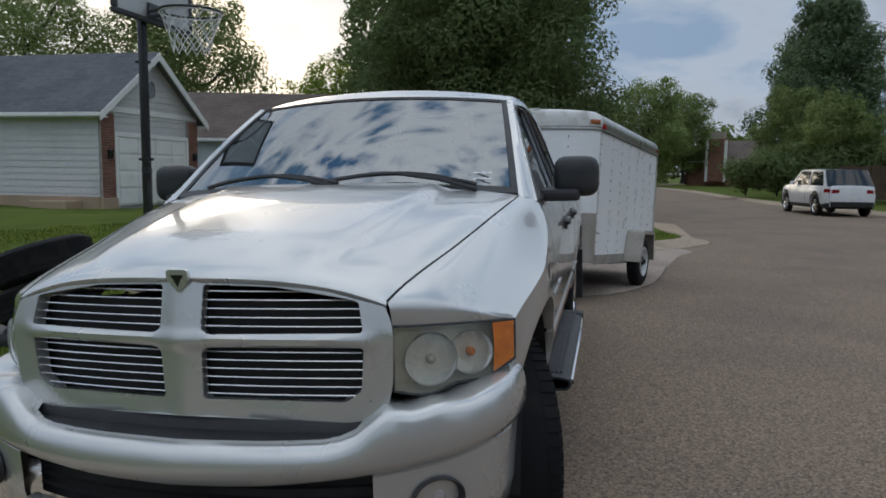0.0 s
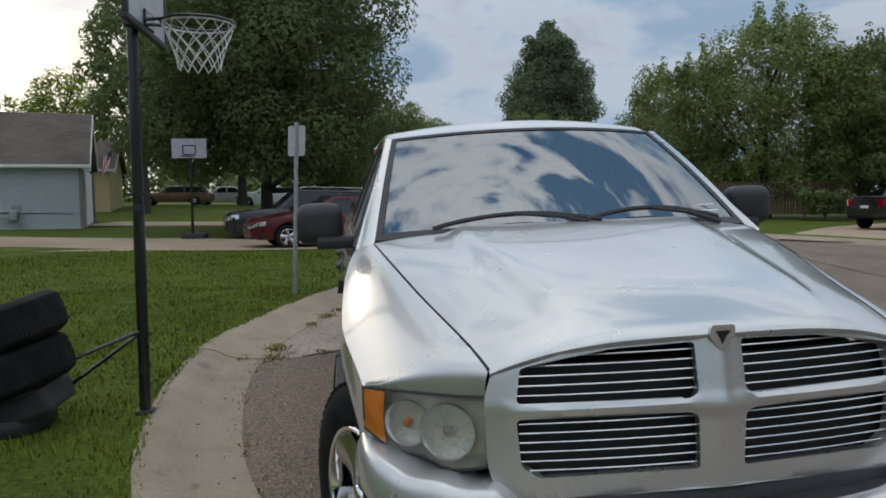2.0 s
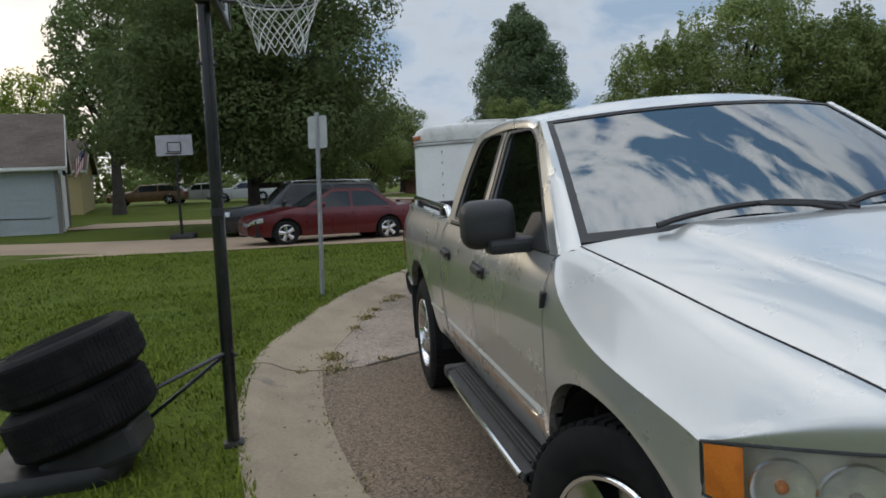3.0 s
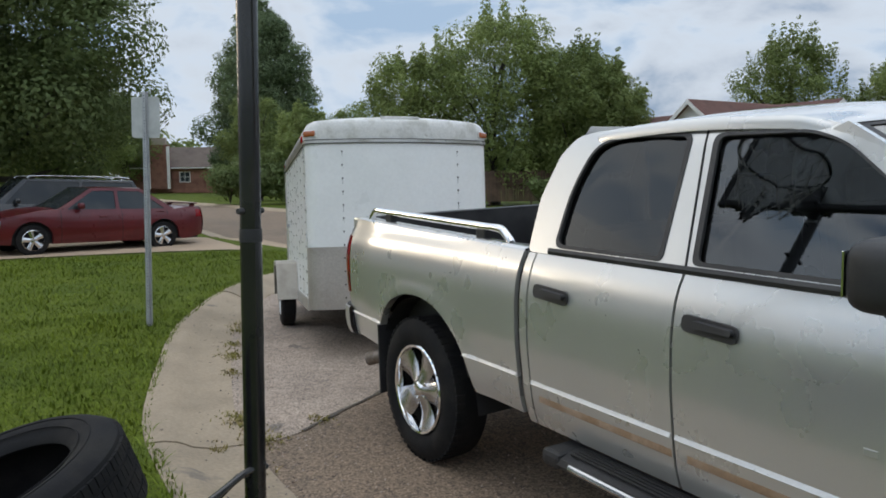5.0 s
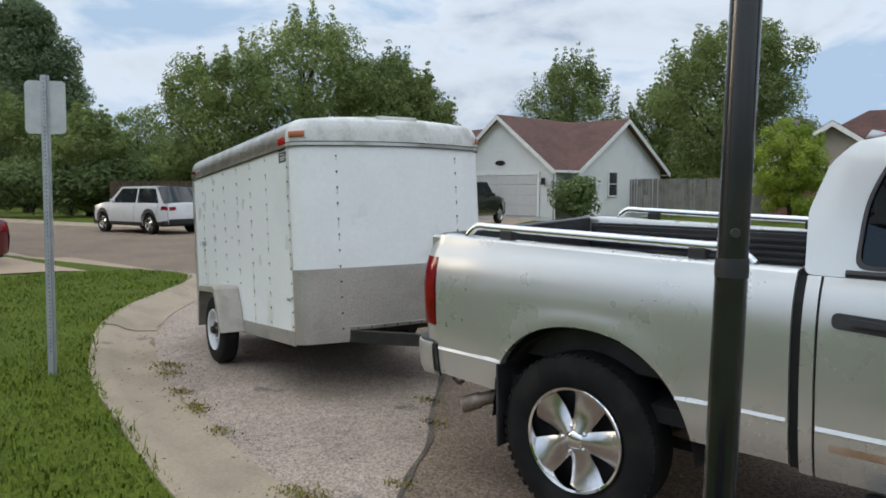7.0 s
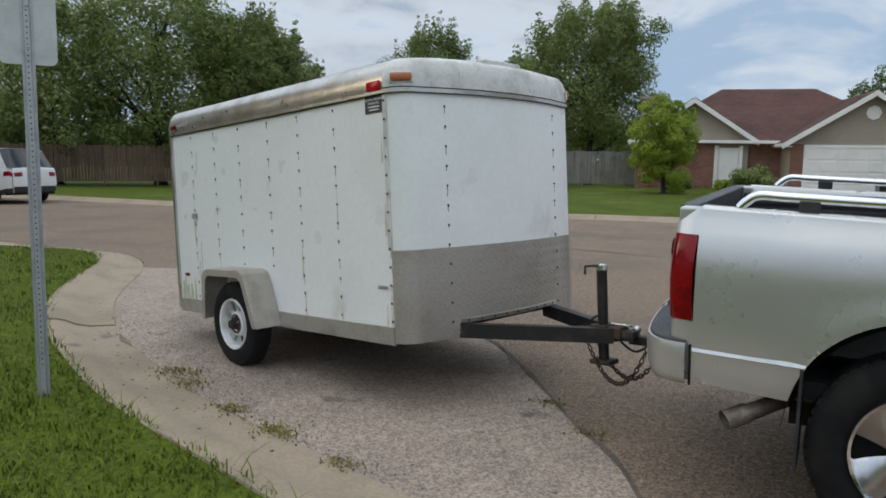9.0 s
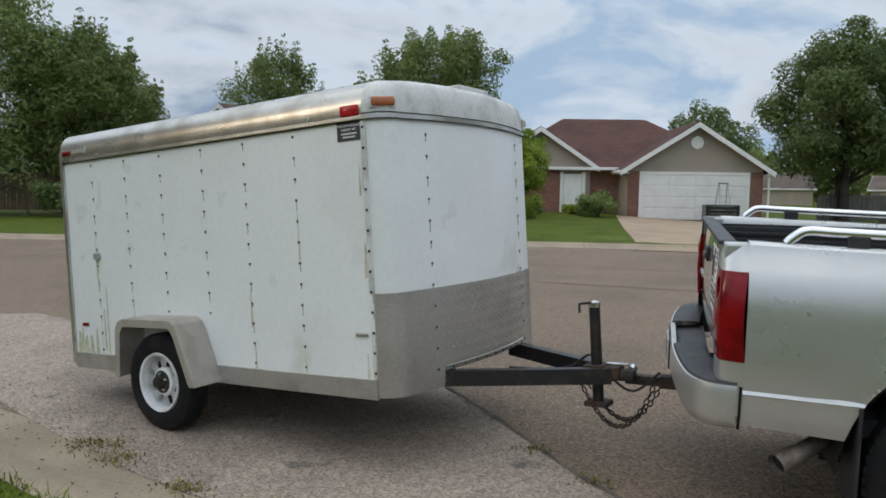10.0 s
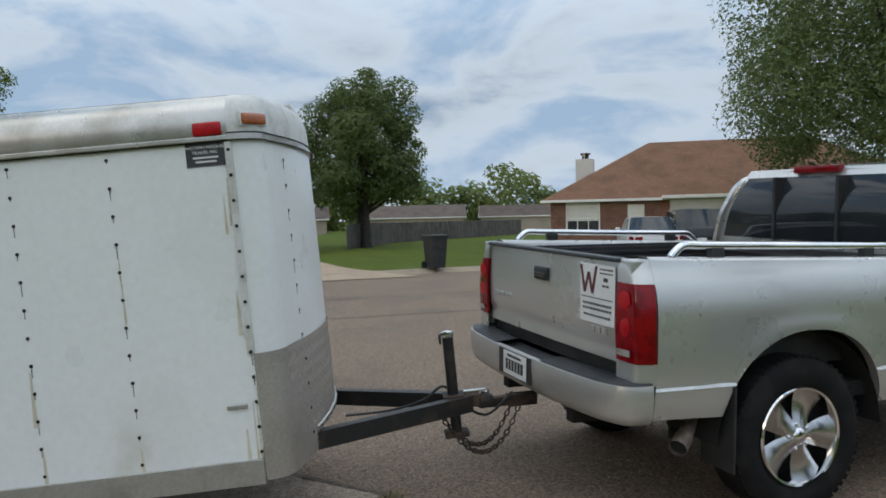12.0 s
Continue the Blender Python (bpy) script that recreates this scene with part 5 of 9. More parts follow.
house_window(h8, -1.0, 0.8, 1.2, 1.2, 0.45, Matrix(), 2)
for k, (x, y, t) in enumerate(((86, -22, -110), (92, -40, -115), (80, -3, -100))):
    hh = thing("distant_house", "low house with a grey-brown roof behind the fence", "house", pose(x, y, 0.2, 0, 0, t))
    gable_block(hh, 8, 12, 1.8, 1.5, SIDING_TAN, SHINGLE_BROWN, at=(-6, 4), turn=-90, seed=41 + k)


def picket_fence(pts, z, h, mat, label, board=0.14):
    th = thing("fence", label, "fence")
    rnd = random.Random(3)
    for a, b in zip(pts, pts[1:]):
        a, b = Vector(a), Vector(b)
        d = (b - a).normalized()
        n = int((b - a).length / board)
        ang = math.degrees(math.atan2(d.y, d.x))
        bm = bmesh.new()
        for k in range(n):
            hh = h + rnd.uniform(-0.03, 0.03)
            q = bmesh.new()
            prism(q, [(0.005, 0), (board - 0.008, 0), (board - 0.008, hh - 0.05), (board * 0.75, hh), (board * 0.25, hh), (0.005, hh - 0.05)], lambda x, zz, y: (x, y, zz), 0.018)
            merge(bm, q, pose(a.x, a.y, z, 0, 0, ang) @ pose(k * board, rnd.uniform(-0.006, 0.006), 0, 0, rnd.uniform(-0.8, 0.8), 0))
        tagged(part("board", bm, mat, th), kind="stuff")
        for k in range(int((b - a).length / 2.4) + 1):
            p = a + d * k * 2.4
            part("post", box(bmesh.new(), -0.05, 0.05, 0.02, 0.12, -0.3, h - 0.1, 0.01, pose(p.x, p.y, z, 0, 0, ang)), mat, th)
    return th


picket_fence([(33.5, 22.5), (37.0, 14.0), (44.5, 12.5)], 0.4, 1.8, WOOD_GREY, "weathered grey wooden picket fence")
picket_fence([(38.0, -2.0), (47.5, -7.5), (52.0, -14.0), (60.0, -24.0)], 0.0, 1.5, WOOD_DARK, "low weathered dark board fence behind the lawn")
picket_fence([(13.0, 40.5), (19.0, 36.5), (25.2, 33.0)], 0.3, 1.75, WOOD_BROWN, "brown wooden board fence under the trees")

# ---- trees ----
def leaf_mesh(name, centres, leaf, mat, seed, flat=0.8):
    """Leaves as small bent blades round clump centres: (x, y, z, radius, count)."""
    rng = np.random.default_rng(seed)
    pos, face = [], []
    for x, y, z, r, n in centres:
        d = rng.normal(size=(n, 3))
        d /= np.linalg.norm(d, axis=1)[:, None]
        rad = r * rng.uniform(0.25, 1.0, n) ** 0.5
        pos.append(d * rad[:, None] * (1, 1, 0.75) + (x, y, z))
        face.append(d * 1.1 + rng.normal(size=(n, 3)) * 0.42 + (0, 0, 0.35))       # blades turn outwards and up
    pos, face = np.concatenate(pos), np.concatenate(face)
    n = len(pos)
    a = np.cross(face, rng.normal(size=(n, 3)))
    a[:, 2] *= flat
    a /= np.linalg.norm(a, axis=1)[:, None]
    b = np.cross(face, a)
    b /= np.linalg.norm(b, axis=1)[:, None]
    size = leaf * rng.uniform(0.6, 1.3, n)[:, None]
    c = np.cross(a, b) * size * 0.18
    v = np.stack([pos - a * size * 0.6, pos + b * size * 0.34 + c, pos + a * size * 0.7, pos - b * size * 0.34 + c], 1).reshape(-1, 3)
    me = bpy.data.meshes.new(name)
    me.vertices.add(len(v))
    me.vertices.foreach_set("co", v.ravel())
    me.loops.add(4 * n)
    me.loops.foreach_set("vertex_index", np.arange(4 * n))
    me.polygons.add(n)
    me.polygons.foreach_set("loop_start", np.arange(0, 4 * n, 4))
    me.update()
    me.validate()
    me.materials.append(mat)
    return me


def tree(x, y, z, h, r, trunk, mat, label, leaves=9000, leaf=0.3, shape="round", seed=1, lean=0.0, stems=1, plumes=0):
    th = thing("tree", label, "tree", pose(x, y, z))
    rnd = random.Random(seed)
    crown_h = h - trunk
    clumps, limbs = [], []
    n = int(34 + r * 5)
    for k in range(n):
        t = (k + 0.5) / n
        if shape == "cone":
            env = (1 - t) ** 0.6 * (0.4 + 0.6 * min(1, t * 4 + 0.3))
        elif shape == "oval":
            env = math.sin(math.pi * (0.12 + 0.80 * t)) ** 0.65
        else:
            env = math.sin(math.pi * (0.16 + 0.74 * t)) ** 0.55
        a = k * 2.39996 + rnd.uniform(-0.4, 0.4)
        q = rnd.uniform(0.45, 0.95) * r * env
        cz = trunk + crown_h * (t * 0.92 + 0.04) + rnd.uniform(-0.3, 0.3)
        cr = rnd.uniform(0.25, 0.40) * r * (0.55 + 0.45 * env)
        c = (q * math.cos(a) + lean * t, q * math.sin(a), cz)
        clumps.append((*c, cr))
        limbs.append(c)
    # a few stray twigs make the outline uneven
    for k in range(n // 3):
        c = rnd.choice(limbs)
        clumps.append((c[0] * 1.18, c[1] * 1.18, c[2] + rnd.uniform(0, 0.08) * crown_h, rnd.uniform(0.08, 0.14) * r))
    # upright leafy shoots along the top
    for k in range(plumes):
        a, q = k * 2.4 + rnd.uniform(-0.3, 0.3), r * rnd.uniform(0.1, 0.85)
        z0, ln = trunk + crown_h * (1.0 - 0.42 * (q / r) ** 2), crown_h * rnd.uniform(0.14, 0.24)
        for j in range(5):
            clumps.append((q * math.cos(a) * (1 + 0.03 * j), q * math.sin(a) * (1 + 0.03 * j), z0 - 0.06 * crown_h + ln * j / 4, r * (0.15 - 0.026 * j)))
    for k in range(6):
        t = k / 6
        clumps.append((rnd.uniform(-.1, .1) * r + lean * t, rnd.uniform(-.1, .1) * r, trunk + crown_h * (0.2 + 0.6 * t), 0.34 * r * (1 - 0.5 * t if shape == "cone" else 1)))
    tot = sum(c[3] ** 1.8 for c in clumps)
    me = leaf_mesh("crown", [(*c[:3], c[3], max(8, int(3.2 * leaves * c[3] ** 1.8 / tot))) for c in clumps], leaf * 0.6, mat, seed)
    crown = new("crown", me)
    crown.parent = th
    for s in range(stems):
        bm = bmesh.new()
        o = Vector(((s - (stems - 1) / 2) * 0.7, 0.15 * s, 0))
        tr = 0.028 * h + 0.04
        pts = [o + Vector((0, 0, -0.3)), o + Vector((0, 0, 0.15)), o + Vector((0.08 * s, 0, trunk * 0.6)), o * 0.8 + Vector((lean * 0.2, 0.05, trunk + crown_h * 0.25)), o * 0.4 + Vector((lean * 0.6, 0, trunk + crown_h * 0.75))]
        tube(bm, smooth_line(pts, 4), [tr * (1.25 - 1.1 * i / 16) for i in range(17)], 9)
        part("trunk", bm, BARK, th, smooth=60)
    for c in limbs[::max(1, len(limbs) // 10)]:
        base = Vector((lean * 0.2, 0, max(trunk * 0.8, c[2] - 0.35 * crown_h)))
        e = Vector(c)
        m = base.lerp(e, 0.5) + Vector((0, 0, -0.05 * r))
        part("limb", tube(bmesh.new(), [base, m, e], [0.012 * h, 0.008 * h, 0.003 * h], 5), BARK, th)
    return th


tree(-12.0, 42, 0.6, 12.5, 3.2, 3.2, LEAF_DEEP, "thin dark-green tree with loose outer twigs", 4200, 0.36, "round", 1)
tree(-3.7, 26.2, 0.2, 9.9, 5.0, 1.9, LEAF_DEEP, "large dense dark-green shade tree", 38000, 0.21, "round", 2)
tree(-8.0, 53, 0.6, 14, 6.0, 3.0, LEAF_MID, "large leafy shade tree", 9000, 0.42, "round", 3)
tree(-26, 42, 0.7, 11.5, 5.5, 2.6, LEAF_MID, "leafy tree standing behind the garage house", 9000, 0.32, "round", 4)
tree(-36, 40, 0.7, 12.5, 6.0, 2.6, LEAF_MID, "leafy tree standing behind the garage house", 9000, 0.32, "round", 5)
tree(-21, 56, 0.7, 9.5, 3.4, 2.6, LEAF_LIGHT, "small light-green tree behind the roofs", 4000, 0.3, "round", 6)
tree(5.5, 84, 0.6, 11.0, 4.6, 1.5, LEAF_MID, "leafy tree far down the street", 5000, 0.4, "oval", 7)
tree(-1.0, 92, 0.6, 10.5, 5.0, 1.5, LEAF_MID, "leafy tree far down the street", 5000, 0.4, "oval", 8)
tree(10.5, 96, 0.6, 11.0, 4.4, 1.5, LEAF_MID, "leafy tree far down the street", 5000, 0.4, "oval", 9)
tree(20.9, 74.5, 0.5, 18.4, 7.4, 1.2, LEAF_BLUE, "tall dense blue-green tree with a pointed crown", 22000, 0.42, "cone", 10)
tree(14.0, 55, 0.3, 7.2, 2.8, 0.1, LEAF_MID, "bushy tree beside the pointed tree", 5000, 0.28, "oval", 11)
tree(24.5, 61, 0.3, 7.5, 3.4, 0.1, LEAF_MID, "bushy tree beside the pointed tree", 5000, 0.28, "oval", 12)
tree(19.0, 40.2, 0.2, 8.4, 3.8, 0.9, LEAF_MID, "light leafy tree with loose shoots", 9000, 0.26, "round", 13, plumes=16)
tree(22.6, 36.9, 0.2, 10.6, 4.4, 1.0, LEAF_MID, "light leafy tree with loose shoots", 11000, 0.26, "round", 14, plumes=16)
tree(26.4, 34.2, 0.2, 8.8, 3.5, 1.0, LEAF_MID, "light leafy tree with loose shoots", 9000, 0.26, "round", 15, plumes=16)
tree(14.2, 46.0, 0.2, 5.6, 2.5, 0.1, LEAF_MID, "bushy green tree by the roadside", 7000, 0.26, "oval", 16, plumes=16)
tree(30.0, 37.0, 0.4, 8.0, 3.4, 1.3, LEAF_MID, "light leafy tree with loose shoots", 8000, 0.26, "round", 17, plumes=16)
tree(28.8, 33.4, 0.2, 7.2, 2.5, 0.8, LEAF_MID, "light leafy tree with loose shoots", 6000, 0.24, "round", 25, plumes=12)
tree(49, 35.5, 0.2, 11.6, 4.2, 2.0, LEAF_MID, "leafy tree behind the white house", 7000, 0.32, "oval", 18, plumes=16)
tree(55, 30.4, 0.2, 9.8, 3.4, 2.0, LEAF_MID, "leafy tree behind the white house", 6000, 0.32, "oval", 19, plumes=16)
tree(43.8, 20.5, 0.2, 11.2, 4.9, 2.2, LEAF_MID, "broad round leafy tree behind the fence", 13000, 0.3, "round", 20, plumes=16)
tree(26.6, 11.7, 0.25, 3.95, 1.45, 0.3, LEAF_LIGHT, "bright green young tree in front of the brick house", 6000, 0.16, "oval", 21)
tree(40.0, -3.5, 0.1, 9.9, 3.9, 2.4, LEAF_DEEP, "round dark leafy tree on two stems behind the fence", 13000, 0.28, "round", 22, stems=2)
tree(50, 3.0, 0.4, 7.0, 3.0, 1.0, LEAF_DEEP, "dark tree behind the brick house", 4000, 0.3, "oval", 23)
tree(16.4, -18.4, 0.3, 11.5, 6.3, 3.2, LEAF_DEEP, "leafy tree with hanging branches beside the far kerb", 24000, 0.22, "round", 24)


def shrub(x, y, z, rx, ry, h, mat, label, leaves, leaf, seed):
    th = thing("shrub", label, "shrub", pose(x, y, z))
    rnd = random.Random(seed)
    cl = []
    for k in range(14):
        a, q = rnd.uniform(0, 6.28), rnd.uniform(0, 0.8) ** 0.5
        cl.append((rx * q * math.cos(a), ry * q * math.sin(a), h * rnd.uniform(0.25, 0.75), h * 0.32, leaves // 14))
    ob = new("foliage", leaf_mesh("foliage", cl, leaf, mat, seed))
    ob.parent = th
    bm = bmesh.new()
    for k in range(5):
        a = k * 1.25
        tube(bm, [(0, 0, -0.1), (rx * 0.3 * math.cos(a), ry * 0.3 * math.sin(a), h * 0.5)], [0.03, 0.01], 5)
    part("stems", bm, BARK, th)
    return th


for k in range(6):
    shrub(9.6 + k * 1.6, 47.0 - k * 1.0, 0.3, 1.3, 1.2, 3.0 + 0.4 * (k % 2), LEAF_DEEP, "dark clipped hedge shrub by the kerb", 2200, 0.2, 60 + k)
shrub(27.3, 21.9, 0.1, 1.15, 1.15, 2.3, LEAF_DEEP, "dark shrub at the corner of the white house", 3000, 0.16, 70)
shrub(29.6, 8.6, 0.35, 1.0, 0.9, 1.3, LEAF_MID, "olive shrub beside the garage", 2600, 0.12, 71)
shrub(30.6, 9.8, 0.35, 0.6, 0.5, 0.6, LEAF_LIGHT, "low pale-green shrub beside the garage", 900, 0.1, 72)
shrub(22.5, 31.5, 0.3, 1.2, 1.0, 1.5, LEAF_DEEP, "dark shrub under the trees", 1500, 0.18, 73)
shrub(30.2, 11.9, 0.35, 0.7, 0.7, 0.8, LEAF_DEEP, "low dark-green shrub in the bed", 900, 0.12, 74)


# far belt of trees along the horizon
bm_c, rnd = [], random.Random(77)
for k in range(300):
    a = radians(-60 + 360 * k / 300 + rnd.uniform(-0.6, 0.6))
    d = rnd.uniform(105, 135)
    # out of view the belt is added taller, to darken the truck's reflections
    hgt = rnd.uniform(5.0, 9.0) * (1.25 if k % 9 < 3 else 0.9) * (1.8 if k > 180 else 1.0)
    for j in range(3):
        bm_c.append((d * math.sin(a) + rnd.uniform(-2, 2), d * math.cos(a) + rnd.uniform(-2, 2), hgt * (0.25 + 0.28 * j), rnd.uniform(2.2, 3.4), 150))
belt = new("far_trees", leaf_mesh("far_trees", bm_c, 0.8, LEAF_MID, 78))
tagged(belt, "distant belt of leafy green trees, its unseen side added", "trees", kind="stuff")

# ---- silver pickup ----
truck = thing("pickup_truck", "silver four-door pickup truck with chrome bed rails, parked by the kerb", "truck")
ARCH = ((1.0, 0.45, 0.53), (4.50, 0.45, 0.55))
WHEEL_Y, WHEEL_Z, TYRE_R = (1.0, 4.545), 0.425, 0.425


def ease(t):
    t = min(1.0, max(0.0, t))
    return t * t * (3 - 2 * t)


def half_width(y, z):
    """Half the body's width at a height."""
    x = curve_at(z, (0.45, 0.55, 0.66, 0.78, 0.95, 1.10, 1.20, 1.28, 1.34, 1.40), (0.90, 0.945, 0.972, 0.984, 0.997, 0.996, 0.984, 0.960, 0.928, 0.912))
    x -= 0.062 * ease((1.0 - y) / 0.62)
    x -= 0.022 * ease((y - 5.1) / 0.4)
    for cy, cz, r in ARCH:
        d = math.hypot(y - cy, z - cz)
        x += 0.009 * math.exp(-(((d - r - 0.03) / 0.07) ** 2)) * ease((1.12 - z) / 0.1)
    return x


def top_line(y):
    return curve_at(y, (0.40, 0.48, 0.8, 1.1, 1.3, 1.40, 1.45, 3.5, 3.56, 4.5, 5.5), (0.985, 1.005, 1.075, 1.145, 1.22, 1.29, 1.335, 1.335, 1.337, 1.36, 1.385))


def low_line(y):
    z = curve_at(y, (0.4, 1.5, 3.5, 3.56, 4.0, 5.5), (0.62, 0.53, 0.53, 0.56, 0.56, 0.60))
    for cy, cz, r in ARCH:
        if abs(y - cy) < r:
            z = max(z, cz + (1 - (abs(y - cy) / r) ** 2.2) ** (1 / 2.2) * r)
    return z


def side_panel(name, y0, y1, s, label="", low=low_line, top=top_line):
    ys = set(steps(y0, y1, max(6, int((y1 - y0) / 0.045))))
    for cy, cz, r in ARCH:
        for k in range(25):
            for q in (-1, 1):
                y = cy + q * r * math.cos(k / 24 * math.pi / 2)
                if y0 < y < y1:
                    ys.add(y)
    ys = sorted(ys)
    bm = bmesh.new()

    def place(y, v):
        a, b = low(y), top(y)
        if v < 0:
            return (s * (half_width(y, a) - 0.05), y, a)
        z = a + (b - a) * v
        return (s * half_width(y, z), y, z)
    rows = grid(bm, place, ys, [-1] + steps(0, 1, 18))
    for r in (rows[0], rows[-1]):                       # turned edges at the panel gaps
        back = [bm.verts.new((v.co.x - s * 0.03, v.co.y, v.co.z)) for v in r]
        for i in range(len(r) - 1):
            bm.faces.new((r[i], r[i + 1], back[i + 1], back[i]))
    return part(name, bm, SILVER, truck, label, smooth=38)


def seam_at(u):
    """Line between bonnet and wing: x, y, z from the front to the cowl."""
    return (curve_at(u, (0, 0.3, 0.7, 1), (0.612, 0.69, 0.79, 0.848)), 0.160 + 1.27 * u, curve_at(u, (0, 0.08, 0.4, 0.7, 1), (1.115, 1.145, 1.225, 1.305, 1.368)))


def bonnet_y(s):
    return 0.098 + 0.062 * s * s, 1.215 + 0.215 * s * s


for s, side in ((-1, "right"), (1, "left")):
    side_panel("wing", 0.475, 1.444, s, "front wing with wheel arch")
    door_f = side_panel("front_door", 1.456, 2.612, s, "front door with dented reflections")
    door_r = side_panel("rear_door", 2.624, 3.452, s, "rear door")
    side_panel("cab_corner", 3.462, 3.512, s)
    side_panel("bed_side", 3.552, 5.445, s, "bed side with wheel arch")
    # gap fillers
    for y, w in ((1.45, 0.012), (2.618, 0.012), (3.457, 0.010), (3.532, 0.04)):
        bm = bmesh.new()
        grid(bm, lambda a, v: (s * (half_width(y, v) - 0.022), y - w / 2 + a * w, v), (0, 1), steps(0.54, 1.33, 8))
        part("panel_gap", bm, DARK, truck)
    # top of the wing
    bm = bmesh.new()

    def wing_top(u, v):
        if u < 0:                                       # rolls down to the edge above the headlamp
            w = -u
            a = Vector((s * (0.624 + 0.313 * v), 0.168 + 0.307 * v ** 1.15, 1.043 - 0.033 * v))
            out = Vector((s * 0.25, -0.55, 0.8)) * 0.014 * math.sin(math.pi * w) * (1 - v ** 4)
            return Vector(wing_top(0, v)).lerp(a, w) + out
        y = 0.475 + 0.965 * u
        sx, sy, sz = seam_at(u)
        ex, ey, ez = half_width(y, top_line(y)), y, top_line(y)
        q = ease(v) * 0.55 + v * 0.45
        return (s * (sx + (ex - sx) * v), sy + (ey - sy) * v, sz + (ez - sz) * q + 0.028 * math.sin(math.pi * v) * (1 - 0.7 * u))
    grid(bm, wing_top, [-1, -0.88, -0.75, -0.6, -0.45, -0.3, -0.15] + steps(0, 1, 22), steps(0, 1, 12))
    part("wing_top", bm, SILVER, truck, smooth=80)
    # bed top, inner wall
    bm = bmesh.new()
    cap = ((0.0, 0.0), (-0.008, 0.010), (-0.03, 0.014), (-0.085, 0.014), (-0.095, 0.005), (-0.095, -0.05))
    grid(bm, lambda y, k: (s * (half_width(y, top_line(y)) + cap[k][0]), y, top_line(y) + cap[k][1]), steps(3.552, 5.445, 20), range(6))
    part("bed_rail_cap", bm, SILVER, truck, smooth=50)
    liner_side = part("bed_liner_side", box(bmesh.new(), s * 0.80 - 0.015, s * 0.80 + 0.015, 3.58, 5.48, 0.80, 1.335, 0.005), BLACK_PLASTIC, truck)
    for k in range(11):
        part("liner_rib", box(bmesh.new(), s * 0.782 - 0.007, s * 0.782 + 0.007, 3.62, 5.44, 0.86 + k * 0.042, 0.882 + k * 0.042, 0.004), BLACK_PLASTIC, liner_side)
    bm = box(bmesh.new(), s * 0.83 - 0.03, s * 0.83 + 0.015, 3.56, 5.49, 1.325, 1.352, 0.006)
    part("liner_lip", bm, BLACK_PLASTIC, truck)
    # chrome bed rail on black feet
    zr = lambda y: top_line(y) + 0.072
    pts = [(s * 0.865, 3.74, top_line(3.74) + 0.012), (s * 0.865, 3.775, zr(3.74) - 0.03), (s * 0.865, 3.83, zr(3.8))] + [(s * 0.865, y, zr(y)) for y in steps(3.95, 5.12, 8)] + [(s * 0.865, 5.22, zr(5.2)), (s * 0.865, 5.27, zr(5.2) - 0.03), (s * 0.865, 5.295, top_line(5.3) + 0.012)]
    rail = part("bed_rail", tube(bmesh.new(), smooth_line(pts, 5), 0.021, 14), CHROME, truck, "polished chrome bed rail tube", smooth=60)
    for y in (3.98, 5.02):
        part("rail_foot", box(bmesh.new(), s * 0.865 - 0.022, s * 0.865 + 0.022, y - 0.04, y + 0.04, top_line(y) + 0.008, top_line(y) + 0.062, 0.008), BLACK_PLASTIC, rail)
    part("rail_gasket", box(bmesh.new(), s * 0.865 - 0.026, s * 0.865 + 0.026, 3.72, 5.31, 1.345, 1.356, 0.004, pose(0, 0, -0.062, 0.8)), BLACK_PLASTIC, rail)

    # cab side with window openings
    cab = [(1.425, 1.337), (1.80, 1.60), (2.10, 1.815), (2.20, 1.855), (2.36, 1.872), (3.12, 1.88), (3.30, 1.875), (3.41, 1.855), (3.49, 1.77), (3.545, 1.58), (3.525, 1.337)]
    win_f = rounded([(1.575, 1.372), (1.95, 1.648), (2.14, 1.79), (2.27, 1.834), (2.645, 1.836), (2.592, 1.372)], [0.03, 0.2, 0.1, 0.1, 0.04, 0.03])
    win_r = rounded([(2.738, 1.372), (2.752, 1.842), (3.12, 1.852), (3.27, 1.812), (3.345, 1.63), (3.352, 1.372)], [0.03, 0.04, 0.12, 0.12, 0.2, 0.05])
    cab_x = lambda z: 0.928 - (z - 1.337) * 0.395 - 0.06 * max(0, (z - 1.80) / 0.1) ** 2 * 0.5
    on_cab = lambda d=0.0: (lambda y, z: (s * (cab_x(z) + d), y - 0.0, z))
    bm = sheet(bmesh.new(), rounded(cab, 0.03, 3), on_cab(), (win_f, win_r), [(1.5 + 0.1 * i, 1.35 + 0.05 * j) for i in range(20) for j in range(11)])
    part("cab_side", solid(bm, 0.035), SILVER, truck, "cab pillars and roof rail", smooth=40)
    for poly, ob, mat in ((win_f, door_f, SIDE_GLASS), (win_r, door_r, TINTED)):
        c = Vector((sum(p[0] for p in poly) / len(poly), sum(p[1] for p in poly) / len(poly)))
        bm = sheet(bmesh.new(), poly, on_cab(-0.018))
        pane = part("window", bm, mat, ob, "dark side window")
        pane.visible_shadow = False
        ring = [tuple(c + (Vector(p) - c) * 0.955) for p in poly]
        bm = sheet(bmesh.new(), [tuple(c + (Vector(p) - c) * 1.012) for p in poly], on_cab(0.004), (ring,))
        part("window_seal", solid(bm, 0.012), BLACK_PLASTIC, ob, "black rubber window seal")
    # joint between the door frames
    part("frame_gap", tube(bmesh.new(), [(s * (cab_x(z) + 0.001), 2.618 + (z - 1.34) * 0.14, z) for z in steps(1.34, 1.85, 8)], 0.0045, 6), DARK, truck)
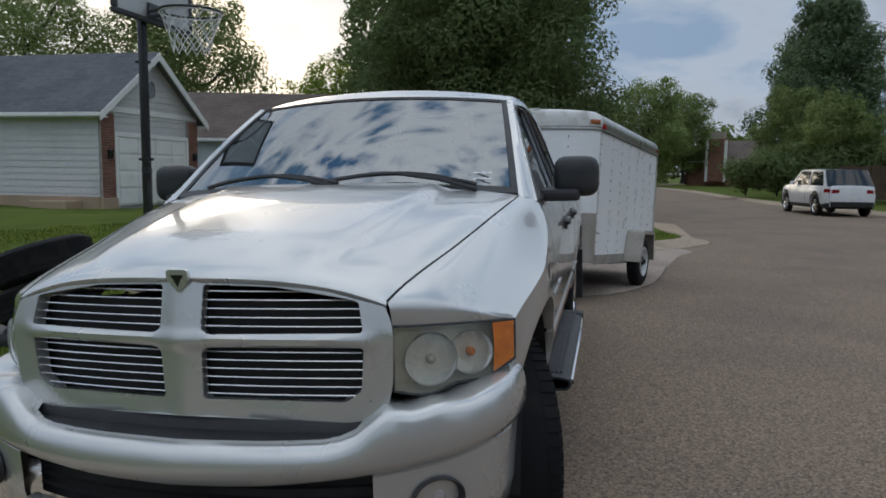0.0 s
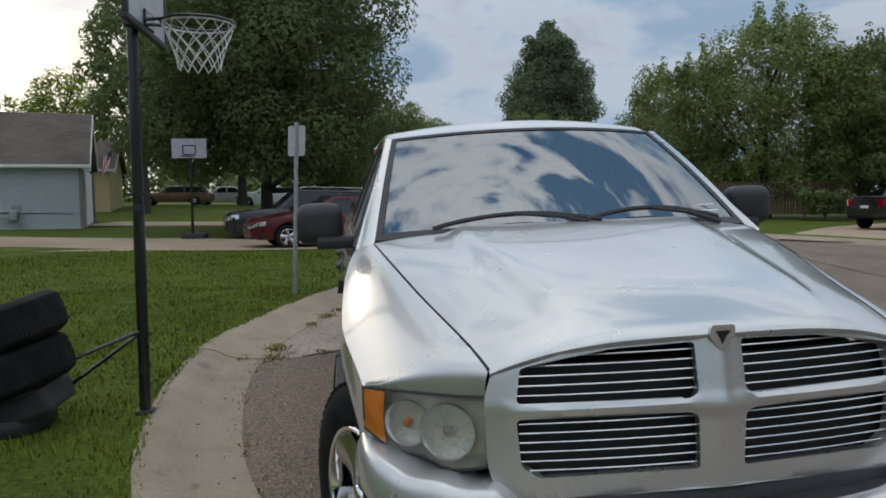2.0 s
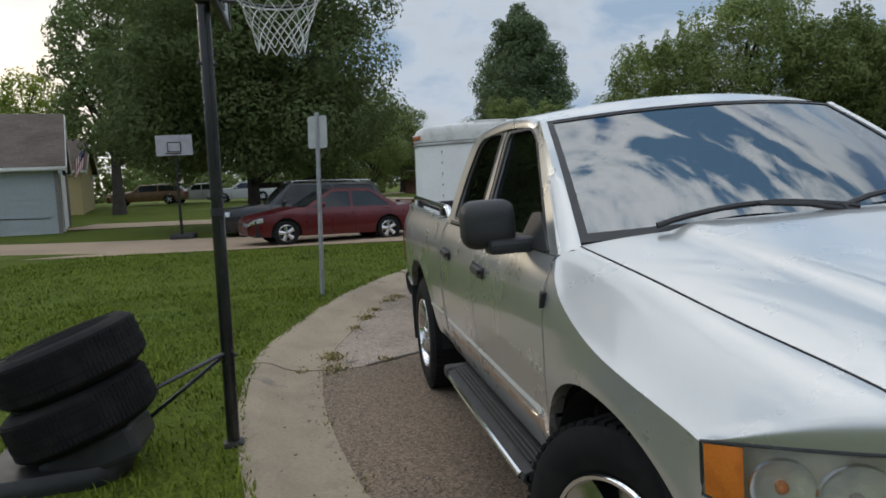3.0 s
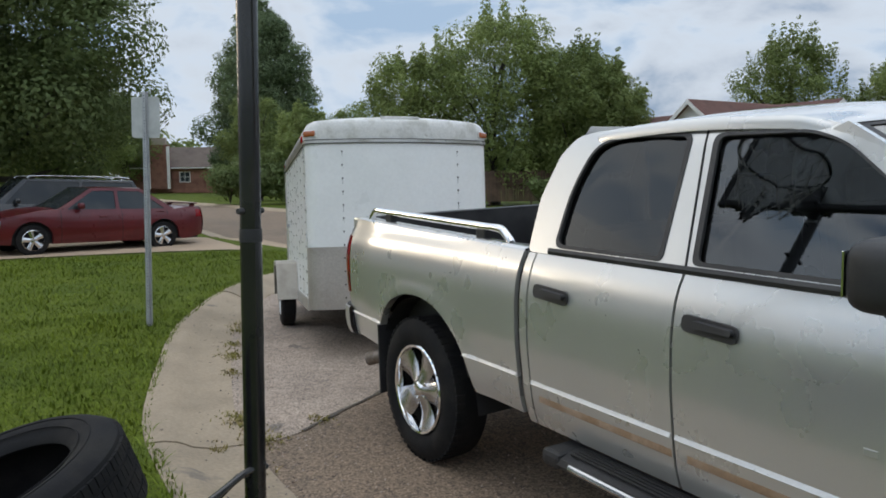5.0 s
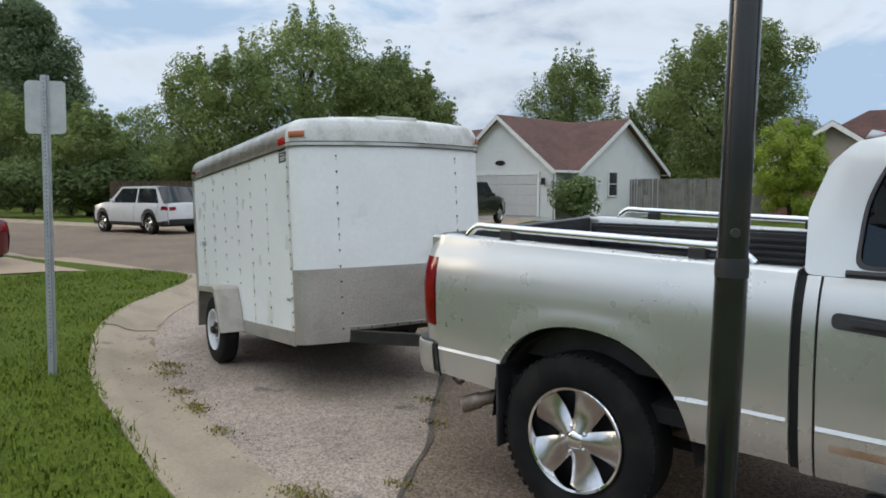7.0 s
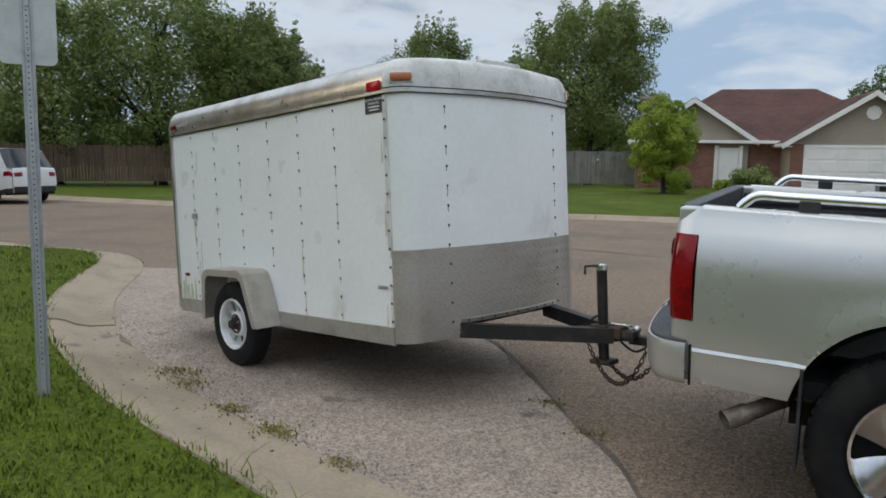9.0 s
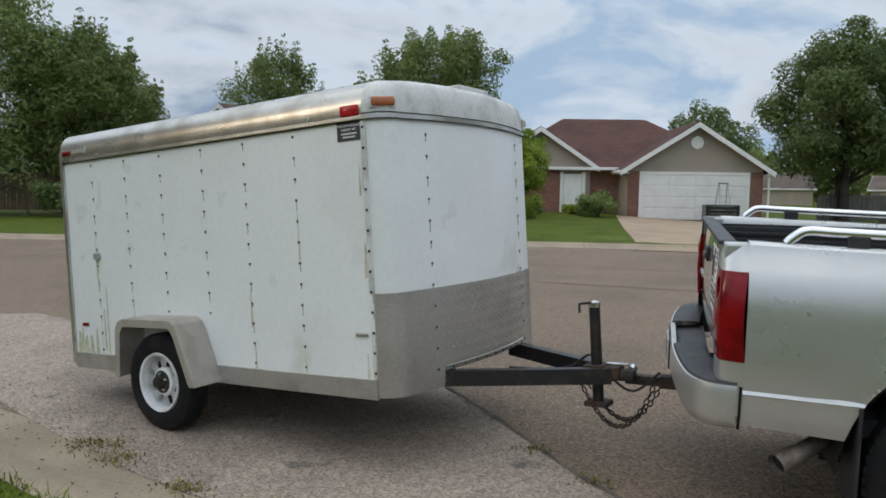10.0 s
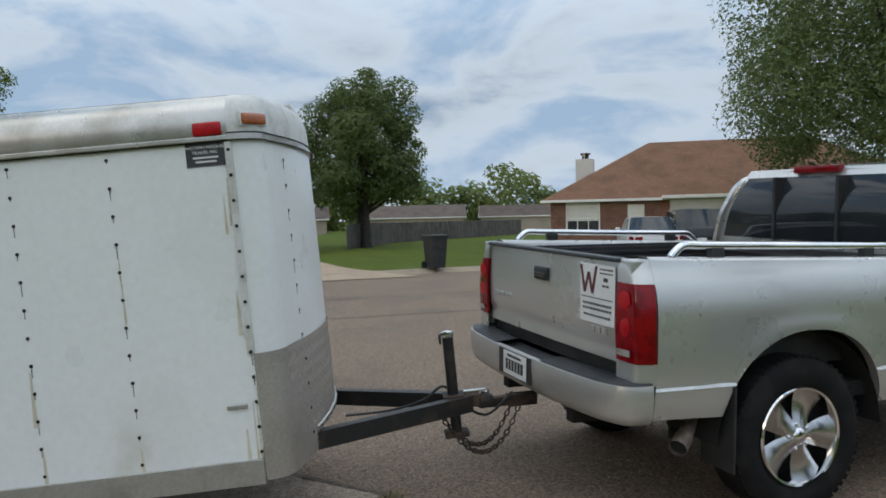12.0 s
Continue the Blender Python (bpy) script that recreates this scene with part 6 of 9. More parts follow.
    # black belt moulding under the windows
    bm = bmesh.new()
    grid(bm, lambda y, k: (s * (cab_x(1.35) + (0.008, 0.012, 0.004)[k]), y, (1.338, 1.352, 1.366)[k]), steps(1.56, 3.38, 8), range(3))
    part("belt_moulding", solid(bm, 0.01), BLACK_PLASTIC, truck)
    # side mouldings: ridge coloured paler for its highlight, worn tan strip under it
    for y0, y1 in ((1.55, 2.608), (2.63, 3.45), (3.56, 4.02), (4.98, 5.445)):
        for nm, za, zb, d, m in (("pale_strip", 0.728, 0.757, 0.006, HIGHLIT_RIDGE), ("worn_strip", 0.655, 0.718, 0.004, TAN_TAPE)):
            if nm == "worn_strip" and y0 > 3.5:
                continue
            bm = bmesh.new()
            dz = 0.012 * (y0 > 3.5)
            grid(bm, lambda y, k: (s * (half_width(y, za) + ((0.0, d, d, 0.0) if nm == "worn_strip" else (0.0, 0.009, 0.007, 0.0))[k]), y, dz + (za, za + 0.006, (zb - 0.004 if nm == "worn_strip" else za + 0.010), zb)[k]), steps(y0, y1 - (0.05 if nm == "worn_strip" else 0), 12), range(4))
            part(nm, solid(bm, 0.012), m, truck, "silver body-side ridge, its highlight put into a paler colour" if m is HIGHLIT_RIDGE else "worn tan adhesive strip", smooth=40)
    # door handles
    for y0, y1, ob in ((2.34, 2.57, door_f), (3.175, 3.405, door_r)):
        bm = bmesh.new()
        poly = rounded([(y0, 1.138), (y1, 1.150), (y1, 1.210), (y0, 1.198)], 0.03, 5)
        prism(bm, poly, lambda y, z, c: (s * (half_width(y, z) + 0.004 + c), y, z), 0.008)
        han = part("door_handle", bm, BLACK_PLASTIC, ob, "black plastic door handle")
        prism_poly = rounded([(y0 + 0.012, 1.166), (y1 - 0.06, 1.172), (y1 - 0.06, 1.196), (y0 + 0.012, 1.188)], 0.012, 4)
        part("grip", prism(bmesh.new(), prism_poly, lambda y, z, c: (s * (half_width(y, z) + 0.012 + c), y, z), 0.022), BLACK_PLASTIC, han)
    # chrome script on the front door, as plain marks
    for k in range(7):
        y = 1.925 - k * 0.062 - (0.03 if k > 2 else 0)
        part("script_mark", box(bmesh.new(), s * half_width(y, 0.92) - 0.002, s * half_width(y, 0.92) + 0.006, y - 0.042, y, 0.908 - 0.001 * k, 0.932 - 0.001 * k, 0.003), SILVER, door_f)
    # running board
    bm = bmesh.new()
    grid(bm, lambda y, k: (s * (0.90, 1.01, 1.055, 1.065, 1.045, 0.92)[k], y, (0.505, 0.50, 0.488, 0.46, 0.435, 0.43)[k]), steps(1.60, 3.20, 12), range(6), False)
    board = part("running_board", solid(bm, 0.01), BLACK_PLASTIC, truck, "black running board with chrome edge", smooth=40)
    part("chrome_edge", tube(bmesh.new(), [(s * 1.06, 1.64, 0.468), (s * 1.064, 2.4, 0.47), (s * 1.06, 3.10, 0.468)], 0.014, 8), CHROME, board)
    part("end_cap", box(bmesh.new(), s * 0.972 - 0.095, s * 0.972 + 0.095, 3.16, 3.28, 0.432, 0.505, 0.025), BLACK_PLASTIC, board)
    for k in range(5):
        part("tread_rib", box(bmesh.new(), s * (0.925 + 0.022 * k) - 0.005, s * (0.925 + 0.022 * k) + 0.005, 1.66, 3.14, 0.503, 0.511, 0.002), BLACK_PLASTIC, board)
    # mirror on its arm
    mx = s * 1.08
    mir = part("door_mirror", box(bmesh.new(), mx - 0.108, mx + 0.108, 1.745, 1.905, 1.345, 1.54, 0.07, None, 5), BLACK_PLASTIC, truck, "large black plastic door mirror", smooth=60)
    part("mirror_arm", box(bmesh.new(), min(s * 0.90, s * 1.10), max(s * 0.90, s * 1.10), 1.72, 1.84, 1.325, 1.385, 0.022), BLACK_PLASTIC, mir)
    bm = sheet(bmesh.new(), rounded([(1.52, 1.345), (1.90, 1.345), (1.84, 1.47), (1.74, 1.48)], 0.02), lambda y, z: (s * (cab_x(z) + 0.012), y, z))
    part("mirror_base", solid(bm, 0.02), BLACK_PLASTIC, mir)
    part("mirror_glass", box(bmesh.new(), mx - 0.085, mx + 0.085, 1.902, 1.908, 1.385, 1.505, 0.0015), CHROME, mir)
    # wheel-house liners, dark panel for the shade deep in the arch, mud flap
    for cy, cz, r in ARCH:
        bm = bmesh.new()
        grid(bm, lambda a, x: (s * x, cy + (r + 0.015) * math.cos(a), cz - 0.05 + (r + 0.03) * math.sin(a)), steps(0.05, math.pi - 0.05, 22), (0.55, 0.75, 0.955))
        part("wheel_liner", bm, DARK, truck)
        part("liner_back", box(bmesh.new(), s * 0.56 - 0.01, s * 0.56 + 0.01, cy - r, cy + r, 0.35, 1.03), DARK, truck)
    part("mud_flap", box(bmesh.new(), s * 0.88 - 0.125, s * 0.88 + 0.125, 4.985, 5.0, 0.29, 0.74, 0.006), BLACK_PLASTIC, truck, "black mud flap behind the rear wheel")

# broken black trim on the right wing
part("wing_trim", prism(bmesh.new(), [(1.418, 1.215), (1.44, 1.218), (1.437, 1.18), (1.43, 1.16)], lambda y, z, c: (-half_width(y, z) - c, y, z), 0.02), BLACK_PLASTIC, truck, "small broken black wing trim")

# bonnet
bm = bmesh.new()


def bonnet(t, s):
    a = abs(s)
    yf, yb = bonnet_y(s)
    u = max(0, t)
    sx, _, sz = seam_at(u)
    zc = curve_at(u, (0, 0.05, 0.2, 0.5, 1), (1.195, 1.222, 1.265, 1.328, 1.415))
    z = sz + (zc - sz) * (1 - a ** 3.2)
    z += 0.021 * ease((0.66 - a) / 0.08) * ease(u / 0.25)
    y = yf + (yb - yf) * u
    if t < 0:
        y, z = (y - 0.008, z - 0.010) if t > -1.5 else (y + 0.004, z - 0.026)
    return (s * sx, y, z)


grid(bm, bonnet, [-2, -1] + [k / 26 for k in range(27)], steps(-1, 1, 48))
part("bonnet", bm, SILVER, truck, "long domed silver bonnet", smooth=45)
for s in (-1, 1):
    part("bonnet_gap", tube(bmesh.new(), [(s * seam_at(u)[0], seam_at(u)[1], seam_at(u)[2] - 0.003) for u in steps(0, 1, 20)], 0.0055, 6), DARK, truck)
# emblem: a plain chrome shield
em = part("emblem", prism(bmesh.new(), rounded([(-0.034, 0.030), (0.034, 0.030), (0.036, 0.0), (0.0, -0.042), (-0.036, 0.0)], 0.012), lambda x, z, c: (x, 0.088 - c - z * 0.12, 1.182 + z), 0.012), SILVER, truck, "plain silver shield emblem")
part("emblem_inlay", prism(bmesh.new(), rounded([(-0.022, 0.014), (0.022, 0.014), (0.008, -0.004), (0.0, -0.024), (-0.008, -0.004)], 0.005), lambda x, z, c: (x, 0.0755 - c - z * 0.12, 1.182 + z), 0.002), BLACK_PAINT, em)

# grille
face = lambda x, z: 0.076 + 0.15 * x * x + 0.03 * (1.0 - z) + 0.24 * max(0.0, z - 1.02)
raised = lambda x, z: face(x, z) - 0.016 * math.exp(-((x / 0.05) ** 2)) - 0.012 * math.exp(-(((z - 1.003) / 0.016) ** 2)) * ease((0.6 - abs(x)) / 0.06)
holes = []
for s in (-1, 1):
    up = [(s * 0.066, 1.165), (s * 0.066, 1.035), (s * 0.09, 1.022), (s * 0.550, 1.028), (s * 0.534, 1.118), (s * 0.29, 1.158)]
    lo = [(s * 0.088, 0.984), (s * 0.066, 0.97), (s * 0.062, 0.826), (s * 0.495, 0.824), (s * 0.540, 0.856), (s * 0.551, 0.986)]
    holes += [rounded(up, 0.014, 4), rounded(lo, 0.014, 4)]
outline = rounded([(-0.611, 1.10), (-0.3, 1.182), (0.3, 1.182), (0.611, 1.10), (0.634, 1.04), (0.63, 0.87), (0.608, 0.79), (0.52, 0.762), (-0.52, 0.762), (-0.608, 0.79), (-0.63, 0.87), (-0.634, 1.04)], [0.01, 0.2, 0.2, 0.01, 0.03, 0.08, 0.1, 0.1, 0.1, 0.1, 0.08, 0.03], 5)
pts_in = [(x, z) for x in steps(-0.62, 0.62, 62) for z in steps(0.775, 1.175, 22)]
bm = sheet(bmesh.new(), outline, lambda x, z: (x, raised(x, z), z), holes, pts_in)
grille = part("grille_frame", solid(bm, 0.045), SILVER, truck, "silver cross-shaped grille surround", smooth=35)
for s in (-1, 1):
    for z0, z1, n, a, b in ((1.03, 1.155, 5, 0.066, 0.546), (0.826, 0.98, 6, 0.064, 0.54)):
        for k in range(n):
            z = z0 + (z1 - z0) * (k + 0.5) / n
            pts = [(s * x, face(x, z) + 0.018, z) for x in steps(a, b, 10)]
            part("grille_bar", tube(bmesh.new(), pts, 0.0026, 6), DULL_CHROME, grille)
# plain dark sheet stands in for the shade behind the bars
bm = bmesh.new()
grid(bm, lambda x, z: (x, face(x, z) + 0.06, z), steps(-0.565, 0.565, 16), (0.78, 1.115))
part("grille_mesh", bm, DARK, grille)
bm = bmesh.new()
grid(bm, lambda x, k: (x, face(x, 0.75) + (0.03, 0.0, -0.01, -0.07)[k], (0.80, 0.765, 0.735, 0.724 + 0.05 * ease((abs(x) - 0.48) / 0.14))[k]), steps(-0.55, 0.55, 28), range(4))
part("grille_apron", bm, BLACK_PLASTIC, truck, "black filler strip over the bumper", smooth=50)

# headlamps
for s in (-1, 1):
    def lamp_at(u, v, d=0.0):
        x, y = 0.625 + 0.315 * u, 0.165 + 0.31 * u ** 1.15
        zt = 1.040 - 0.032 * u
        zb = curve_at(u, (0, 0.3, 0.52, 0.72, 1.0), (0.848, 0.822, 0.842, 0.836, 0.880))
        bulge = 0.018 * math.sin(math.pi * min(1, max(0, u))) * math.sin(math.pi * v)
        return (s * (x + bulge * 0.6 - d * 0.62), y - bulge + d * 0.78, zb + (zt - zb) * v)
    bm = bmesh.new()
    grid(bm, lambda u, v: lamp_at(u, v, 0.004 + 0.05 * ease(min(u, 1 - u) / 0.07) * ease(min(v, 1 - v) / 0.12)), steps(0, 1, 28), steps(0, 1, 16))
    hl = part("headlamp", bm, HAZE, truck, "slightly yellowed headlamp with amber corner", smooth=60)
    bm = bmesh.new()
    grid(bm, lambda u, v: lamp_at(u, v, 0.0), steps(0, 1, 14), steps(0, 1, 8))
    lens = part("lens", bm, LENS, hl, smooth=60)
    lens.visible_shadow = False
    bm = bmesh.new()
    grid(bm, lambda u, v: lamp_at(u, v, -0.002), steps(0.80, 0.985, 6), steps(0.06, 0.97, 6))
    part("turn_signal", bm, AMBER, hl, "amber turn-signal corner", smooth=60)
    bm = bmesh.new()
    ring = [lamp_at(u, 1, 0.003) for u in steps(0, 1, 14)] + [lamp_at(1, v, 0.003) for v in steps(1, 0, 4)[1:]] + [lamp_at(u, 0, 0.003) for u in steps(1, 0, 14)[1:]] + [lamp_at(0, v, 0.003) for v in steps(0, 1, 4)[1:]]
    tube(bm, ring, 0.0045, 6)
    part("lamp_seal", bm, BLACK_PLASTIC, hl)
    for u, v, r in ((0.31, 0.50, 0.080), (0.635, 0.49, 0.068)):
        c = Vector(lamp_at(u, v, 0.026))
        m = Matrix.Translation(c) @ pose(0, 0, 0, 0, 0, s * 24)
        bowl = part("reflector", lathe(bmesh.new(), [(-0.006, r), (-0.002, r * 0.96), (0.006, r * 0.78), (0.011, r * 0.5), (0.014, r * 0.2), (0.014, 0.0)], 28, "y", m), FLUTED, hl, "chrome reflector bowl", smooth=20)
        part("bowl_rim", lathe(bmesh.new(), [(-0.006, r * 0.985), (-0.012, r * 1.0), (0.0, r * 1.03)], 32, "y", m), DULL_CHROME, bowl, smooth=60)
        part("bulb", lathe(bmesh.new(), [(-0.010, 0.0), (-0.007, 0.010), (0.0, 0.015), (0.014, 0.014)], 14, "y", m), AMBER if u > 0.5 else CLEAR_LENS, bowl, smooth=60)

# front bumper
PLAN = smooth_line([(0, -0.04), (0.3, -0.018), (0.59, 0.05), (0.785, 0.145), (0.90, 0.27), (0.948, 0.40), (0.958, 0.53)], 6)
plan = [Vector((-p.x, p.y)) for p in PLAN[:0:-1]] + PLAN


def bumper_ring(i, prof):
    p = plan[i]
    d = (plan[min(i + 1, len(plan) - 1)] - plan[max(i - 1, 0)]).normalized()
    n = Vector((d.y, -d.x))
    return [(p.x + n.x * o, p.y + n.y * o, z) for o, z in prof]


def bumper_top(x):
    return curve_at(abs(x), (0, 0.45, 0.53, 0.585, 0.635, 0.70, 0.775, 0.845, 0.91, 0.958), (0.722, 0.728, 0.745, 0.785, 0.822, 0.812, 0.826, 0.822, 0.838, 0.852))


def crease(x):
    return 0.605 + 0.07 * (x / 0.85) ** 2


def rows_of(fn, keep=lambda p: True):
    bm = bmesh.new()
    rows = [[bm.verts.new(q) for q in bumper_ring(i, fn(plan[i].x))] for i in range(len(plan)) if keep(plan[i])]
    for a, b in zip(rows, rows[1:]):
        for k in range(len(a) - 1):
            bm.faces.new((a[k], a[k + 1], b[k + 1], b[k]))
    return bm


def upper(x):
    t, c = bumper_top(x), min(crease(x), 0.70)
    return [(-0.05 - 0.115 * ease((abs(x) - 0.53) / 0.1), t + 0.004 - 0.014 * ease((abs(x) - 0.53) / 0.1)), (-0.03, t + 0.002), (-0.008, t - 0.008), (0.004, t - 0.03), (0.012, (t + c) / 2), (0.008, c + 0.03), (-0.002, c + 0.006), (-0.016, c - 0.004), (-0.03, c - 0.006)]


bumper = part("front_bumper", rows_of(upper), SILVER, truck, "silver painted front bumper", smooth=50)
low_prof = lambda x: [(-0.03, min(crease(x), 0.70) - 0.004), (-0.018, min(crease(x), 0.70) - 0.014), (-0.022, 0.50), (-0.035, 0.43), (-0.07, 0.40), (-0.12, 0.39)]
for s in (-1, 1):
    part("bumper_corner", rows_of(low_prof, lambda p: s * p.x > 0.55), SILVER, bumper, smooth=50)
    fx = 0.765
    i = min(range(len(plan)), key=lambda k: abs(plan[k].x - s * fx))
    m = pose(plan[i].x, plan[i].y + 0.012, 0.545, 0, 0, s * 30)
    oval = m @ Matrix.Diagonal((1.25, 1, 1, 1))
    # black dish laid on the bumper: the recess's shade is put into its colour
    part("fog_recess", lathe(bmesh.new(), [(0.03, 0.0), (0.03, 0.05), (-0.006, 0.058), (-0.009, 0.062), (0.004, 0.066)], 28, "y", oval), BLACK_PLASTIC, bumper, "black oval dish coloured for the shade of a fog lamp recess", smooth=50)
    part("fog_lamp", lathe(bmesh.new(), [(0.006, 0.0), (0.008, 0.016), (0.014, 0.028), (0.03, 0.033)], 24, "y", m), CLEAR_LENS, bumper, "round fog lamp", smooth=50)
part("bumper_chin", rows_of(lambda x: [(-0.06, 0.478), (-0.028, 0.476), (-0.024, 0.45), (-0.04, 0.41), (-0.10, 0.395)], lambda p: abs(p.x) < 0.62), SILVER, bumper, smooth=50)
part("air_intake", rows_of(lambda x: [(-0.10, 0.61), (-0.10, 0.46)], lambda p: abs(p.x) < 0.64), BLACK_PLASTIC, bumper, "dark lower air intake")
for k in range(3):
    part("intake_slat", rows_of(lambda x: [(-0.085, 0.50 + k * 0.035), (-0.075, 0.505 + k * 0.035), (-0.085, 0.51 + k * 0.035)], lambda p: abs(p.x) < 0.62), DARK, bumper)
hold = part("plate_holder", box(bmesh.new(), -0.15, 0.19, -0.085, -0.05, 0.36, 0.525, 0.012), BLACK_PLASTIC, bumper, "black number plate frame")
pl = part("number_plate", box(bmesh.new(), -0.13, 0.17, -0.091, -0.084, 0.375, 0.51, 0.003), PAPER, hold, "white number plate without readable print")
for k in range(6):
    part("plate_bar", box(bmesh.new(), -0.095 + k * 0.04, -0.068 + k * 0.04, -0.0935, -0.09, 0.41, 0.475, 0.002), INK, pl)

# windscreen, roof, rear wall of the cab
def screen(t, s, d=0.0):
    x = s * (0.842 + (0.688 - 0.842) * t)
    y = 1.195 + 0.238 * s * s + (2.055 + 0.148 * s * s - 1.195 - 0.238 * s * s) * t
    z = 1.402 - 0.030 * s * s + (1.902 - 0.028 * s * s - 1.402 + 0.030 * s * s) * t + 0.022 * math.sin(math.pi * t)
    return (x, y - d * 0.5, z + d * 0.86)


bm = bmesh.new()
grid(bm, screen, steps(0, 0.925, 14), steps(-1, 1, 26))
glass = part("windscreen", bm, GLASS, truck, "large windscreen mirroring the clouds", smooth=60)
glass.visible_shadow = False
bm = bmesh.new()
for t0, t1, s0, s1 in ((0, 0.05, -1, 1), (0.905, 0.925, -1, 1), (0.05, 0.905, -1, -0.965), (0.05, 0.905, 0.965, 1)):
    grid(bm, lambda t, s: screen(t, s, 0.004), steps(t0, t1, 8), steps(s0, s1, 16))
part("screen_border", bm, BLACK_PLASTIC, glass)
for dz in (0, 0.022):
    st = part("screen_sticker", box(bmesh.new(), -0.045, 0.045, -0.004, 0.004, -0.001, 0.001), PAPER, glass)
    p = screen(0.10 + dz * 2, 0.82, 0.006)
    st.matrix_basis = pose(*p, 30, 0, 8)
for s in (-1, 1):                                        # pillars beside the windscreen
    bm = bmesh.new()
    grid(bm, lambda t, k: [Vector(screen(t, s, 0.006)), Vector(screen(t, s, 0.012)) + Vector((s * 0.03, 0.012, 0)), Vector((s * (0.928 - (screen(t, s)[2] - 1.337) * 0.395 + 0.002), screen(t, s)[1] + 0.055, screen(t, s)[2] - 0.012))][k], steps(-0.04, 0.93, 16), range(3))
    part("windscreen_pillar", bm, SILVER, truck, smooth=60)
bm = bmesh.new()


def roof_at(t, s):
    over = max(0.0, abs(s) - 1.0) / 0.06                    # the edge turns down into the cab side
    side = 1 if s > 0 else -1
    if over:
        s = side
    x = s * 0.700 + side * 0.032 * math.sin(over * math.pi / 2) * (1 - 0.8 * ease((t - 0.88) / 0.12))
    y0, y1 = screen(0.925, s)[1], 3.41 - 0.03 * s * s
    y = y0 + (y1 - y0) * t
    edge = 1.874 + 0.026 * math.sin(math.pi * min(1, t * 1.1)) - 0.02 * ease((t - 0.85) / 0.15)
    z = edge + 0.05 * (1 - s * s) * (0.55 + 0.45 * math.sin(math.pi * (0.2 + 0.7 * t))) + 0.0
    w = ease(t / 0.16)
    return (x, y, (screen(0.925, s)[2] + 0.007) * (1 - w) + z * w - 0.05 * (1 - math.cos(over * math.pi / 2)))


grid(bm, roof_at, steps(0, 1, 36), [-1.06, -1.05, -1.037, -1.024, -1.012] + steps(-1, 1, 24) + [1.012, 1.024, 1.037, 1.05, 1.06])
part("roof", bm, SILVER, truck, "silver cab roof", smooth=60)

def cab_back(s, z, d=0.0):
    w = 0.905 - max(0.0, z - 1.337) * 0.395 - (0.02 if z < 1.3 else 0.0)
    y = curve_at(z, (0.80, 1.33, 1.56, 1.74, 1.86, 1.90), (3.515, 3.515, 3.532, 3.488, 3.42, 3.395)) - 0.03 * s * s
    return (s * w, y + d, z)


bm = bmesh.new()
grid(bm, cab_back, steps(-1, 1, 14), [0.80, 1.1, 1.30, 1.39, 1.5, 1.6, 1.7, 1.8, 1.845, 1.90])
part("cab_rear", bm, SILVER, truck, smooth=60)
bm = bmesh.new()
grid(bm, lambda s, z: cab_back(s, z, 0.006), steps(-0.93, 0.93, 14), steps(1.395, 1.842, 6))
part("rear_window", bm, CAR_GLASS, truck, "dark rear window of the cab", smooth=60)
for x in (-0.27, 0.27):
    part("window_bar", box(bmesh.new(), x - 0.012, x + 0.012, 3.42, 3.545, 1.39, 1.84, 0.004, pose(0, 0.0, 0)), BLACK_PLASTIC, truck)
part("high_brake_lamp", box(bmesh.new(), -0.19, 0.19, 3.385, 3.45, 1.862, 1.915, 0.012), RED_LENS, truck, "red high-mounted brake lamp", smooth=40)
# cowl, wipers
bm = bmesh.new()
grid(bm, lambda s, k: [(s * 0.845, bonnet_y(s)[1] - 0.015, bonnet(1.0, s)[2] - 0.012), (s * 0.85, bonnet_y(s)[1] + 0.02, bonnet(1.0, s)[2] - 0.016), screen(0.0, s, 0.006)][k], steps(-1, 1, 20), range(3))
part("cowl", bm, BLACK_PLASTIC, truck, "black cowl with vents")
for s0, s1, t1 in ((-0.72, 0.10, 0.065), (0.02, 0.80, 0.07)):
    pts = [Vector(screen(0.02 + t1 * math.sin(math.pi * k / 12) ** 0.8 if k < 9 else 0.02 + t1 * math.sin(math.pi * k / 12), s0 + (s1 - s0) * k / 12, 0.03)) for k in range(13)]
    w = part("wiper", tube(bmesh.new(), pts, 0.011, 6), BLACK_PLASTIC, truck, "black wiper resting on the windscreen")
    a, e = Vector(screen(0.0, s1, 0.02)), Vector(screen(0.07, (s0 + s1) / 2, 0.04))
    part("wiper_arm", tube(bmesh.new(), [a, (a + e) / 2 + Vector((0, 0, 0.012)), e], [0.014, 0.01, 0.007], 6), BLACK_PLASTIC, w)

# inside of the cab
cabin = part("dashboard", box(bmesh.new(), -0.80, 0.80, 1.50, 1.95, 0.95, 1.345, 0.06), DARK, truck)
part("cabin_floor", box(bmesh.new(), -0.86, 0.86, 1.3, 3.5, 0.55, 0.62), DARK, truck)
part("firewall", box(bmesh.new(), -0.84, 0.84, 1.36, 1.40, 0.5, 1.30), DARK, truck)
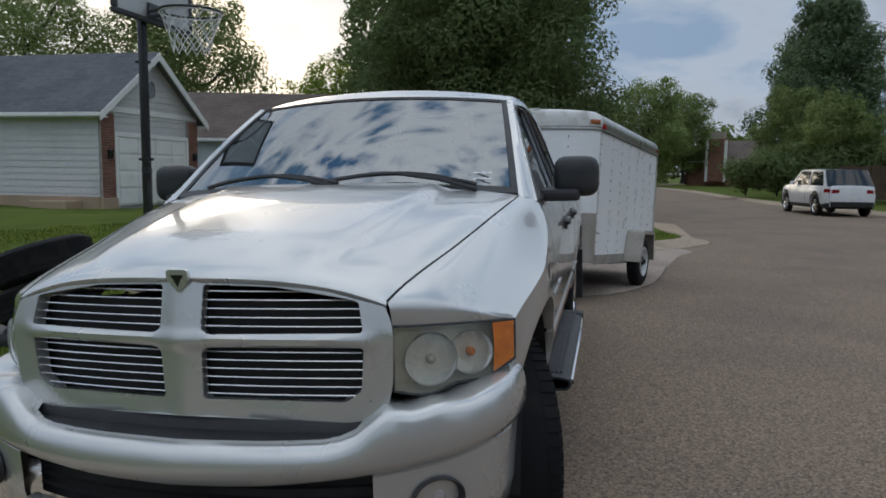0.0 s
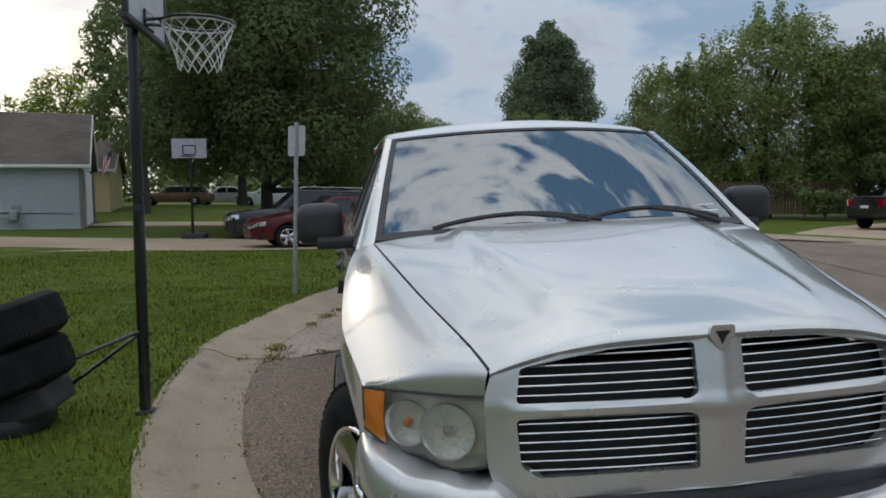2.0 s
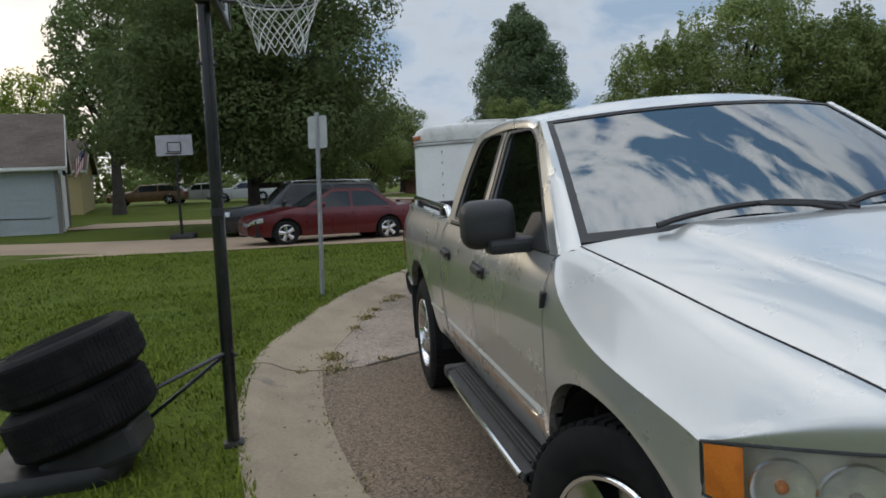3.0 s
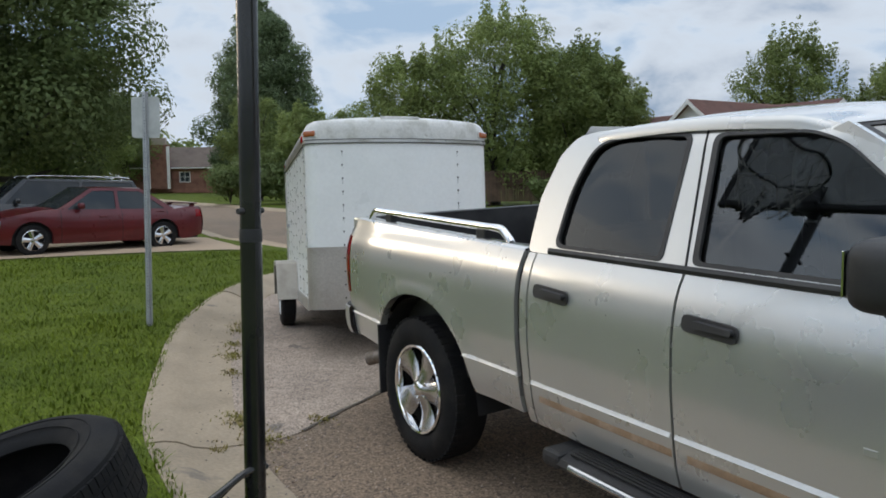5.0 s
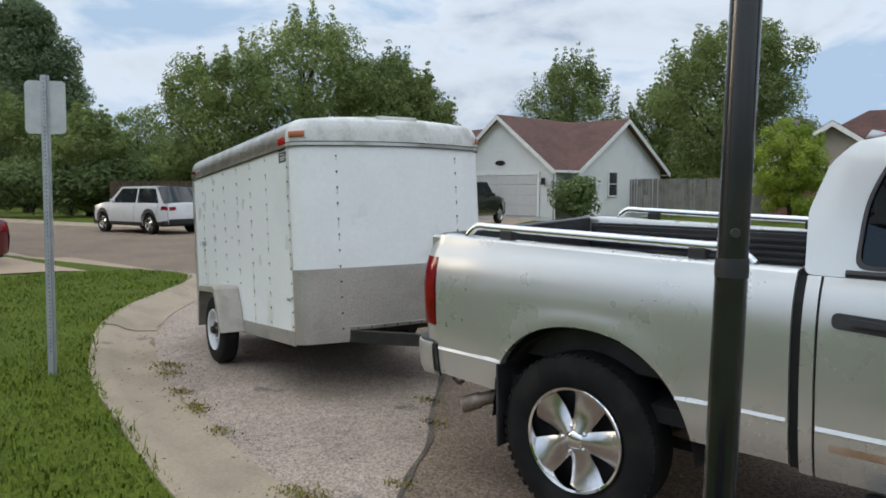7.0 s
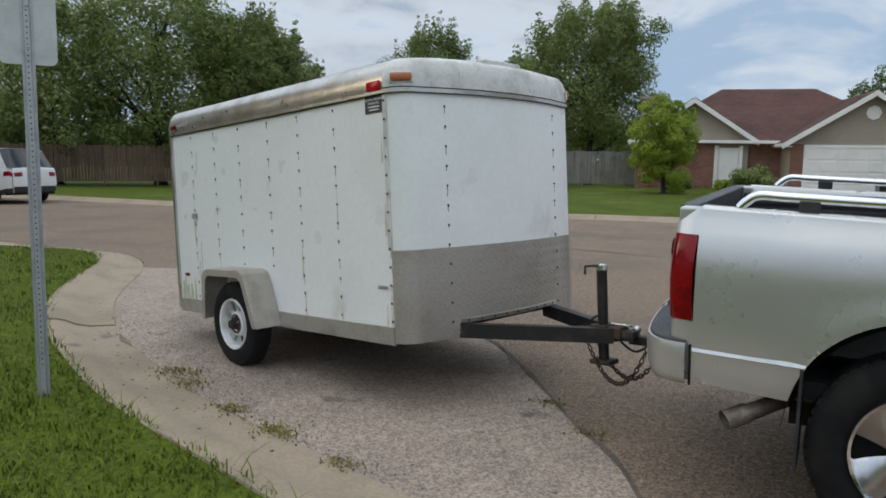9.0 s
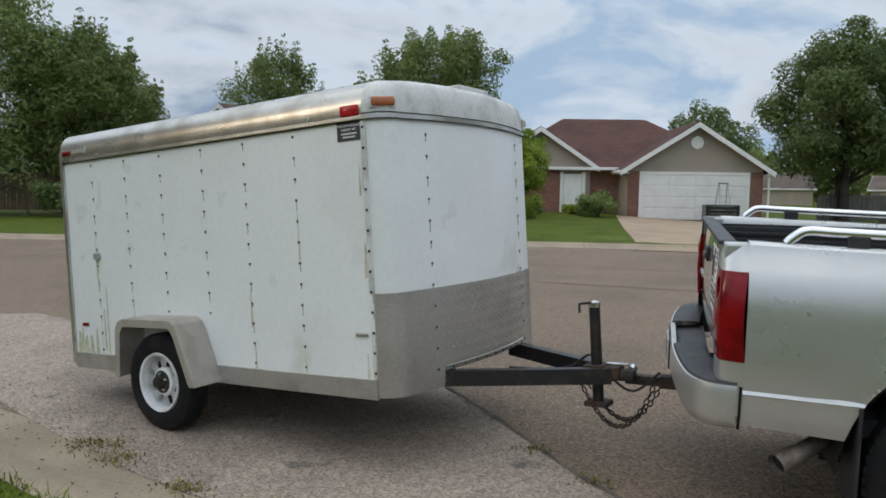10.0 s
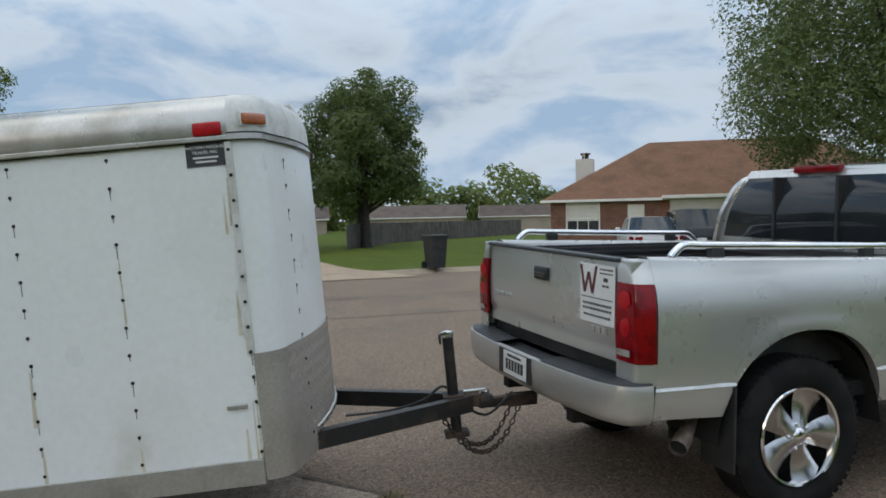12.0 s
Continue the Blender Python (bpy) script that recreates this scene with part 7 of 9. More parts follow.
for x in (-0.42, 0.42):
    b = box(bmesh.new(), x - 0.27, x + 0.27, 2.15, 2.68, 0.85, 1.02, 0.06)
    box(b, x - 0.26, x + 0.26, 2.58, 2.74, 0.95, 1.50, 0.06, Matrix.Translation((0, 2.66, 1.0)) @ pose(0, 0, 0, -10) @ Matrix.Translation((0, -2.66, -1.0)))
    box(b, x - 0.13, x + 0.13, 2.68, 2.76, 1.52, 1.68, 0.04)
    part("seat", b, SEAT, truck, "grey cloth seat")
b = box(bmesh.new(), -0.72, 0.72, 3.2, 3.40, 0.9, 1.45, 0.06)
part("rear_bench", b, SEAT, truck, "grey cloth seat")
part("steering_wheel", tube(bmesh.new(), [(0.42 + 0.19 * math.cos(a), 2.02 + 0.07 * math.sin(a), 1.28 + 0.17 * math.sin(a)) for a in steps(0, 2 * math.pi, 24)], 0.016, 8, False), BLACK_PLASTIC, truck)

# bed: floor, front wall, tailgate
liner = part("bed_floor", box(bmesh.new(), -0.81, 0.81, 3.56, 5.49, 0.77, 0.80), BLACK_PLASTIC, truck, "black ribbed bed liner")
for k in range(17):
    part("floor_rib", box(bmesh.new(), -0.76 + k * 0.095 - 0.02, -0.76 + k * 0.095 + 0.02, 3.58, 5.48, 0.80, 0.815, 0.004), BLACK_PLASTIC, liner)
bulkhead = part("bed_front_wall", box(bmesh.new(), -0.90, 0.90, 3.555, 3.585, 0.70, 1.345, 0.008), BLACK_PLASTIC, truck)
for k in range(12):
    part("wall_rib", box(bmesh.new(), -0.78, 0.78, 3.58, 3.595, 0.86 + k * 0.038, 0.878 + k * 0.038, 0.004), BLACK_PLASTIC, bulkhead)
bm = bmesh.new()
grid(bm, lambda x, z: (x, 5.545 + 0.012 * math.sin(math.pi * (z - 0.86) / 0.52) - 0.012 * (x / 0.79) ** 2 - 0.012 * math.exp(-((z - 0.93) / 0.03) ** 2), z), steps(-0.785, 0.785, 20), steps(0.862, 1.372, 20))
gate = part("tailgate", solid(bm, 0.04), SILVER, truck, "silver tailgate with sticker and black handle", smooth=50)
part("tailgate_cap", box(bmesh.new(), -0.79, 0.79, 5.485, 5.562, 1.368, 1.390, 0.009), BLACK_PLASTIC, gate)
part("gate_liner", box(bmesh.new(), -0.78, 0.78, 5.485, 5.50, 0.80, 1.37), BLACK_PLASTIC, gate)
hb = part("gate_handle", box(bmesh.new(), -0.085, 0.085, 5.552, 5.572, 1.205, 1.282, 0.016, None, 3), BLACK_PLASTIC, gate, "black tailgate handle", smooth=50)
part("handle_lever", box(bmesh.new(), -0.065, 0.065, 5.57, 5.580, 1.222, 1.252, 0.006), BLACK_PAINT, hb)
sy = 5.561
stick = part("sticker", box(bmesh.new(), -0.775, -0.445, sy - 0.004, sy, 1.035, 1.345, 0.0015), PAPER, gate, "white business sticker with dark print")
zig = [(-0.455, 1.335), (-0.492, 1.19), (-0.530, 1.30), (-0.568, 1.19), (-0.605, 1.335)]
for a, b in zip(zig, zig[1:]):                           # bold zigzag device
    part("sticker_stroke", prism(bmesh.new(), [(a[0] + 0.011, a[1]), (a[0] - 0.011, a[1]), (b[0] - 0.011, b[1]), (b[0] + 0.011, b[1])], lambda x, z, c: (x, sy + c, z), 0.002), MAROON, stick)
for z, x0, x1, h in ((1.318, -0.76, -0.635, 0.009), (1.298, -0.76, -0.635, 0.008), (1.26, -0.715, -0.67, 0.02), (1.232, -0.725, -0.66, 0.012), (1.165, -0.76, -0.46, 0.006), (1.128, -0.75, -0.47, 0.014), (1.102, -0.75, -0.47, 0.014), (1.068, -0.74, -0.48, 0.012)):
    n = max(1, int((x1 - x0) / 0.024))
    for k in range(n):
        a = x0 + (x1 - x0) * k / n
        part("sticker_bar", box(bmesh.new(), a + 0.004, a + (x1 - x0) / n - 0.004, sy - 0.001, sy + 0.002, z, z + h), INK, stick)
for k in range(3):
    part("gate_mark", box(bmesh.new(), -0.69 + k * 0.055, -0.65 + k * 0.055, 5.545, 5.556, 0.985, 1.02, 0.004), SILVER, gate)
for k in range(5):
    part("gate_mark", box(bmesh.new(), 0.42 + k * 0.055, 0.46 + k * 0.055, 5.548, 5.559, 1.045, 1.07, 0.004), SILVER, gate)

for s in (-1, 1):
    # tail lamp wrapped round the corner, in three lenses
    def tail_at(u, z):
        if u < 0.62:
            q = u / 0.62
            return (s * (0.795 + (half_width(5.45, z) - 0.818) * q), 5.560 - 0.012 * q ** 3, z)
        q = (u - 0.62) / 0.38
        return (s * (half_width(5.45, z) - 0.023 + 0.026 * math.sin(q * math.pi / 2)), 5.548 - 0.10 * q, z)
    tl = None
    for z0, z1, m, nm in ((0.888, 1.275, RED_LENS, "tail_lamp"),):
        bm = bmesh.new()
        grid(bm, lambda u, v: Vector(tail_at(u, z0 + (z1 - z0) * v)) + Vector((0, 0.01 * math.sin(math.pi * v), -0.004 * u * v if nm == "tail_lamp" else 0)), steps(0, 1, 14), steps(0, 1, 10))
        ob = part(nm, solid(bm, 0.02), m, tl or truck, "red tail lamp wrapped round the corner" if tl is None else "", smooth=45)
        tl = tl or ob
    # brighter discs on the lens: the lamp's inner glow put into colour
    for z in (1.19, 1.06):
        ob = part("lamp_cell", lathe(bmesh.new(), [(0.004, 0.0), (0.003, 0.03), (0.0, 0.05)], 20, "y", pose(s * 0.865, 5.567, z)), BRIGHT_RED, tl, smooth=50)
    bm = bmesh.new()
    grid(bm, lambda u, z: Vector(tail_at(u, z)) + Vector((s * 0.004 * (u > 0.6), 0.013 * (u <= 0.6) + 0.004, 0)), steps(0.10, 0.5, 8), steps(0.918, 0.95, 2))
    part("reverse_lens", bm, CLEAR_LENS, tl, "clear reversing lens", smooth=60)
    part("lamp_backing", box(bmesh.new(), s * 0.86 - 0.06, s * 0.86 + 0.06, 5.44, 5.53, 0.90, 1.19, 0.01), DARK, tl)
    # corner panels above and below the lamp
    bm = bmesh.new()
    grid(bm, lambda u, z: Vector(tail_at(u, z)) - Vector((s * 0.004, 0.004, 0)), steps(0, 1, 12), steps(0.60, 0.884, 4))
    part("rear_corner", bm, SILVER, truck, smooth=50)
    bm = bmesh.new()
    grid(bm, lambda u, z: Vector(tail_at(u, z)) - Vector((s * 0.004, 0.004 + 0.02 * max(0, (z - 1.34) / 0.05), 0)), steps(0, 1, 12), (1.268, 1.30, 1.33, 1.35, 1.375, 1.39))
    part("bed_corner", bm, SILVER, truck, smooth=50)
    part("bed_post", box(bmesh.new(), s * 0.845 - 0.045, s * 0.845 + 0.045, 5.42, 5.545, 1.27, 1.388, 0.012), SILVER, truck)

# rear bumper
RPLAN = smooth_line([(0, 5.735), (0.35, 5.732), (0.70, 5.70), (0.88, 5.655), (0.965, 5.58), (0.985, 5.47)], 6)
rplan = [Vector((-p.x, p.y)) for p in RPLAN[:0:-1]] + RPLAN


def rear_rows(prof, keep=lambda p: True):
    bm = bmesh.new()
    rows = []
    for i, p in enumerate(rplan):
        if not keep(p):
            continue
        d = (rplan[min(i + 1, len(rplan) - 1)] - rplan[max(i - 1, 0)]).normalized()
        n = Vector((-d.y, d.x))
        rows.append([bm.verts.new((p.x + n.x * o, p.y + n.y * o, z)) for o, z in prof(p.x)])
    for a, b in zip(rows, rows[1:]):
        for k in range(len(a) - 1):
            bm.faces.new((a[k], a[k + 1], b[k + 1], b[k]))
    return bm


rb = part("rear_bumper", rear_rows(lambda x: [(-0.03, 0.785), (-0.005, 0.78), (0.0, 0.76), (0.0, 0.71), (-0.008, 0.635), (-0.025, 0.59), (-0.08, 0.57)]), BUMPER_METAL, truck, "silver rear step bumper", smooth=50)
for s in (-1, 1):
    part("step_pad", rear_rows(lambda x: [(-0.17, 0.795), (-0.15, 0.80), (-0.02, 0.792), (-0.012, 0.782)], lambda p: s * p.x > 0.28), BLACK_PLASTIC, rb, "black ribbed step pad", smooth=40)
part("step_pad", rear_rows(lambda x: [(-0.19, 0.765), (-0.10, 0.76), (-0.02, 0.75), (-0.006, 0.735)], lambda p: abs(p.x) < 0.36), BLACK_PLASTIC, rb, smooth=40)
rec = part("plate_recess", box(bmesh.new(), -0.21, 0.21, 5.735, 5.742, 0.625, 0.778, 0.003), BLACK_PLASTIC, rb)
rp = part("number_plate", box(bmesh.new(), -0.17, 0.13, 5.744, 5.75, 0.635, 0.775, 0.003), PAPER, rec, "white number plate without readable print")
rp.matrix_basis = pose(0, 0, 0, 0, 0, 0)
for k in range(6):
    part("plate_bar", box(bmesh.new(), -0.135 + k * 0.04, -0.108 + k * 0.04, 5.75, 5.753, 0.665, 0.73, 0.002), INK, rp)
part("plate_bar", box(bmesh.new(), -0.11, 0.07, 5.75, 5.753, 0.745, 0.76, 0.002), INK, rp)
b = box(bmesh.new(), -0.035, 0.035, 5.60, 5.78, 0.46, 0.53, 0.006)
part("hitch_receiver", b, RUST, truck)
b = box(bmesh.new(), -0.028, 0.028, 5.74, 5.97, 0.468, 0.522, 0.006)
part("ball_mount", b, RUST, truck, "rusty ball mount")
part("hitch_ball", lathe(bmesh.new(), [(-0.05, 0.0), (-0.05, 0.025), (-0.02, 0.02), (0.0, 0.022), (0.015, 0.027), (0.03, 0.02), (0.038, 0.0)], 16, "z", pose(0, 5.93, 0.545)), DULL_CHROME, truck, smooth=60)

for s in (-1, 1):
    part("bumper_gap", tube(bmesh.new(), [(s * (half_width(5.45, z) + 0.001), 5.452, z) for z in steps(0.58, 0.775, 6)], 0.006, 6), DARK, truck)
# underbody, exhaust
part("frame_rail", box(bmesh.new(), -0.45, -0.37, 0.3, 5.6, 0.46, 0.58, 0.01), DARK, truck)
part("frame_rail", box(bmesh.new(), 0.37, 0.45, 0.3, 5.6, 0.46, 0.58, 0.01), DARK, truck)
part("underbody", box(bmesh.new(), -0.88, 0.88, 0.35, 5.45, 0.58, 0.66), DARK, truck)
for y in WHEEL_Y:
    part("axle", tube(bmesh.new(), [(-0.8, y, WHEEL_Z), (0.8, y, WHEEL_Z)], 0.05, 10), RUST, truck)
ex = part("exhaust_pipe", tube(bmesh.new(), smooth_line([(-0.55, 3.9, 0.42), (-0.64, 4.95, 0.53), (-0.76, 5.07, 0.52), (-0.86, 5.18, 0.482), (-0.915, 5.26, 0.455)], 6), 0.038, 14, False), TAIL_PIPE, truck, "tarnished exhaust tail pipe", smooth=60)
part("exhaust_tip", tube(bmesh.new(), [(-0.878, 5.205, 0.473), (-0.938, 5.29, 0.44)], 0.046, 18, False), TAIL_PIPE, ex, smooth=60)
part("exhaust_bore", lathe(bmesh.new(), [(0, 0.0), (0, 0.044)], 16, "y", pose(-0.924, 5.27, 0.448, -18, 0, 35)), DARK, ex)


def truck_wheel(s, y, steer=0):
    c = pose(s * 0.845, y, WHEEL_Z, 0, 0, steer)
    R, w = TYRE_R, 0.13
    prof = [(-w * 0.8, 0.262), (-w, 0.30), (-w * 1.02, 0.35), (-w * 0.9, 0.40), (-w * 0.75, R - 0.004), (-w * 0.35, R), (w * 0.35, R), (w * 0.75, R - 0.004), (w * 0.9, 0.40), (w * 1.02, 0.35), (w, 0.30), (w * 0.8, 0.262)]
    th = part("wheel", lathe(bmesh.new(), prof, 56, "x", c), RUBBER, truck, "black tyre on a polished five-spoke wheel", smooth=35)
    b = bmesh.new()
    for k in range(56):                                  # shoulder blocks
        a = 2 * math.pi * k / 56
        box(b, s * w * 0.62 - 0.028, s * w * 0.62 + 0.028, -0.014, 0.014, R - 0.012, R + 0.0015, 0, c @ Matrix.Rotation(a, 4, "X"))
    tagged(part("tread_block", b, RUBBER, th), kind="stuff")
    part("rim", lathe(bmesh.new(), [(s * q, r) for q, r in ((0.118, 0.268), (0.126, 0.262), (0.122, 0.250), (0.10, 0.243), (0.02, 0.232), (-0.08, 0.235))], 56, "x", c), CHROME, th, smooth=40)
    part("rim_back", lathe(bmesh.new(), [(s * -0.01, 0.0), (s * -0.01, 0.235)], 40, "x", c), DARK, th)
    for k in range(5):
        a = 2 * math.pi * k / 5 + 0.35
        b = bmesh.new()

        def spoke(u, v):
            r = 0.045 + 0.205 * u
            wid = 0.042 + 0.060 * u
            crown = 0.02 * (1 - v * v)
            depth = 0.095 - 0.028 * math.sin(math.pi * u * 0.9) + crown
            return (s * (depth + 0.012 * u), wid * v, r)
        grid(b, spoke, steps(0, 1, 8), (-1.0, -0.8, -0.4, 0, 0.4, 0.8, 1.0))
        solid(b, 0.03)
        b.transform(c @ Matrix.Rotation(a, 4, "X"))
        part("spoke", b, POLISHED, th, smooth=50)
        part("wheel_nut", lathe(bmesh.new(), [(0.0, 0.012), (s * 0.02, 0.012), (s * 0.025, 0.0)], 6, "x", c @ Matrix.Rotation(a + 0.63, 4, "X") @ pose(s * 0.085, 0, 0.066)), CHROME, th)
    part("hub_cap", lathe(bmesh.new(), [(s * 0.09, 0.052), (s * 0.112, 0.046), (s * 0.122, 0.03), (s * 0.124, 0.0)], 28, "x", c), CHROME, th, smooth=50)
    part("hub_plate", lathe(bmesh.new(), [(s * 0.05, 0.11), (s * 0.085, 0.10), (s * 0.09, 0.0)], 28, "x", c), DULL_CHROME, th, smooth=50)


for s in (-1, 1):
    for y in WHEEL_Y:
        truck_wheel(s, y, 22 if y < 2 else 0)
# the body leans towards the kerb and sits low at the nose
LEAN = pose(0, 0, -0.013) @ Matrix.Translation((0, 0, 1.1)) @ pose(0, 0, 0, 0.5, -1.8, 0) @ Matrix.Translation((0, 0, -1.1))
for ob in truck.children:
    if not ob.name.startswith(("wheel.", "axle")) and ob.name != "wheel":
        ob.matrix_basis = LEAN @ ob.matrix_basis

# ---- basketball hoop, tyres, sign, small things beside the kerb ----
hoop = thing("basketball_hoop", "black portable basketball hoop with white net beside the kerb", "basketball hoop")
foot, top = Vector((-2.309, 3.335, 0.10)), Vector((-2.285, 3.28, 3.05))
axis = (top - foot).normalized()


def on_pole(z):
    return foot.lerp(top, (z - foot.z) / (top.z - foot.z))


lower = part("lower_pole", tube(bmesh.new(), [on_pole(0.08), on_pole(1.50)], 0.0375, 16), BLACK_PAINT, hoop, "scuffed black steel pole", smooth=50)
part("upper_pole", tube(bmesh.new(), [on_pole(1.44), on_pole(2.74)], 0.0355, 16), BLACK_PAINT, hoop, smooth=50)
part("pole_collar", tube(bmesh.new(), [on_pole(1.455), on_pole(1.475), on_pole(1.50)], [0.0385, 0.039, 0.0375], 16), BLACK_PLASTIC, hoop, "scuffed joint of the pole", smooth=50)
for z in (0.64, 1.56, 2.3):
    c = on_pole(z)
    part("bolt", lathe(bmesh.new(), [(-0.055, 0.0), (-0.055, 0.010), (-0.04, 0.012), (0.04, 0.012), (0.055, 0.010), (0.055, 0.0)], 8, "x", pose(c.x, c.y, c.z, 0, 0, 25)), BLACK_PLASTIC, hoop)
part("pole_cap", box(bmesh.new(), foot.x - 0.06, foot.x + 0.06, foot.y - 0.06, foot.y + 0.06, 0.06, 0.135, 0.02), BLACK_PLASTIC, hoop)
# backboard, looking over the kerb to the street
board = part("backboard", box(bmesh.new(), -2.222, -2.202, 2.86, 3.82, 2.60, 3.28, 0.006), SIGN_BACK, hoop, "grey backboard with black frame")
for y0, y1, z0, z1 in ((2.84, 3.84, 2.58, 2.62), (2.84, 3.84, 3.26, 3.30), (2.84, 2.88, 2.62, 3.26), (3.80, 3.84, 2.62, 3.26)):
    part("board_frame", box(bmesh.new(), -2.23, -2.192, y0, y1, z0, z1, 0.008), BLACK_PLASTIC, board)
part("board_bracket", box(bmesh.new(), -2.33, -2.222, 3.22, 3.46, 2.62, 2.90, 0.01), BLACK_PAINT, hoop)
RIM = Vector((-1.88, 3.30, 2.66))
rim = part("rim", tube(bmesh.new(), [RIM + Vector((0.23 * math.cos(a), 0.23 * math.sin(a), 0)) for a in steps(0, 2 * math.pi, 32)], 0.009, 8, False), BLACK_PAINT, hoop, "black steel rim", smooth=60)
for y in (-0.07, 0.07):
    part("rim_arm", tube(bmesh.new(), [(-2.19, RIM.y + y, RIM.z), (-2.08, RIM.y + y * 1.6, RIM.z)], 0.011, 8), BLACK_PAINT, rim)
part("rim_plate", box(bmesh.new(), -2.202, -2.185, 3.23, 3.45, 2.62, 2.73, 0.006), BLACK_PAINT, rim)
net = part("net", lathe(bmesh.new(), [(RIM.z - 0.01, 0.232), (RIM.z - 0.02, 0.23)], 12, "z", pose(RIM.x, RIM.y, 0)), NET, hoop, "white cord basketball net")
rows_n = [(0.0, 0.228), (0.06, 0.205), (0.12, 0.182), (0.18, 0.160), (0.24, 0.143), (0.30, 0.132)]
for k in range(12):
    for turn in (-1, 1):
        pts = []
        for j, (dz, r) in enumerate(rows_n):
            a = 2 * math.pi * (k + turn * 0.5 * j) / 12
            pts.append(RIM + Vector((r * math.cos(a), r * math.sin(a), -dz)))
        part("net_cord", tube(bmesh.new(), smooth_line(pts, 3), 0.0036, 5), NET, net)
# struts and the low base under the tyres
for dy, z0, e in ((-0.03, 0.66, (-2.97, 3.06, 0.42)), (0.03, 0.63, (-2.93, 3.28, 0.20))):
    a = on_pole(z0)
    part("strut", tube(bmesh.new(), [a + Vector((0.03, dy * 0.5, 0.01)), a + Vector((-0.05, dy, -0.01)), e], 0.0125, 8), BLACK_PAINT, hoop, "thin black steel strut")
TILT = pose(-3.0, 3.09, 0.345, 0, -20, 0)
b = bmesh.new()
outl = rounded([(-0.36, -0.34), (0.22, -0.32), (0.34, -0.16), (0.34, 0.16), (0.22, 0.32), (-0.36, 0.34)], 0.14, 5)
rings = []
for gx, z in ((0.96, -0.10), (1.0, -0.08), (1.0, -0.03), (0.95, 0.01), (0.7, 0.015)):
    rings.append([b.verts.new(pose(-3.16, 3.13, 0.215, 0, 0, 8) @ Vector((x * gx, y * gx, z))) for x, y in outl])
for p, q in zip(rings, rings[1:]):
    for k in range(len(outl)):
        b.faces.new((p[k], p[(k + 1) % len(outl)], q[(k + 1) % len(outl)], q[k]))
b.faces.new(rings[0][::-1])
b.faces.new(rings[-1])
base = part("base_tank", b, BLACK_PLASTIC, hoop, "low black plastic base tank", smooth=45)
part("ballast_block", box(bmesh.new(), -0.24, 0.24, -0.22, 0.22, -0.17, -0.004, 0.03, TILT), BLACK_PLASTIC, base)


def loose_tyre(m, label, seed):
    R, w, ri = 0.375, 0.127, 0.232
    th = thing("tyre", label, "tyre", m, "stacked tyres")
    prof = [(-w * 0.72, ri), (-w * 0.86, ri + 0.012), (-w * 1.02, ri + 0.05), (-w * 1.05, ri + 0.085), (-w * 0.93, R - 0.03), (-w * 0.80, R - 0.010), (-w * 0.5, R - 0.002), (0, R),
            (w * 0.5, R - 0.002), (w * 0.80, R - 0.010), (w * 0.93, R - 0.03), (w * 1.05, ri + 0.085), (w * 1.02, ri + 0.05), (w * 0.86, ri + 0.012), (w * 0.72, ri),
            (w * 0.62, ri + 0.015), (w * 0.86, ri + 0.075), (w * 0.75, R - 0.03), (0, R - 0.018), (-w * 0.75, R - 0.03), (-w * 0.86, ri + 0.075), (-w * 0.62, ri + 0.015), (-w * 0.72, ri)]
    part("carcass", lathe(bmesh.new(), prof, 72, "z"), RUBBER, th, smooth=35)
    b = bmesh.new()
    rnd = random.Random(seed)
    for k in range(96):                                   # worn tread blocks with grooves between
        a = 2 * math.pi * (k + rnd.uniform(-0.06, 0.06)) / 96
        for z0, z1, h in ((-0.09, -0.057, 0.004), (-0.046, -0.008, 0.006), (0.008, 0.046, 0.006), (0.057, 0.09, 0.004)):
            box(b, R - 0.012, R + h * 0.55, -0.0105, 0.0105, z0, z1, 0, Matrix.Rotation(a + (0.012 if z0 > 0 else 0), 4, "Z"))
    tagged(part("tread_block", b, RUBBER, th), kind="stuff")
    for z in (w * 1.045, -w * 1.045):
        for r in (ri + 0.035, ri + 0.07):
            part("sidewall_rib", tube(bmesh.new(), [(r * math.cos(a), r * math.sin(a), z * (1.0 if r > ri + 0.05 else 0.955)) for a in steps(0, 2 * math.pi, 64)], 0.0025, 5, False), RUBBER, th)
    return th


loose_tyre(TILT @ pose(0.0, 0.0, 0.135), "worn black tyre lying tilted on the hoop base", 1)
loose_tyre(TILT @ pose(0.055, 0.01, 0.405, 1.0, 0.6, 20), "worn black tyre stacked on another tyre", 2)
# pale rag by the base
b = bmesh.new()
grid(b, lambda u, v: (-2.98 + u + 0.02 * math.sin(v * 30), 3.14 + v, 0.285 + 0.025 * math.sin(u * 26 + 1) * math.cos(v * 22) - 0.1 * abs(u - 0.08)), steps(0, 0.17, 8), steps(0, 0.12, 6))
tagged(part("rag", solid(b, 0.006), SIDING_BLUE, None, smooth=60), "crumpled pale blue rag on the hoop base", "rag")

# traffic sign seen from behind, on a perforated channel post
sign = thing("street_sign", "small grey traffic sign seen from behind on a perforated post", "sign", pose(-1.687, 9.104, lawn_z(-1.687, 9.104) - 0.015, 0, 0, -35.5) @ pose(0, 0, 0, -3))
b = bmesh.new()
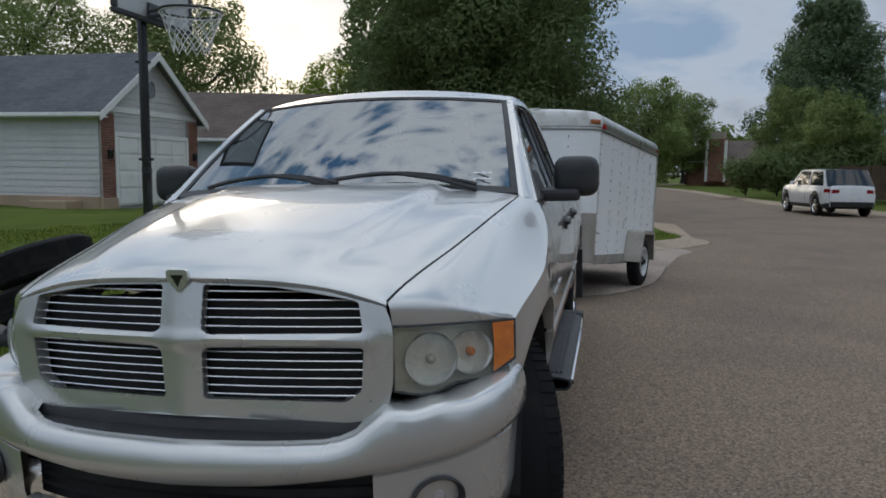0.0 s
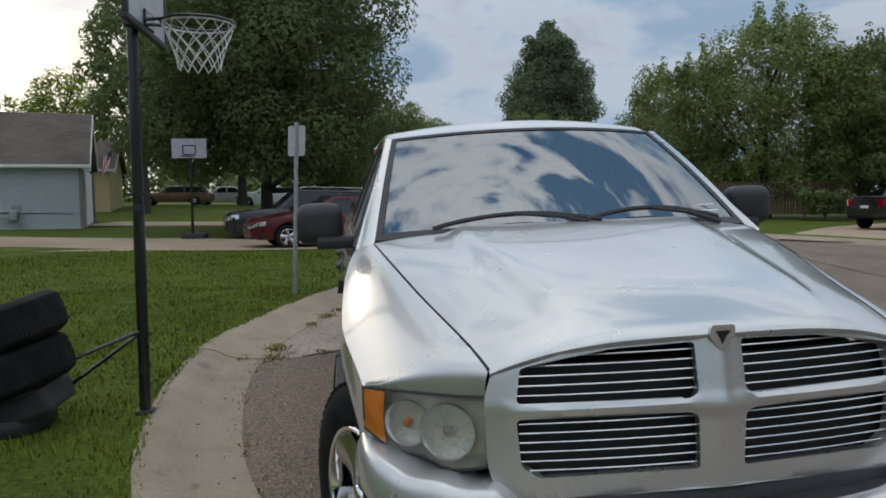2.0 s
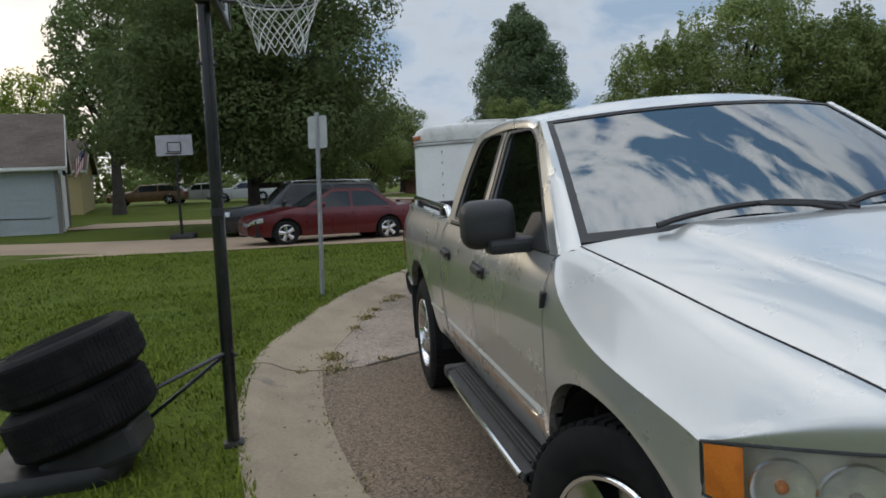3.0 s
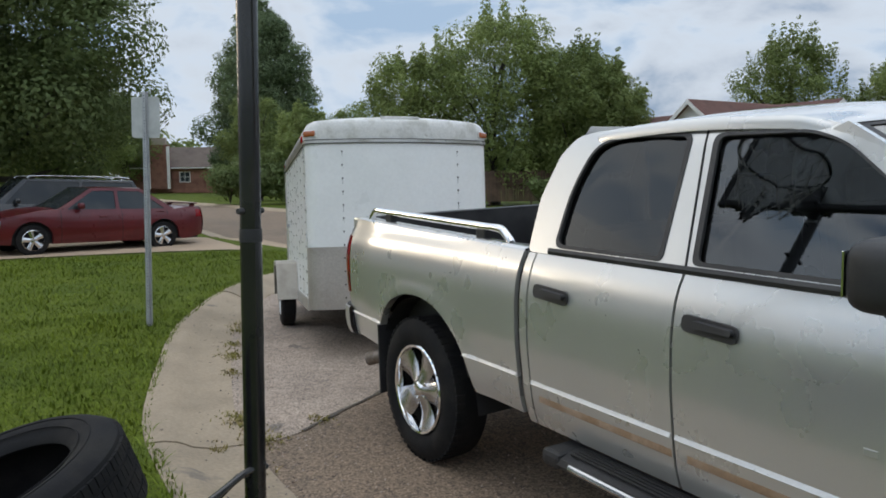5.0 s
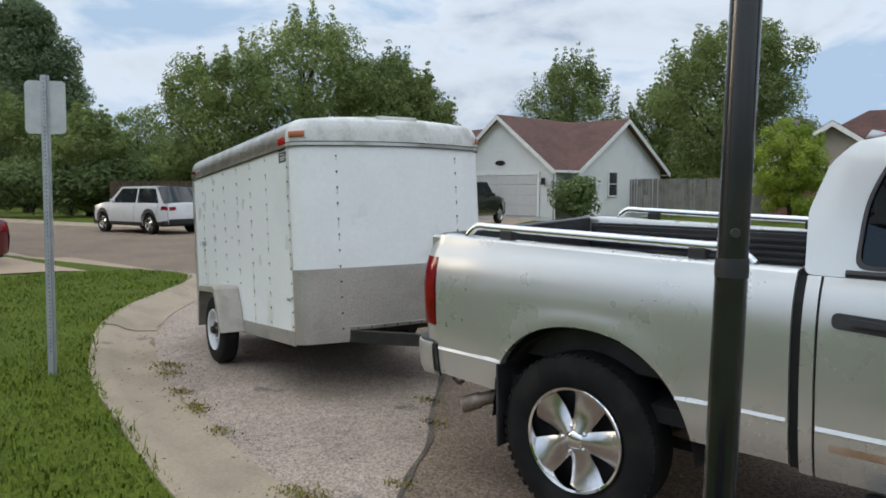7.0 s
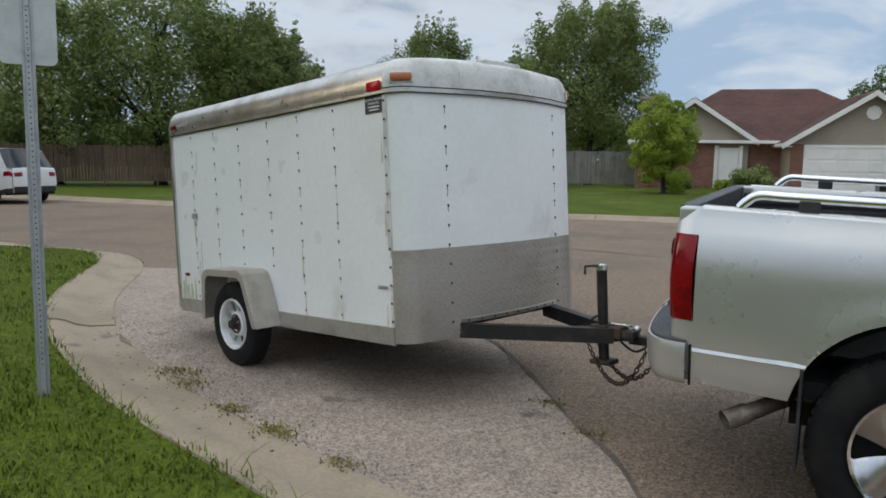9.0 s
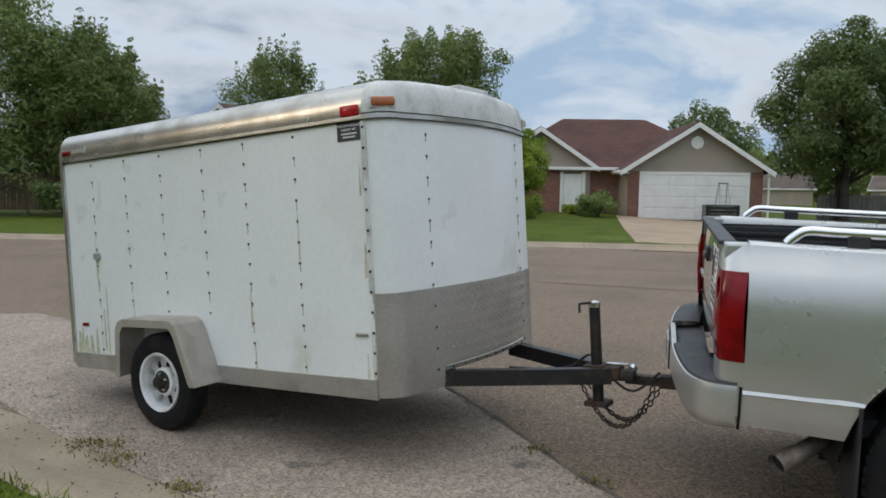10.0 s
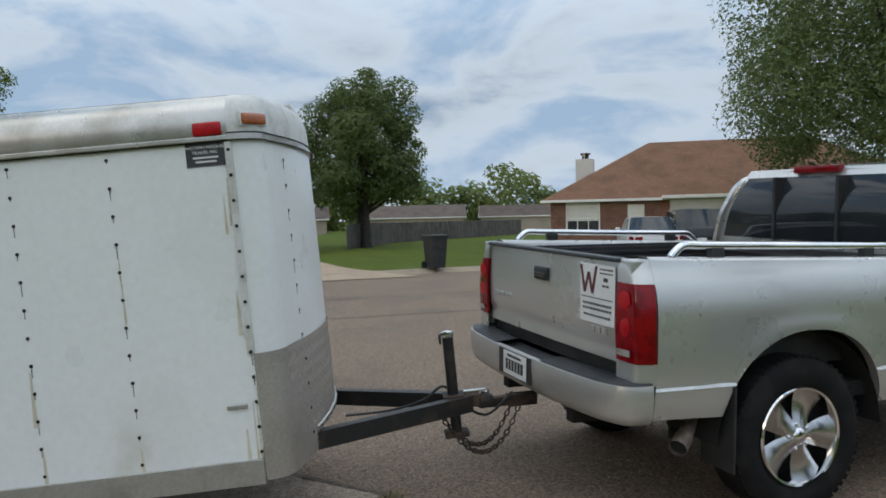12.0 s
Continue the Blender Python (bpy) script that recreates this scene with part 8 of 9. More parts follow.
outl = [(1.25 * x, y) for x, y in [(-0.028, 0.010), (-0.015, 0.010), (-0.011, -0.018), (0.011, -0.018), (0.015, 0.010), (0.028, 0.010), (0.028, 0.014), (0.012, 0.014), (0.008, -0.014), (-0.008, -0.014), (-0.012, 0.014), (-0.028, 0.014)]]
prism(b, outl, lambda x, y, z: (x, y, z - 0.3), 2.80)
post = part("post", b, GALV, sign, "galvanised U-channel post with punched holes")
hole = mesh_of("hole", lathe(bmesh.new(), [(-0.0006, 0.0), (-0.0006, 0.0048)], 8, "y"), DARK)
for k in range(70):
    shared("post_hole", hole, post, pose(0, -0.0182, 0.22 + k * 0.033))
b = bmesh.new()
prism(b, rounded([(-0.155, 2.02), (0.155, 2.02), (0.155, 2.455), (-0.155, 2.455)], 0.045, 6), lambda x, z, y: (x, 0.015 + y, z), 0.003)
plate = part("sign_plate", b, SIGN_BACK, sign, "plain grey back of the sign plate")
for z in (2.12, 2.36):
    part("sign_bolt", lathe(bmesh.new(), [(-0.012, 0.0), (-0.012, 0.008), (0.0, 0.010)], 6, "y", pose(0, -0.018, z)), GALV, sign)

HAZY_BOARD = material("hazy_board", (0.40, 0.40, 0.44), 0.4, 0, (0.34, 0.34, 0.38), 4, 0.5, 40, 0.08)
# second hoop across the driveway
hp = thing("basketball_hoop", "far basketball hoop with a hazy backboard on a dark pole", "basketball hoop", pose(-5.6, 22.2, lawn_z(-5.6, 22.2) + 0.02))
part("pole", tube(bmesh.new(), [(0, 0, -0.1), (0, 0, 2.8)], 0.045, 12), BLACK_PAINT, hp)
part("backboard", box(bmesh.new(), -0.52, 0.52, -0.16, -0.13, 2.50, 3.10, 0.01), HAZY_BOARD, hp, "hazy grey-white backboard")
for z0, z1, x0, x1 in ((2.60, 2.63, -0.2, 0.2), (2.87, 2.90, -0.2, 0.2), (2.63, 2.87, -0.2, -0.17), (2.63, 2.87, 0.17, 0.2)):
    part("target_line", box(bmesh.new(), x0, x1, -0.166, -0.159, z0, z1), BLACK_PLASTIC, hp)
part("bracket", box(bmesh.new(), -0.1, 0.1, -0.13, 0.0, 2.55, 2.85, 0.01), BLACK_PAINT, hp)
part("rim", tube(bmesh.new(), [(0.22 * math.cos(a), -0.40 + 0.22 * math.sin(a), 2.55) for a in steps(0, 2 * math.pi, 20)], 0.012, 6, False), BLACK_PAINT, hp)
part("base", box(bmesh.new(), -0.35, 0.35, -0.1, 0.75, -0.02, 0.16, 0.05), BLACK_PLASTIC, hp)

# bin on the far kerb, ladder and tool box by the brick house
bn = thing("trash_bin", "black wheeled plastic trash bin standing by the far kerb", "bin", pose(17.5, 0.0, far_z(17.5, 0.0), 0, 0, -80))
b = bmesh.new()
rings = [[b.verts.new((x * k, y * k, z)) for x, y in rounded([(-0.28, -0.33), (0.28, -0.33), (0.28, 0.33), (-0.28, 0.33)], 0.06, 3)] for k, z in ((0.78, 0.04), (0.98, 0.92), (1.06, 0.93), (1.06, 0.99))]
for p, q in zip(rings, rings[1:]):
    for k in range(len(p)):
        b.faces.new((p[k], p[(k + 1) % len(p)], q[(k + 1) % len(p)], q[k]))
b.faces.new(rings[0][::-1])
b.faces.new(rings[-1])
part("bin_body", b, BLACK_PLASTIC, bn)
part("lid", box(bmesh.new(), -0.31, 0.31, -0.37, 0.36, 0.985, 1.05, 0.03), BLACK_PLASTIC, bn)
part("handle", tube(bmesh.new(), [(-0.22, 0.40, 0.95), (0.22, 0.40, 0.95)], 0.018, 8), BLACK_PLASTIC, bn)
for s in (-1, 1):
    part("bin_wheel", lathe(bmesh.new(), [(-0.03, 0.0), (-0.03, 0.12), (0.03, 0.12), (0.03, 0.0)], 16, "x", pose(s * 0.25, 0.28, 0.12)), RUBBER, bn)

tb = thing("tool_box", "large black tool chest in front of the garage door", "tool box", pose(30.9, 3.3, far_z(30.9, 3.3) + 0.03, 0, 0, -75))
part("chest", box(bmesh.new(), -0.75, 0.75, -0.3, 0.3, 0.12, 0.85, 0.03), BLACK_PAINT, tb)
for k in range(4):
    part("drawer", box(bmesh.new(), -0.71, 0.71, -0.325, -0.295, 0.16 + k * 0.165, 0.30 + k * 0.165, 0.01), BLACK_PAINT, tb)
    part("drawer_pull", box(bmesh.new(), -0.6, 0.6, -0.335, -0.322, 0.28 + k * 0.165, 0.297 + k * 0.165, 0.003), DULL_CHROME, tb)
for sx in (-0.65, 0.65):
    for sy in (-0.22, 0.22):
        part("castor", lathe(bmesh.new(), [(-0.025, 0.0), (-0.025, 0.06), (0.025, 0.06), (0.025, 0.0)], 12, "x", pose(sx, sy, 0.06)), RUBBER, tb)
ld = thing("ladder", "grey aluminium stepladder standing open by the garage", "ladder", pose(31.3, 3.2, far_z(31.3, 3.2) + 0.03, 0, 0, -75))
for s in (-1, 1):
    for f, e in ((-1, 0.5), (1, 0.45)):
        part("rail", tube(bmesh.new(), [(s * 0.28, f * e, 0.0), (s * 0.18, f * 0.04, 1.8)], 0.025, 6), ALU, ld)
for k in range(6):
    t = (k + 0.7) / 6.8
    part("step", box(bmesh.new(), -0.28 + 0.1 * t, 0.28 - 0.1 * t, -0.5 + 0.46 * t - 0.04, -0.5 + 0.46 * t + 0.04, 1.8 * t - 0.012, 1.8 * t + 0.012, 0.004), ALU, ld)
part("top_plate", box(bmesh.new(), -0.2, 0.2, -0.12, 0.12, 1.79, 1.83, 0.01), BLACK_PLASTIC, ld)

# ---- parked cars ----
def car(label, category, m, paint, L, W, belt, roof, front, back, glass_y, wheels, R=0.33, low=0.24, clad=None, rails=False, tail=(0.62, 0.80), wing=False, bed=False, name="car", cab_mat=None):
    """A parked car, its nose at y 0 and tail at y L. front, back: heights of the bonnet's nose and the tail's top;
    glass_y: windscreen foot, roof front, roof rear, rear screen foot."""
    th = thing(name, label, category, m)
    g0, g1, g2, g3 = glass_y
    bonnet_end = belt + 0.03

    def hw(y):
        return W / 2 * curve_at(y, (0, 0.12, 0.45, 1.0, L - 0.9, L - 0.3, L - 0.08, L), (0.70, 0.82, 0.94, 1.0, 1.0, 0.955, 0.88, 0.80))

    def top_z(y):
        return curve_at(y, (0, 0.12, 0.5, g0, g0 + 0.35, g3 - 0.2, g3 + 0.15, L - 0.1, L), (front - 0.10, front, front + 0.4 * (belt - front), bonnet_end, belt, belt, (belt + back) / 2 + 0.01, back, back - 0.04))

    def low_z(y):
        z = low + 0.05 * ease((0.5 - y) / 0.5) + 0.08 * ease((y - L + 0.5) / 0.5)
        for cy in wheels:
            r = R + 0.065
            if abs(y - cy) < r:
                z = max(z, R + (1 - (abs(y - cy) / r) ** 2) ** 0.5 * r)
        return z

    def side_at(y, v, d=0.0):
        a, b = low_z(y), top_z(y)
        z = a + (b - a) * v
        q = (z - low) / (belt - low)
        return hw(y) * curve_at(q, (0, 0.15, 0.5, 0.8, 1.0, 1.1), (0.93, 0.975, 1.0, 0.985, 0.94, 0.90)) + d, y, z

    ys = set(steps(0, L, 40))
    for cy in wheels:
        for k in range(13):
            for q in (-1, 1):
                ys.add(cy + q * (R + 0.065) * math.cos(k / 12 * math.pi / 2))
    ys = sorted(ys)
    for s in (-1, 1):
        bm = bmesh.new()

        def lip(y, v):
            if v < 0:
                x, yy, z = side_at(y, 0)
                return (s * (x - 0.06), yy, z)
            x, yy, z = side_at(y, v)
            return (s * x, yy, z)
        grid(bm, lip, ys, [-1] + steps(0, 1, 9))
        part("body_side", bm, paint, th, smooth=40)
        if clad:
            bm = bmesh.new()
            grid(bm, lambda y, v: (lambda p: (s * p[0], p[1], low_z(y) + 0.14 * v))(side_at(y, 0.14 * v / max(0.2, top_z(y) - low_z(y)), 0.006)), ys, (0, 0.5, 1))
            part("cladding", bm, clad, th)
        for y in (g0 + 0.12, (g0 + g3) / 2 + 0.05, g3 - 0.25):
            bm = bmesh.new()
            grid(bm, lambda a, v: (lambda p: (s * p[0], p[1], p[2]))(side_at(y + a, v, 0.003)), (-0.006, 0.006), steps(0.05 if y < g3 - 0.3 else 0.5, 1, 8))
            part("door_gap", bm, DARK, th)
        for y in (g0 + 1.0, (g0 + g3) / 2 + 0.95):
            x, _, z = side_at(y, 0.80)
            part("door_handle", box(bmesh.new(), s * x - 0.02, s * x + 0.02, y - 0.10, y + 0.08, z - 0.015, z + 0.015, 0.01), paint, th)
    # bonnet, tail deck, ends
    for nm, y0, y1 in (("bonnet", 0.0, g0 + 0.1), ("boot_lid", g3 - 0.1, L)):
        bm = bmesh.new()
        grid(bm, lambda y, v: (side_at(y, 1)[0] * v, y - (0.07 * (1 - v * v) * (1 if y < 1 else -1) * ease(1 - min(y, L - y) / 0.4)), top_z(y) + 0.035 * (1 - v * v)), steps(y0, y1, 12), steps(-1, 1, 12))
        if not (bed and nm == "boot_lid"):
            part(nm, bm, paint, th, smooth=50)
        else:
            bm.free()

    def end_at(y, f, d=0.0):
        return lambda v, q: (lambda p: (p[0] * v, y + f * (0.07 * (1 - v * v) + 0.03 * math.sin(math.pi * q)) + f * d, p[2] + 0.035 * (1 - v * v) * q))(side_at(y, q))
    for nm, y, f in (("front_bumper", 0.0, -1), ("rear_bumper", L, 1)):
        bm = bmesh.new()
        grid(bm, end_at(y, f), steps(-1, 1, 14), steps(0, 1, 8))
        bp = part(nm, bm, paint, th, smooth=50)
        if nm == "front_bumper":
            bm = bmesh.new()
            grid(bm, end_at(y, f, 0.006), steps(-0.45, 0.45, 8), (0.62, 0.72, 0.84))
            part("grille", bm, BLACK_PLASTIC, bp)
            bm = bmesh.new()
            grid(bm, end_at(y, f, 0.006), steps(-0.7, 0.7, 8), (0.12, 0.2, 0.3))
            part("intake", bm, BLACK_PLASTIC, bp)
        else:
            bm = bmesh.new()
            grid(bm, end_at(y, f, 0.008), steps(-0.2, 0.2, 4), (0.42, 0.56))
            part("number_plate", bm, PAPER, bp, "white number plate without readable print")
            if clad:
                bm = bmesh.new()
                grid(bm, end_at(y, f, 0.01), steps(-0.98, 0.98, 10), (0.0, 0.1, 0.26))
                part("cladding", bm, clad, bp)
    # lamps wrapped round the corners
    for s in (-1, 1):
        for y, f, q0, q1, mt, nm, lab in ((0.0, -1, 0.66, 0.88, CHROME, "headlamp", "clear headlamp"), (L, 1, *tail, RED_LENS, "tail_lamp", "red tail lamp")):
            bm = bmesh.new()
            reach = 0.34 if f < 0 else 0.22

            def lamp(u, v):
                q = q0 + (q1 - q0) * v
                if u < 0.5:
                    p = end_at(y, f, 0.008)(0.62 + 0.38 * u / 0.5, q)
                    return (s * p[0], p[1], p[2])
                yy = y - f * reach * (u - 0.5) / 0.5
                p = side_at(yy, q, 0.006)
                return (s * p[0], p[1], p[2])
            grid(bm, lamp, steps(0, 1, 10), steps(0, 1, 4))
            part(nm, bm, mt, th, lab, smooth=60)
    # cab
    xb = lambda y: side_at(y, 1)[0]
    inward = 0.30 if roof - belt < 0.55 else 0.22

    def cab_at(y, z, d=0.0):
        return xb(min(max(y, g0), g3)) - (z - belt) * inward - 0.02 + d
    rr = roof - 0.035
    for s in (-1, 1):
        poly = [(g0, belt - 0.02), (g1, rr), ((g1 + g2) / 2, rr + 0.012), (g2, rr), (g3, belt - 0.02)]
        k1, mid = (rr - 0.05 - belt) / (rr - belt), (g1 + g2) / 2 - 0.02
        fy0, fy1 = g0 + (g1 - g0) * 0.12 + 0.16, g1 + (g0 - g1) * (1 - k1) + 0.12
        ry1, ry0 = g2 + (g3 - g2) * (1 - k1) - 0.10, g3 + (g2 - g3) * 0.1 - 0.2
        wins = [rounded([(fy0, belt + 0.02), (fy1, rr - 0.055), (mid - 0.03, rr - 0.05), (mid - 0.03, belt + 0.02)], 0.04, 3),
                rounded([(mid + 0.04, belt + 0.02), (mid + 0.04, rr - 0.05), (ry1, rr - 0.06), (ry0, belt + 0.02)], 0.05, 3)]
        bm = sheet(bmesh.new(), rounded(poly, 0.05, 3), lambda y, z: (s * cab_at(y, z), y, z), wins, [(g0 + 0.15 * i, belt + 0.1 * j) for i in range(40) for j in range(8)])
        part("cab_side", solid(bm, 0.03), cab_mat or paint, th)
        for w in wins:
            part("side_window", sheet(bmesh.new(), w, lambda y, z: (s * cab_at(y, z, -0.015), y, z)), CAR_GLASS, th, "dark side window")
        mir = box(bmesh.new(), -0.09, 0.09, -0.05, 0.06, -0.06, 0.07, 0.04, pose(s * (cab_at(g0 + 0.45, belt) + 0.12), g0 + 0.5, belt + 0.09))
        part("door_mirror", mir, paint, th, smooth=60)
        if rails:
            pts = [(s * (cab_at(y, rr) - 0.03), y, roof + dz) for y, dz in ((g1 + 0.1, -0.01), (g1 + 0.25, 0.05), ((g1 + g2) / 2, 0.06), (g2 - 0.25, 0.05), (g2 - 0.1, -0.01))]
            part("roof_rail", tube(bmesh.new(), smooth_line(pts, 5), 0.02, 8), DULL_CHROME, th, smooth=60)
    for nm, ya, yb, mt in (("windscreen", g0, g1, CAR_GLASS), ("rear_screen", g3, g2, CAR_GLASS)):
        f = -1 if nm == "windscreen" else 1
        bm = bmesh.new()
        grid(bm, lambda t, v: (cab_at(ya + (yb - ya) * t, belt + (rr - belt) * t) * v * 0.985, ya + (yb - ya) * t + f * 0.09 * (1 - v * v), belt + (rr - belt) * t + 0.02 * (1 - v * v)), steps(0, 1, 6), steps(-1, 1, 10))
        part(nm, bm, mt, th, smooth=60)
    bm = bmesh.new()
    grid(bm, lambda t, v: (cab_at(g1, rr) * v, g1 - 0.09 * (1 - v * v) * (1 - t) + 0.09 * (1 - v * v) * t + (g2 - g1) * t, rr + 0.035 * (1 - v ** 4) * (0.6 + 0.4 * math.sin(math.pi * t))), steps(0, 1, 10), steps(-1, 1, 12))
    part("roof", bm, paint, th, smooth=60)
    if bed:
        part("bed_floor", box(bmesh.new(), -W / 2 + 0.15, W / 2 - 0.15, g3, L - 0.06, belt - 0.5, belt - 0.45), BLACK_PLASTIC, th)
        part("bed_cap", box(bmesh.new(), -W / 2 + 0.12, W / 2 - 0.12, g3 + 0.02, L - 0.05, belt - 0.03, belt + 0.0, 0.01), BLACK_PLASTIC, th)
    if wing:
        part("spoiler", box(bmesh.new(), -W * 0.36, W * 0.36, L - 0.26, L - 0.08, back + 0.07, back + 0.10, 0.012), paint, th, smooth=50)
        for s in (-1, 1):
            part("spoiler_foot", box(bmesh.new(), s * W * 0.32 - 0.02, s * W * 0.32 + 0.02, L - 0.24, L - 0.12, back - 0.01, back + 0.08, 0.01), paint, th)
    part("underbody", box(bmesh.new(), -W / 2 + 0.13, W / 2 - 0.13, 0.15, L - 0.15, low, belt - 0.25), DARK, th)
    for s in (-1, 1):
        for cy in wheels:
            c = pose(s * (W / 2 - 0.12), cy, R)
            wh = part("wheel", lathe(bmesh.new(), [(-0.09, R * 0.62), (-0.1, R * 0.8), (-0.085, R * 0.97), (0, R), (0.085, R * 0.97), (0.1, R * 0.8), (0.09, R * 0.62)], 32, "x", c), RUBBER, th, "black tyre on a silver spoked rim", smooth=40)
            part("rim", lathe(bmesh.new(), [(s * 0.092, R * 0.66), (s * 0.10, R * 0.63), (s * 0.05, R * 0.58), (-s * 0.05, R * 0.56)], 28, "x", c), DULL_CHROME, wh, smooth=40)
            part("rim_back", lathe(bmesh.new(), [(s * 0.0, 0.0), (s * 0.0, R * 0.6)], 24, "x", c), DARK, wh)
            for k in range(5):
                b = bmesh.new()
                grid(b, lambda u, v: (s * (0.075 + 0.012 * (1 - v * v)), v * (0.035 + 0.02 * u), R * (0.08 + 0.55 * u)), (0, 0.5, 1), (-1, 0, 1))
                solid(b, 0.02)
                b.transform(c @ Matrix.Rotation(k * 1.2566 + 0.2, 4, "X"))
                part("spoke", b, DULL_CHROME, wh)
            part("hub", lathe(bmesh.new(), [(s * 0.06, R * 0.18), (s * 0.095, R * 0.15), (s * 0.10, 0.0)], 16, "x", c), DULL_CHROME, wh)
    return th


drive_z = lambda x, y: lawn_z(x, y) + 0.025
# the nose looks to -x on the near driveway
car("dark red sedan with a small spoiler on the driveway", "car", pose(-3.5, 18.65, drive_z(-1.2, 17.9) - 0.01, -1.3, 0, -74.7), CAR_RED, 4.75, 1.80, 0.93, 1.44, 0.74, 0.98, (1.35, 2.15, 3.25, 4.05), (0.92, 3.70), 0.325, tail=(0.66, 0.92), wing=True, name="sedan")
car("black large station wagon with roof rails, behind the sedan", "car", pose(-4.65, 22.65, lawn_z(-2.5, 22.8) - 0.14, -1.6, 0, -80), CAR_BLACK, 5.3, 2.0, 1.10, 1.78, 0.98, 1.08, (1.45, 2.15, 4.85, 5.2), (0.98, 4.15), 0.38, 0.33, rails=True, tail=(0.60, 0.95), name="large_wagon")
car("white sport wagon with dark lower trim parked by the street", "car", pose(9.33, 32.38, -0.01, 0, 0, -173), CAR_WHITE, 4.8, 1.95, 1.12, 1.76, 1.0, 1.12, (1.25, 2.0, 4.2, 4.65), (0.95, 3.92), 0.37, 0.30, clad=BLACK_PLASTIC, tail=(0.70, 0.88), name="sport_wagon")
car("black pickup truck in the driveway of the white house", "truck", pose(23.1, 23.9, far_z(21, 23.4) + 0.03, 0, 0, 105), CAR_BLACK, 5.6, 2.0, 1.22, 1.88, 1.12, 1.22, (1.45, 2.05, 3.25, 3.55), (1.0, 4.5), 0.40, 0.42, tail=(0.55, 0.92), bed=True, name="pickup_truck")
car("old brown station wagon far along the street", "car", pose(-15.2, 52.5, lawn_z(-13, 52.5), 0, 0, -86), CAR_BROWN, 5.2, 1.95, 0.88, 1.38, 0.80, 0.86, (1.6, 2.2, 4.5, 5.0), (1.0, 4.0), 0.32, name="station_wagon")
car("white sedan parked far down the street", "car", pose(-8.6, 54.0, lawn_z(-6.5, 54), 0, 0, -90), CAR_WHITE, 4.7, 1.8, 0.92, 1.42, 0.76, 0.95, (1.35, 2.1, 3.2, 4.0), (0.92, 3.6), 0.32, name="sedan")
car("white sedan parked far down the street", "car", pose(-12.2, 57.0, lawn_z(-10, 57), 0, 0, -90), CAR_WHITE, 4.7, 1.8, 0.92, 1.42, 0.76, 0.95, (1.35, 2.1, 3.2, 4.0), (0.92, 3.6), 0.32, name="sedan")
car("white sedan in the driveway of the hip-roofed house", "car", pose(20.05, -9.2, far_z(18.7, -7.2) + 0.0, 0, 0, 62), CAR_WHITE, 4.6, 1.8, 0.95, 1.48, 0.78, 0.98, (1.35, 2.05, 3.2, 3.95), (0.92, 3.6), 0.32, name="sedan")
car("black family wagon in the driveway of the hip-roofed house", "car", pose(20.1, -11.2, far_z(18.3, -9.5) + 0.0, 0, 0, 60), CAR_BLACK, 4.7, 1.9, 1.05, 1.72, 0.95, 1.05, (1.25, 1.95, 4.1, 4.55), (0.92, 3.65), 0.35, 0.28, tail=(0.6, 0.9), name="family_wagon")

# ---- grass, weeds and grit ----
def blades(name, pts, height, width, mat, label, seed, splay=0.5):
    """Grass blades of two bent pieces at the given (x, y, z, scale)."""
    rng = np.random.default_rng(seed)
    pts = np.array(pts)
    n = len(pts)
    ang = rng.uniform(0, 2 * np.pi, n)
    side = np.stack([np.cos(ang), np.sin(ang), np.zeros(n)], 1)
    lean = np.stack([-np.sin(ang), np.cos(ang), np.zeros(n)], 1) * rng.uniform(0.1, splay * 2, n)[:, None]
    h = (height * rng.uniform(0.55, 1.25, n) * pts[:, 3])[:, None]
    w = width * rng.uniform(0.7, 1.3, n)[:, None]
    p = pts[:, :3]
    up = np.array((0, 0, 1.0))
    v = np.stack([p - side * w, p + side * w, p + side * w * 0.7 + (up * 0.6 + lean * 0.35) * h, p - side * w * 0.7 + (up * 0.6 + lean * 0.35) * h, p + (up * 0.9 + lean) * h], 1).reshape(-1, 3)
    k = np.arange(n)[:, None] * 5
    quads = k + np.array((0, 1, 2, 3))
    tris = k + np.array((3, 2, 4))
    loops = np.concatenate([quads, tris], 1).ravel()
    me = bpy.data.meshes.new(name)
    me.vertices.add(len(v))
    me.vertices.foreach_set("co", v.ravel())
    me.loops.add(len(loops))
    me.loops.foreach_set("vertex_index", loops)
    me.polygons.add(2 * n)
    start = (np.arange(n)[:, None] * 7 + np.array((0, 4))).ravel()
    me.polygons.foreach_set("loop_start", start)
    me.update()
    me.validate()
    me.materials.append(mat)
    return tagged(new(name, me), label, "grass", kind="stuff")


rng = np.random.default_rng(8)
seg = np.array([tuple(p) for p in KERB_L])


def kerb_gap(p):
    best = np.full(len(p), 1e9)
    sign_of = np.zeros(len(p))
    for a, b in zip(seg, seg[1:]):
        d = b - a
        t = np.clip(((p - a) @ d) / (d @ d), 0, 1)
        q = p - a - t[:, None] * d
        r = np.hypot(q[:, 0], q[:, 1])
        s = d[0] * (p[:, 1] - a[1]) - d[1] * (p[:, 0] - a[0])
        hit = r < best
        best[hit], sign_of[hit] = r[hit], s[hit]
    return best, sign_of


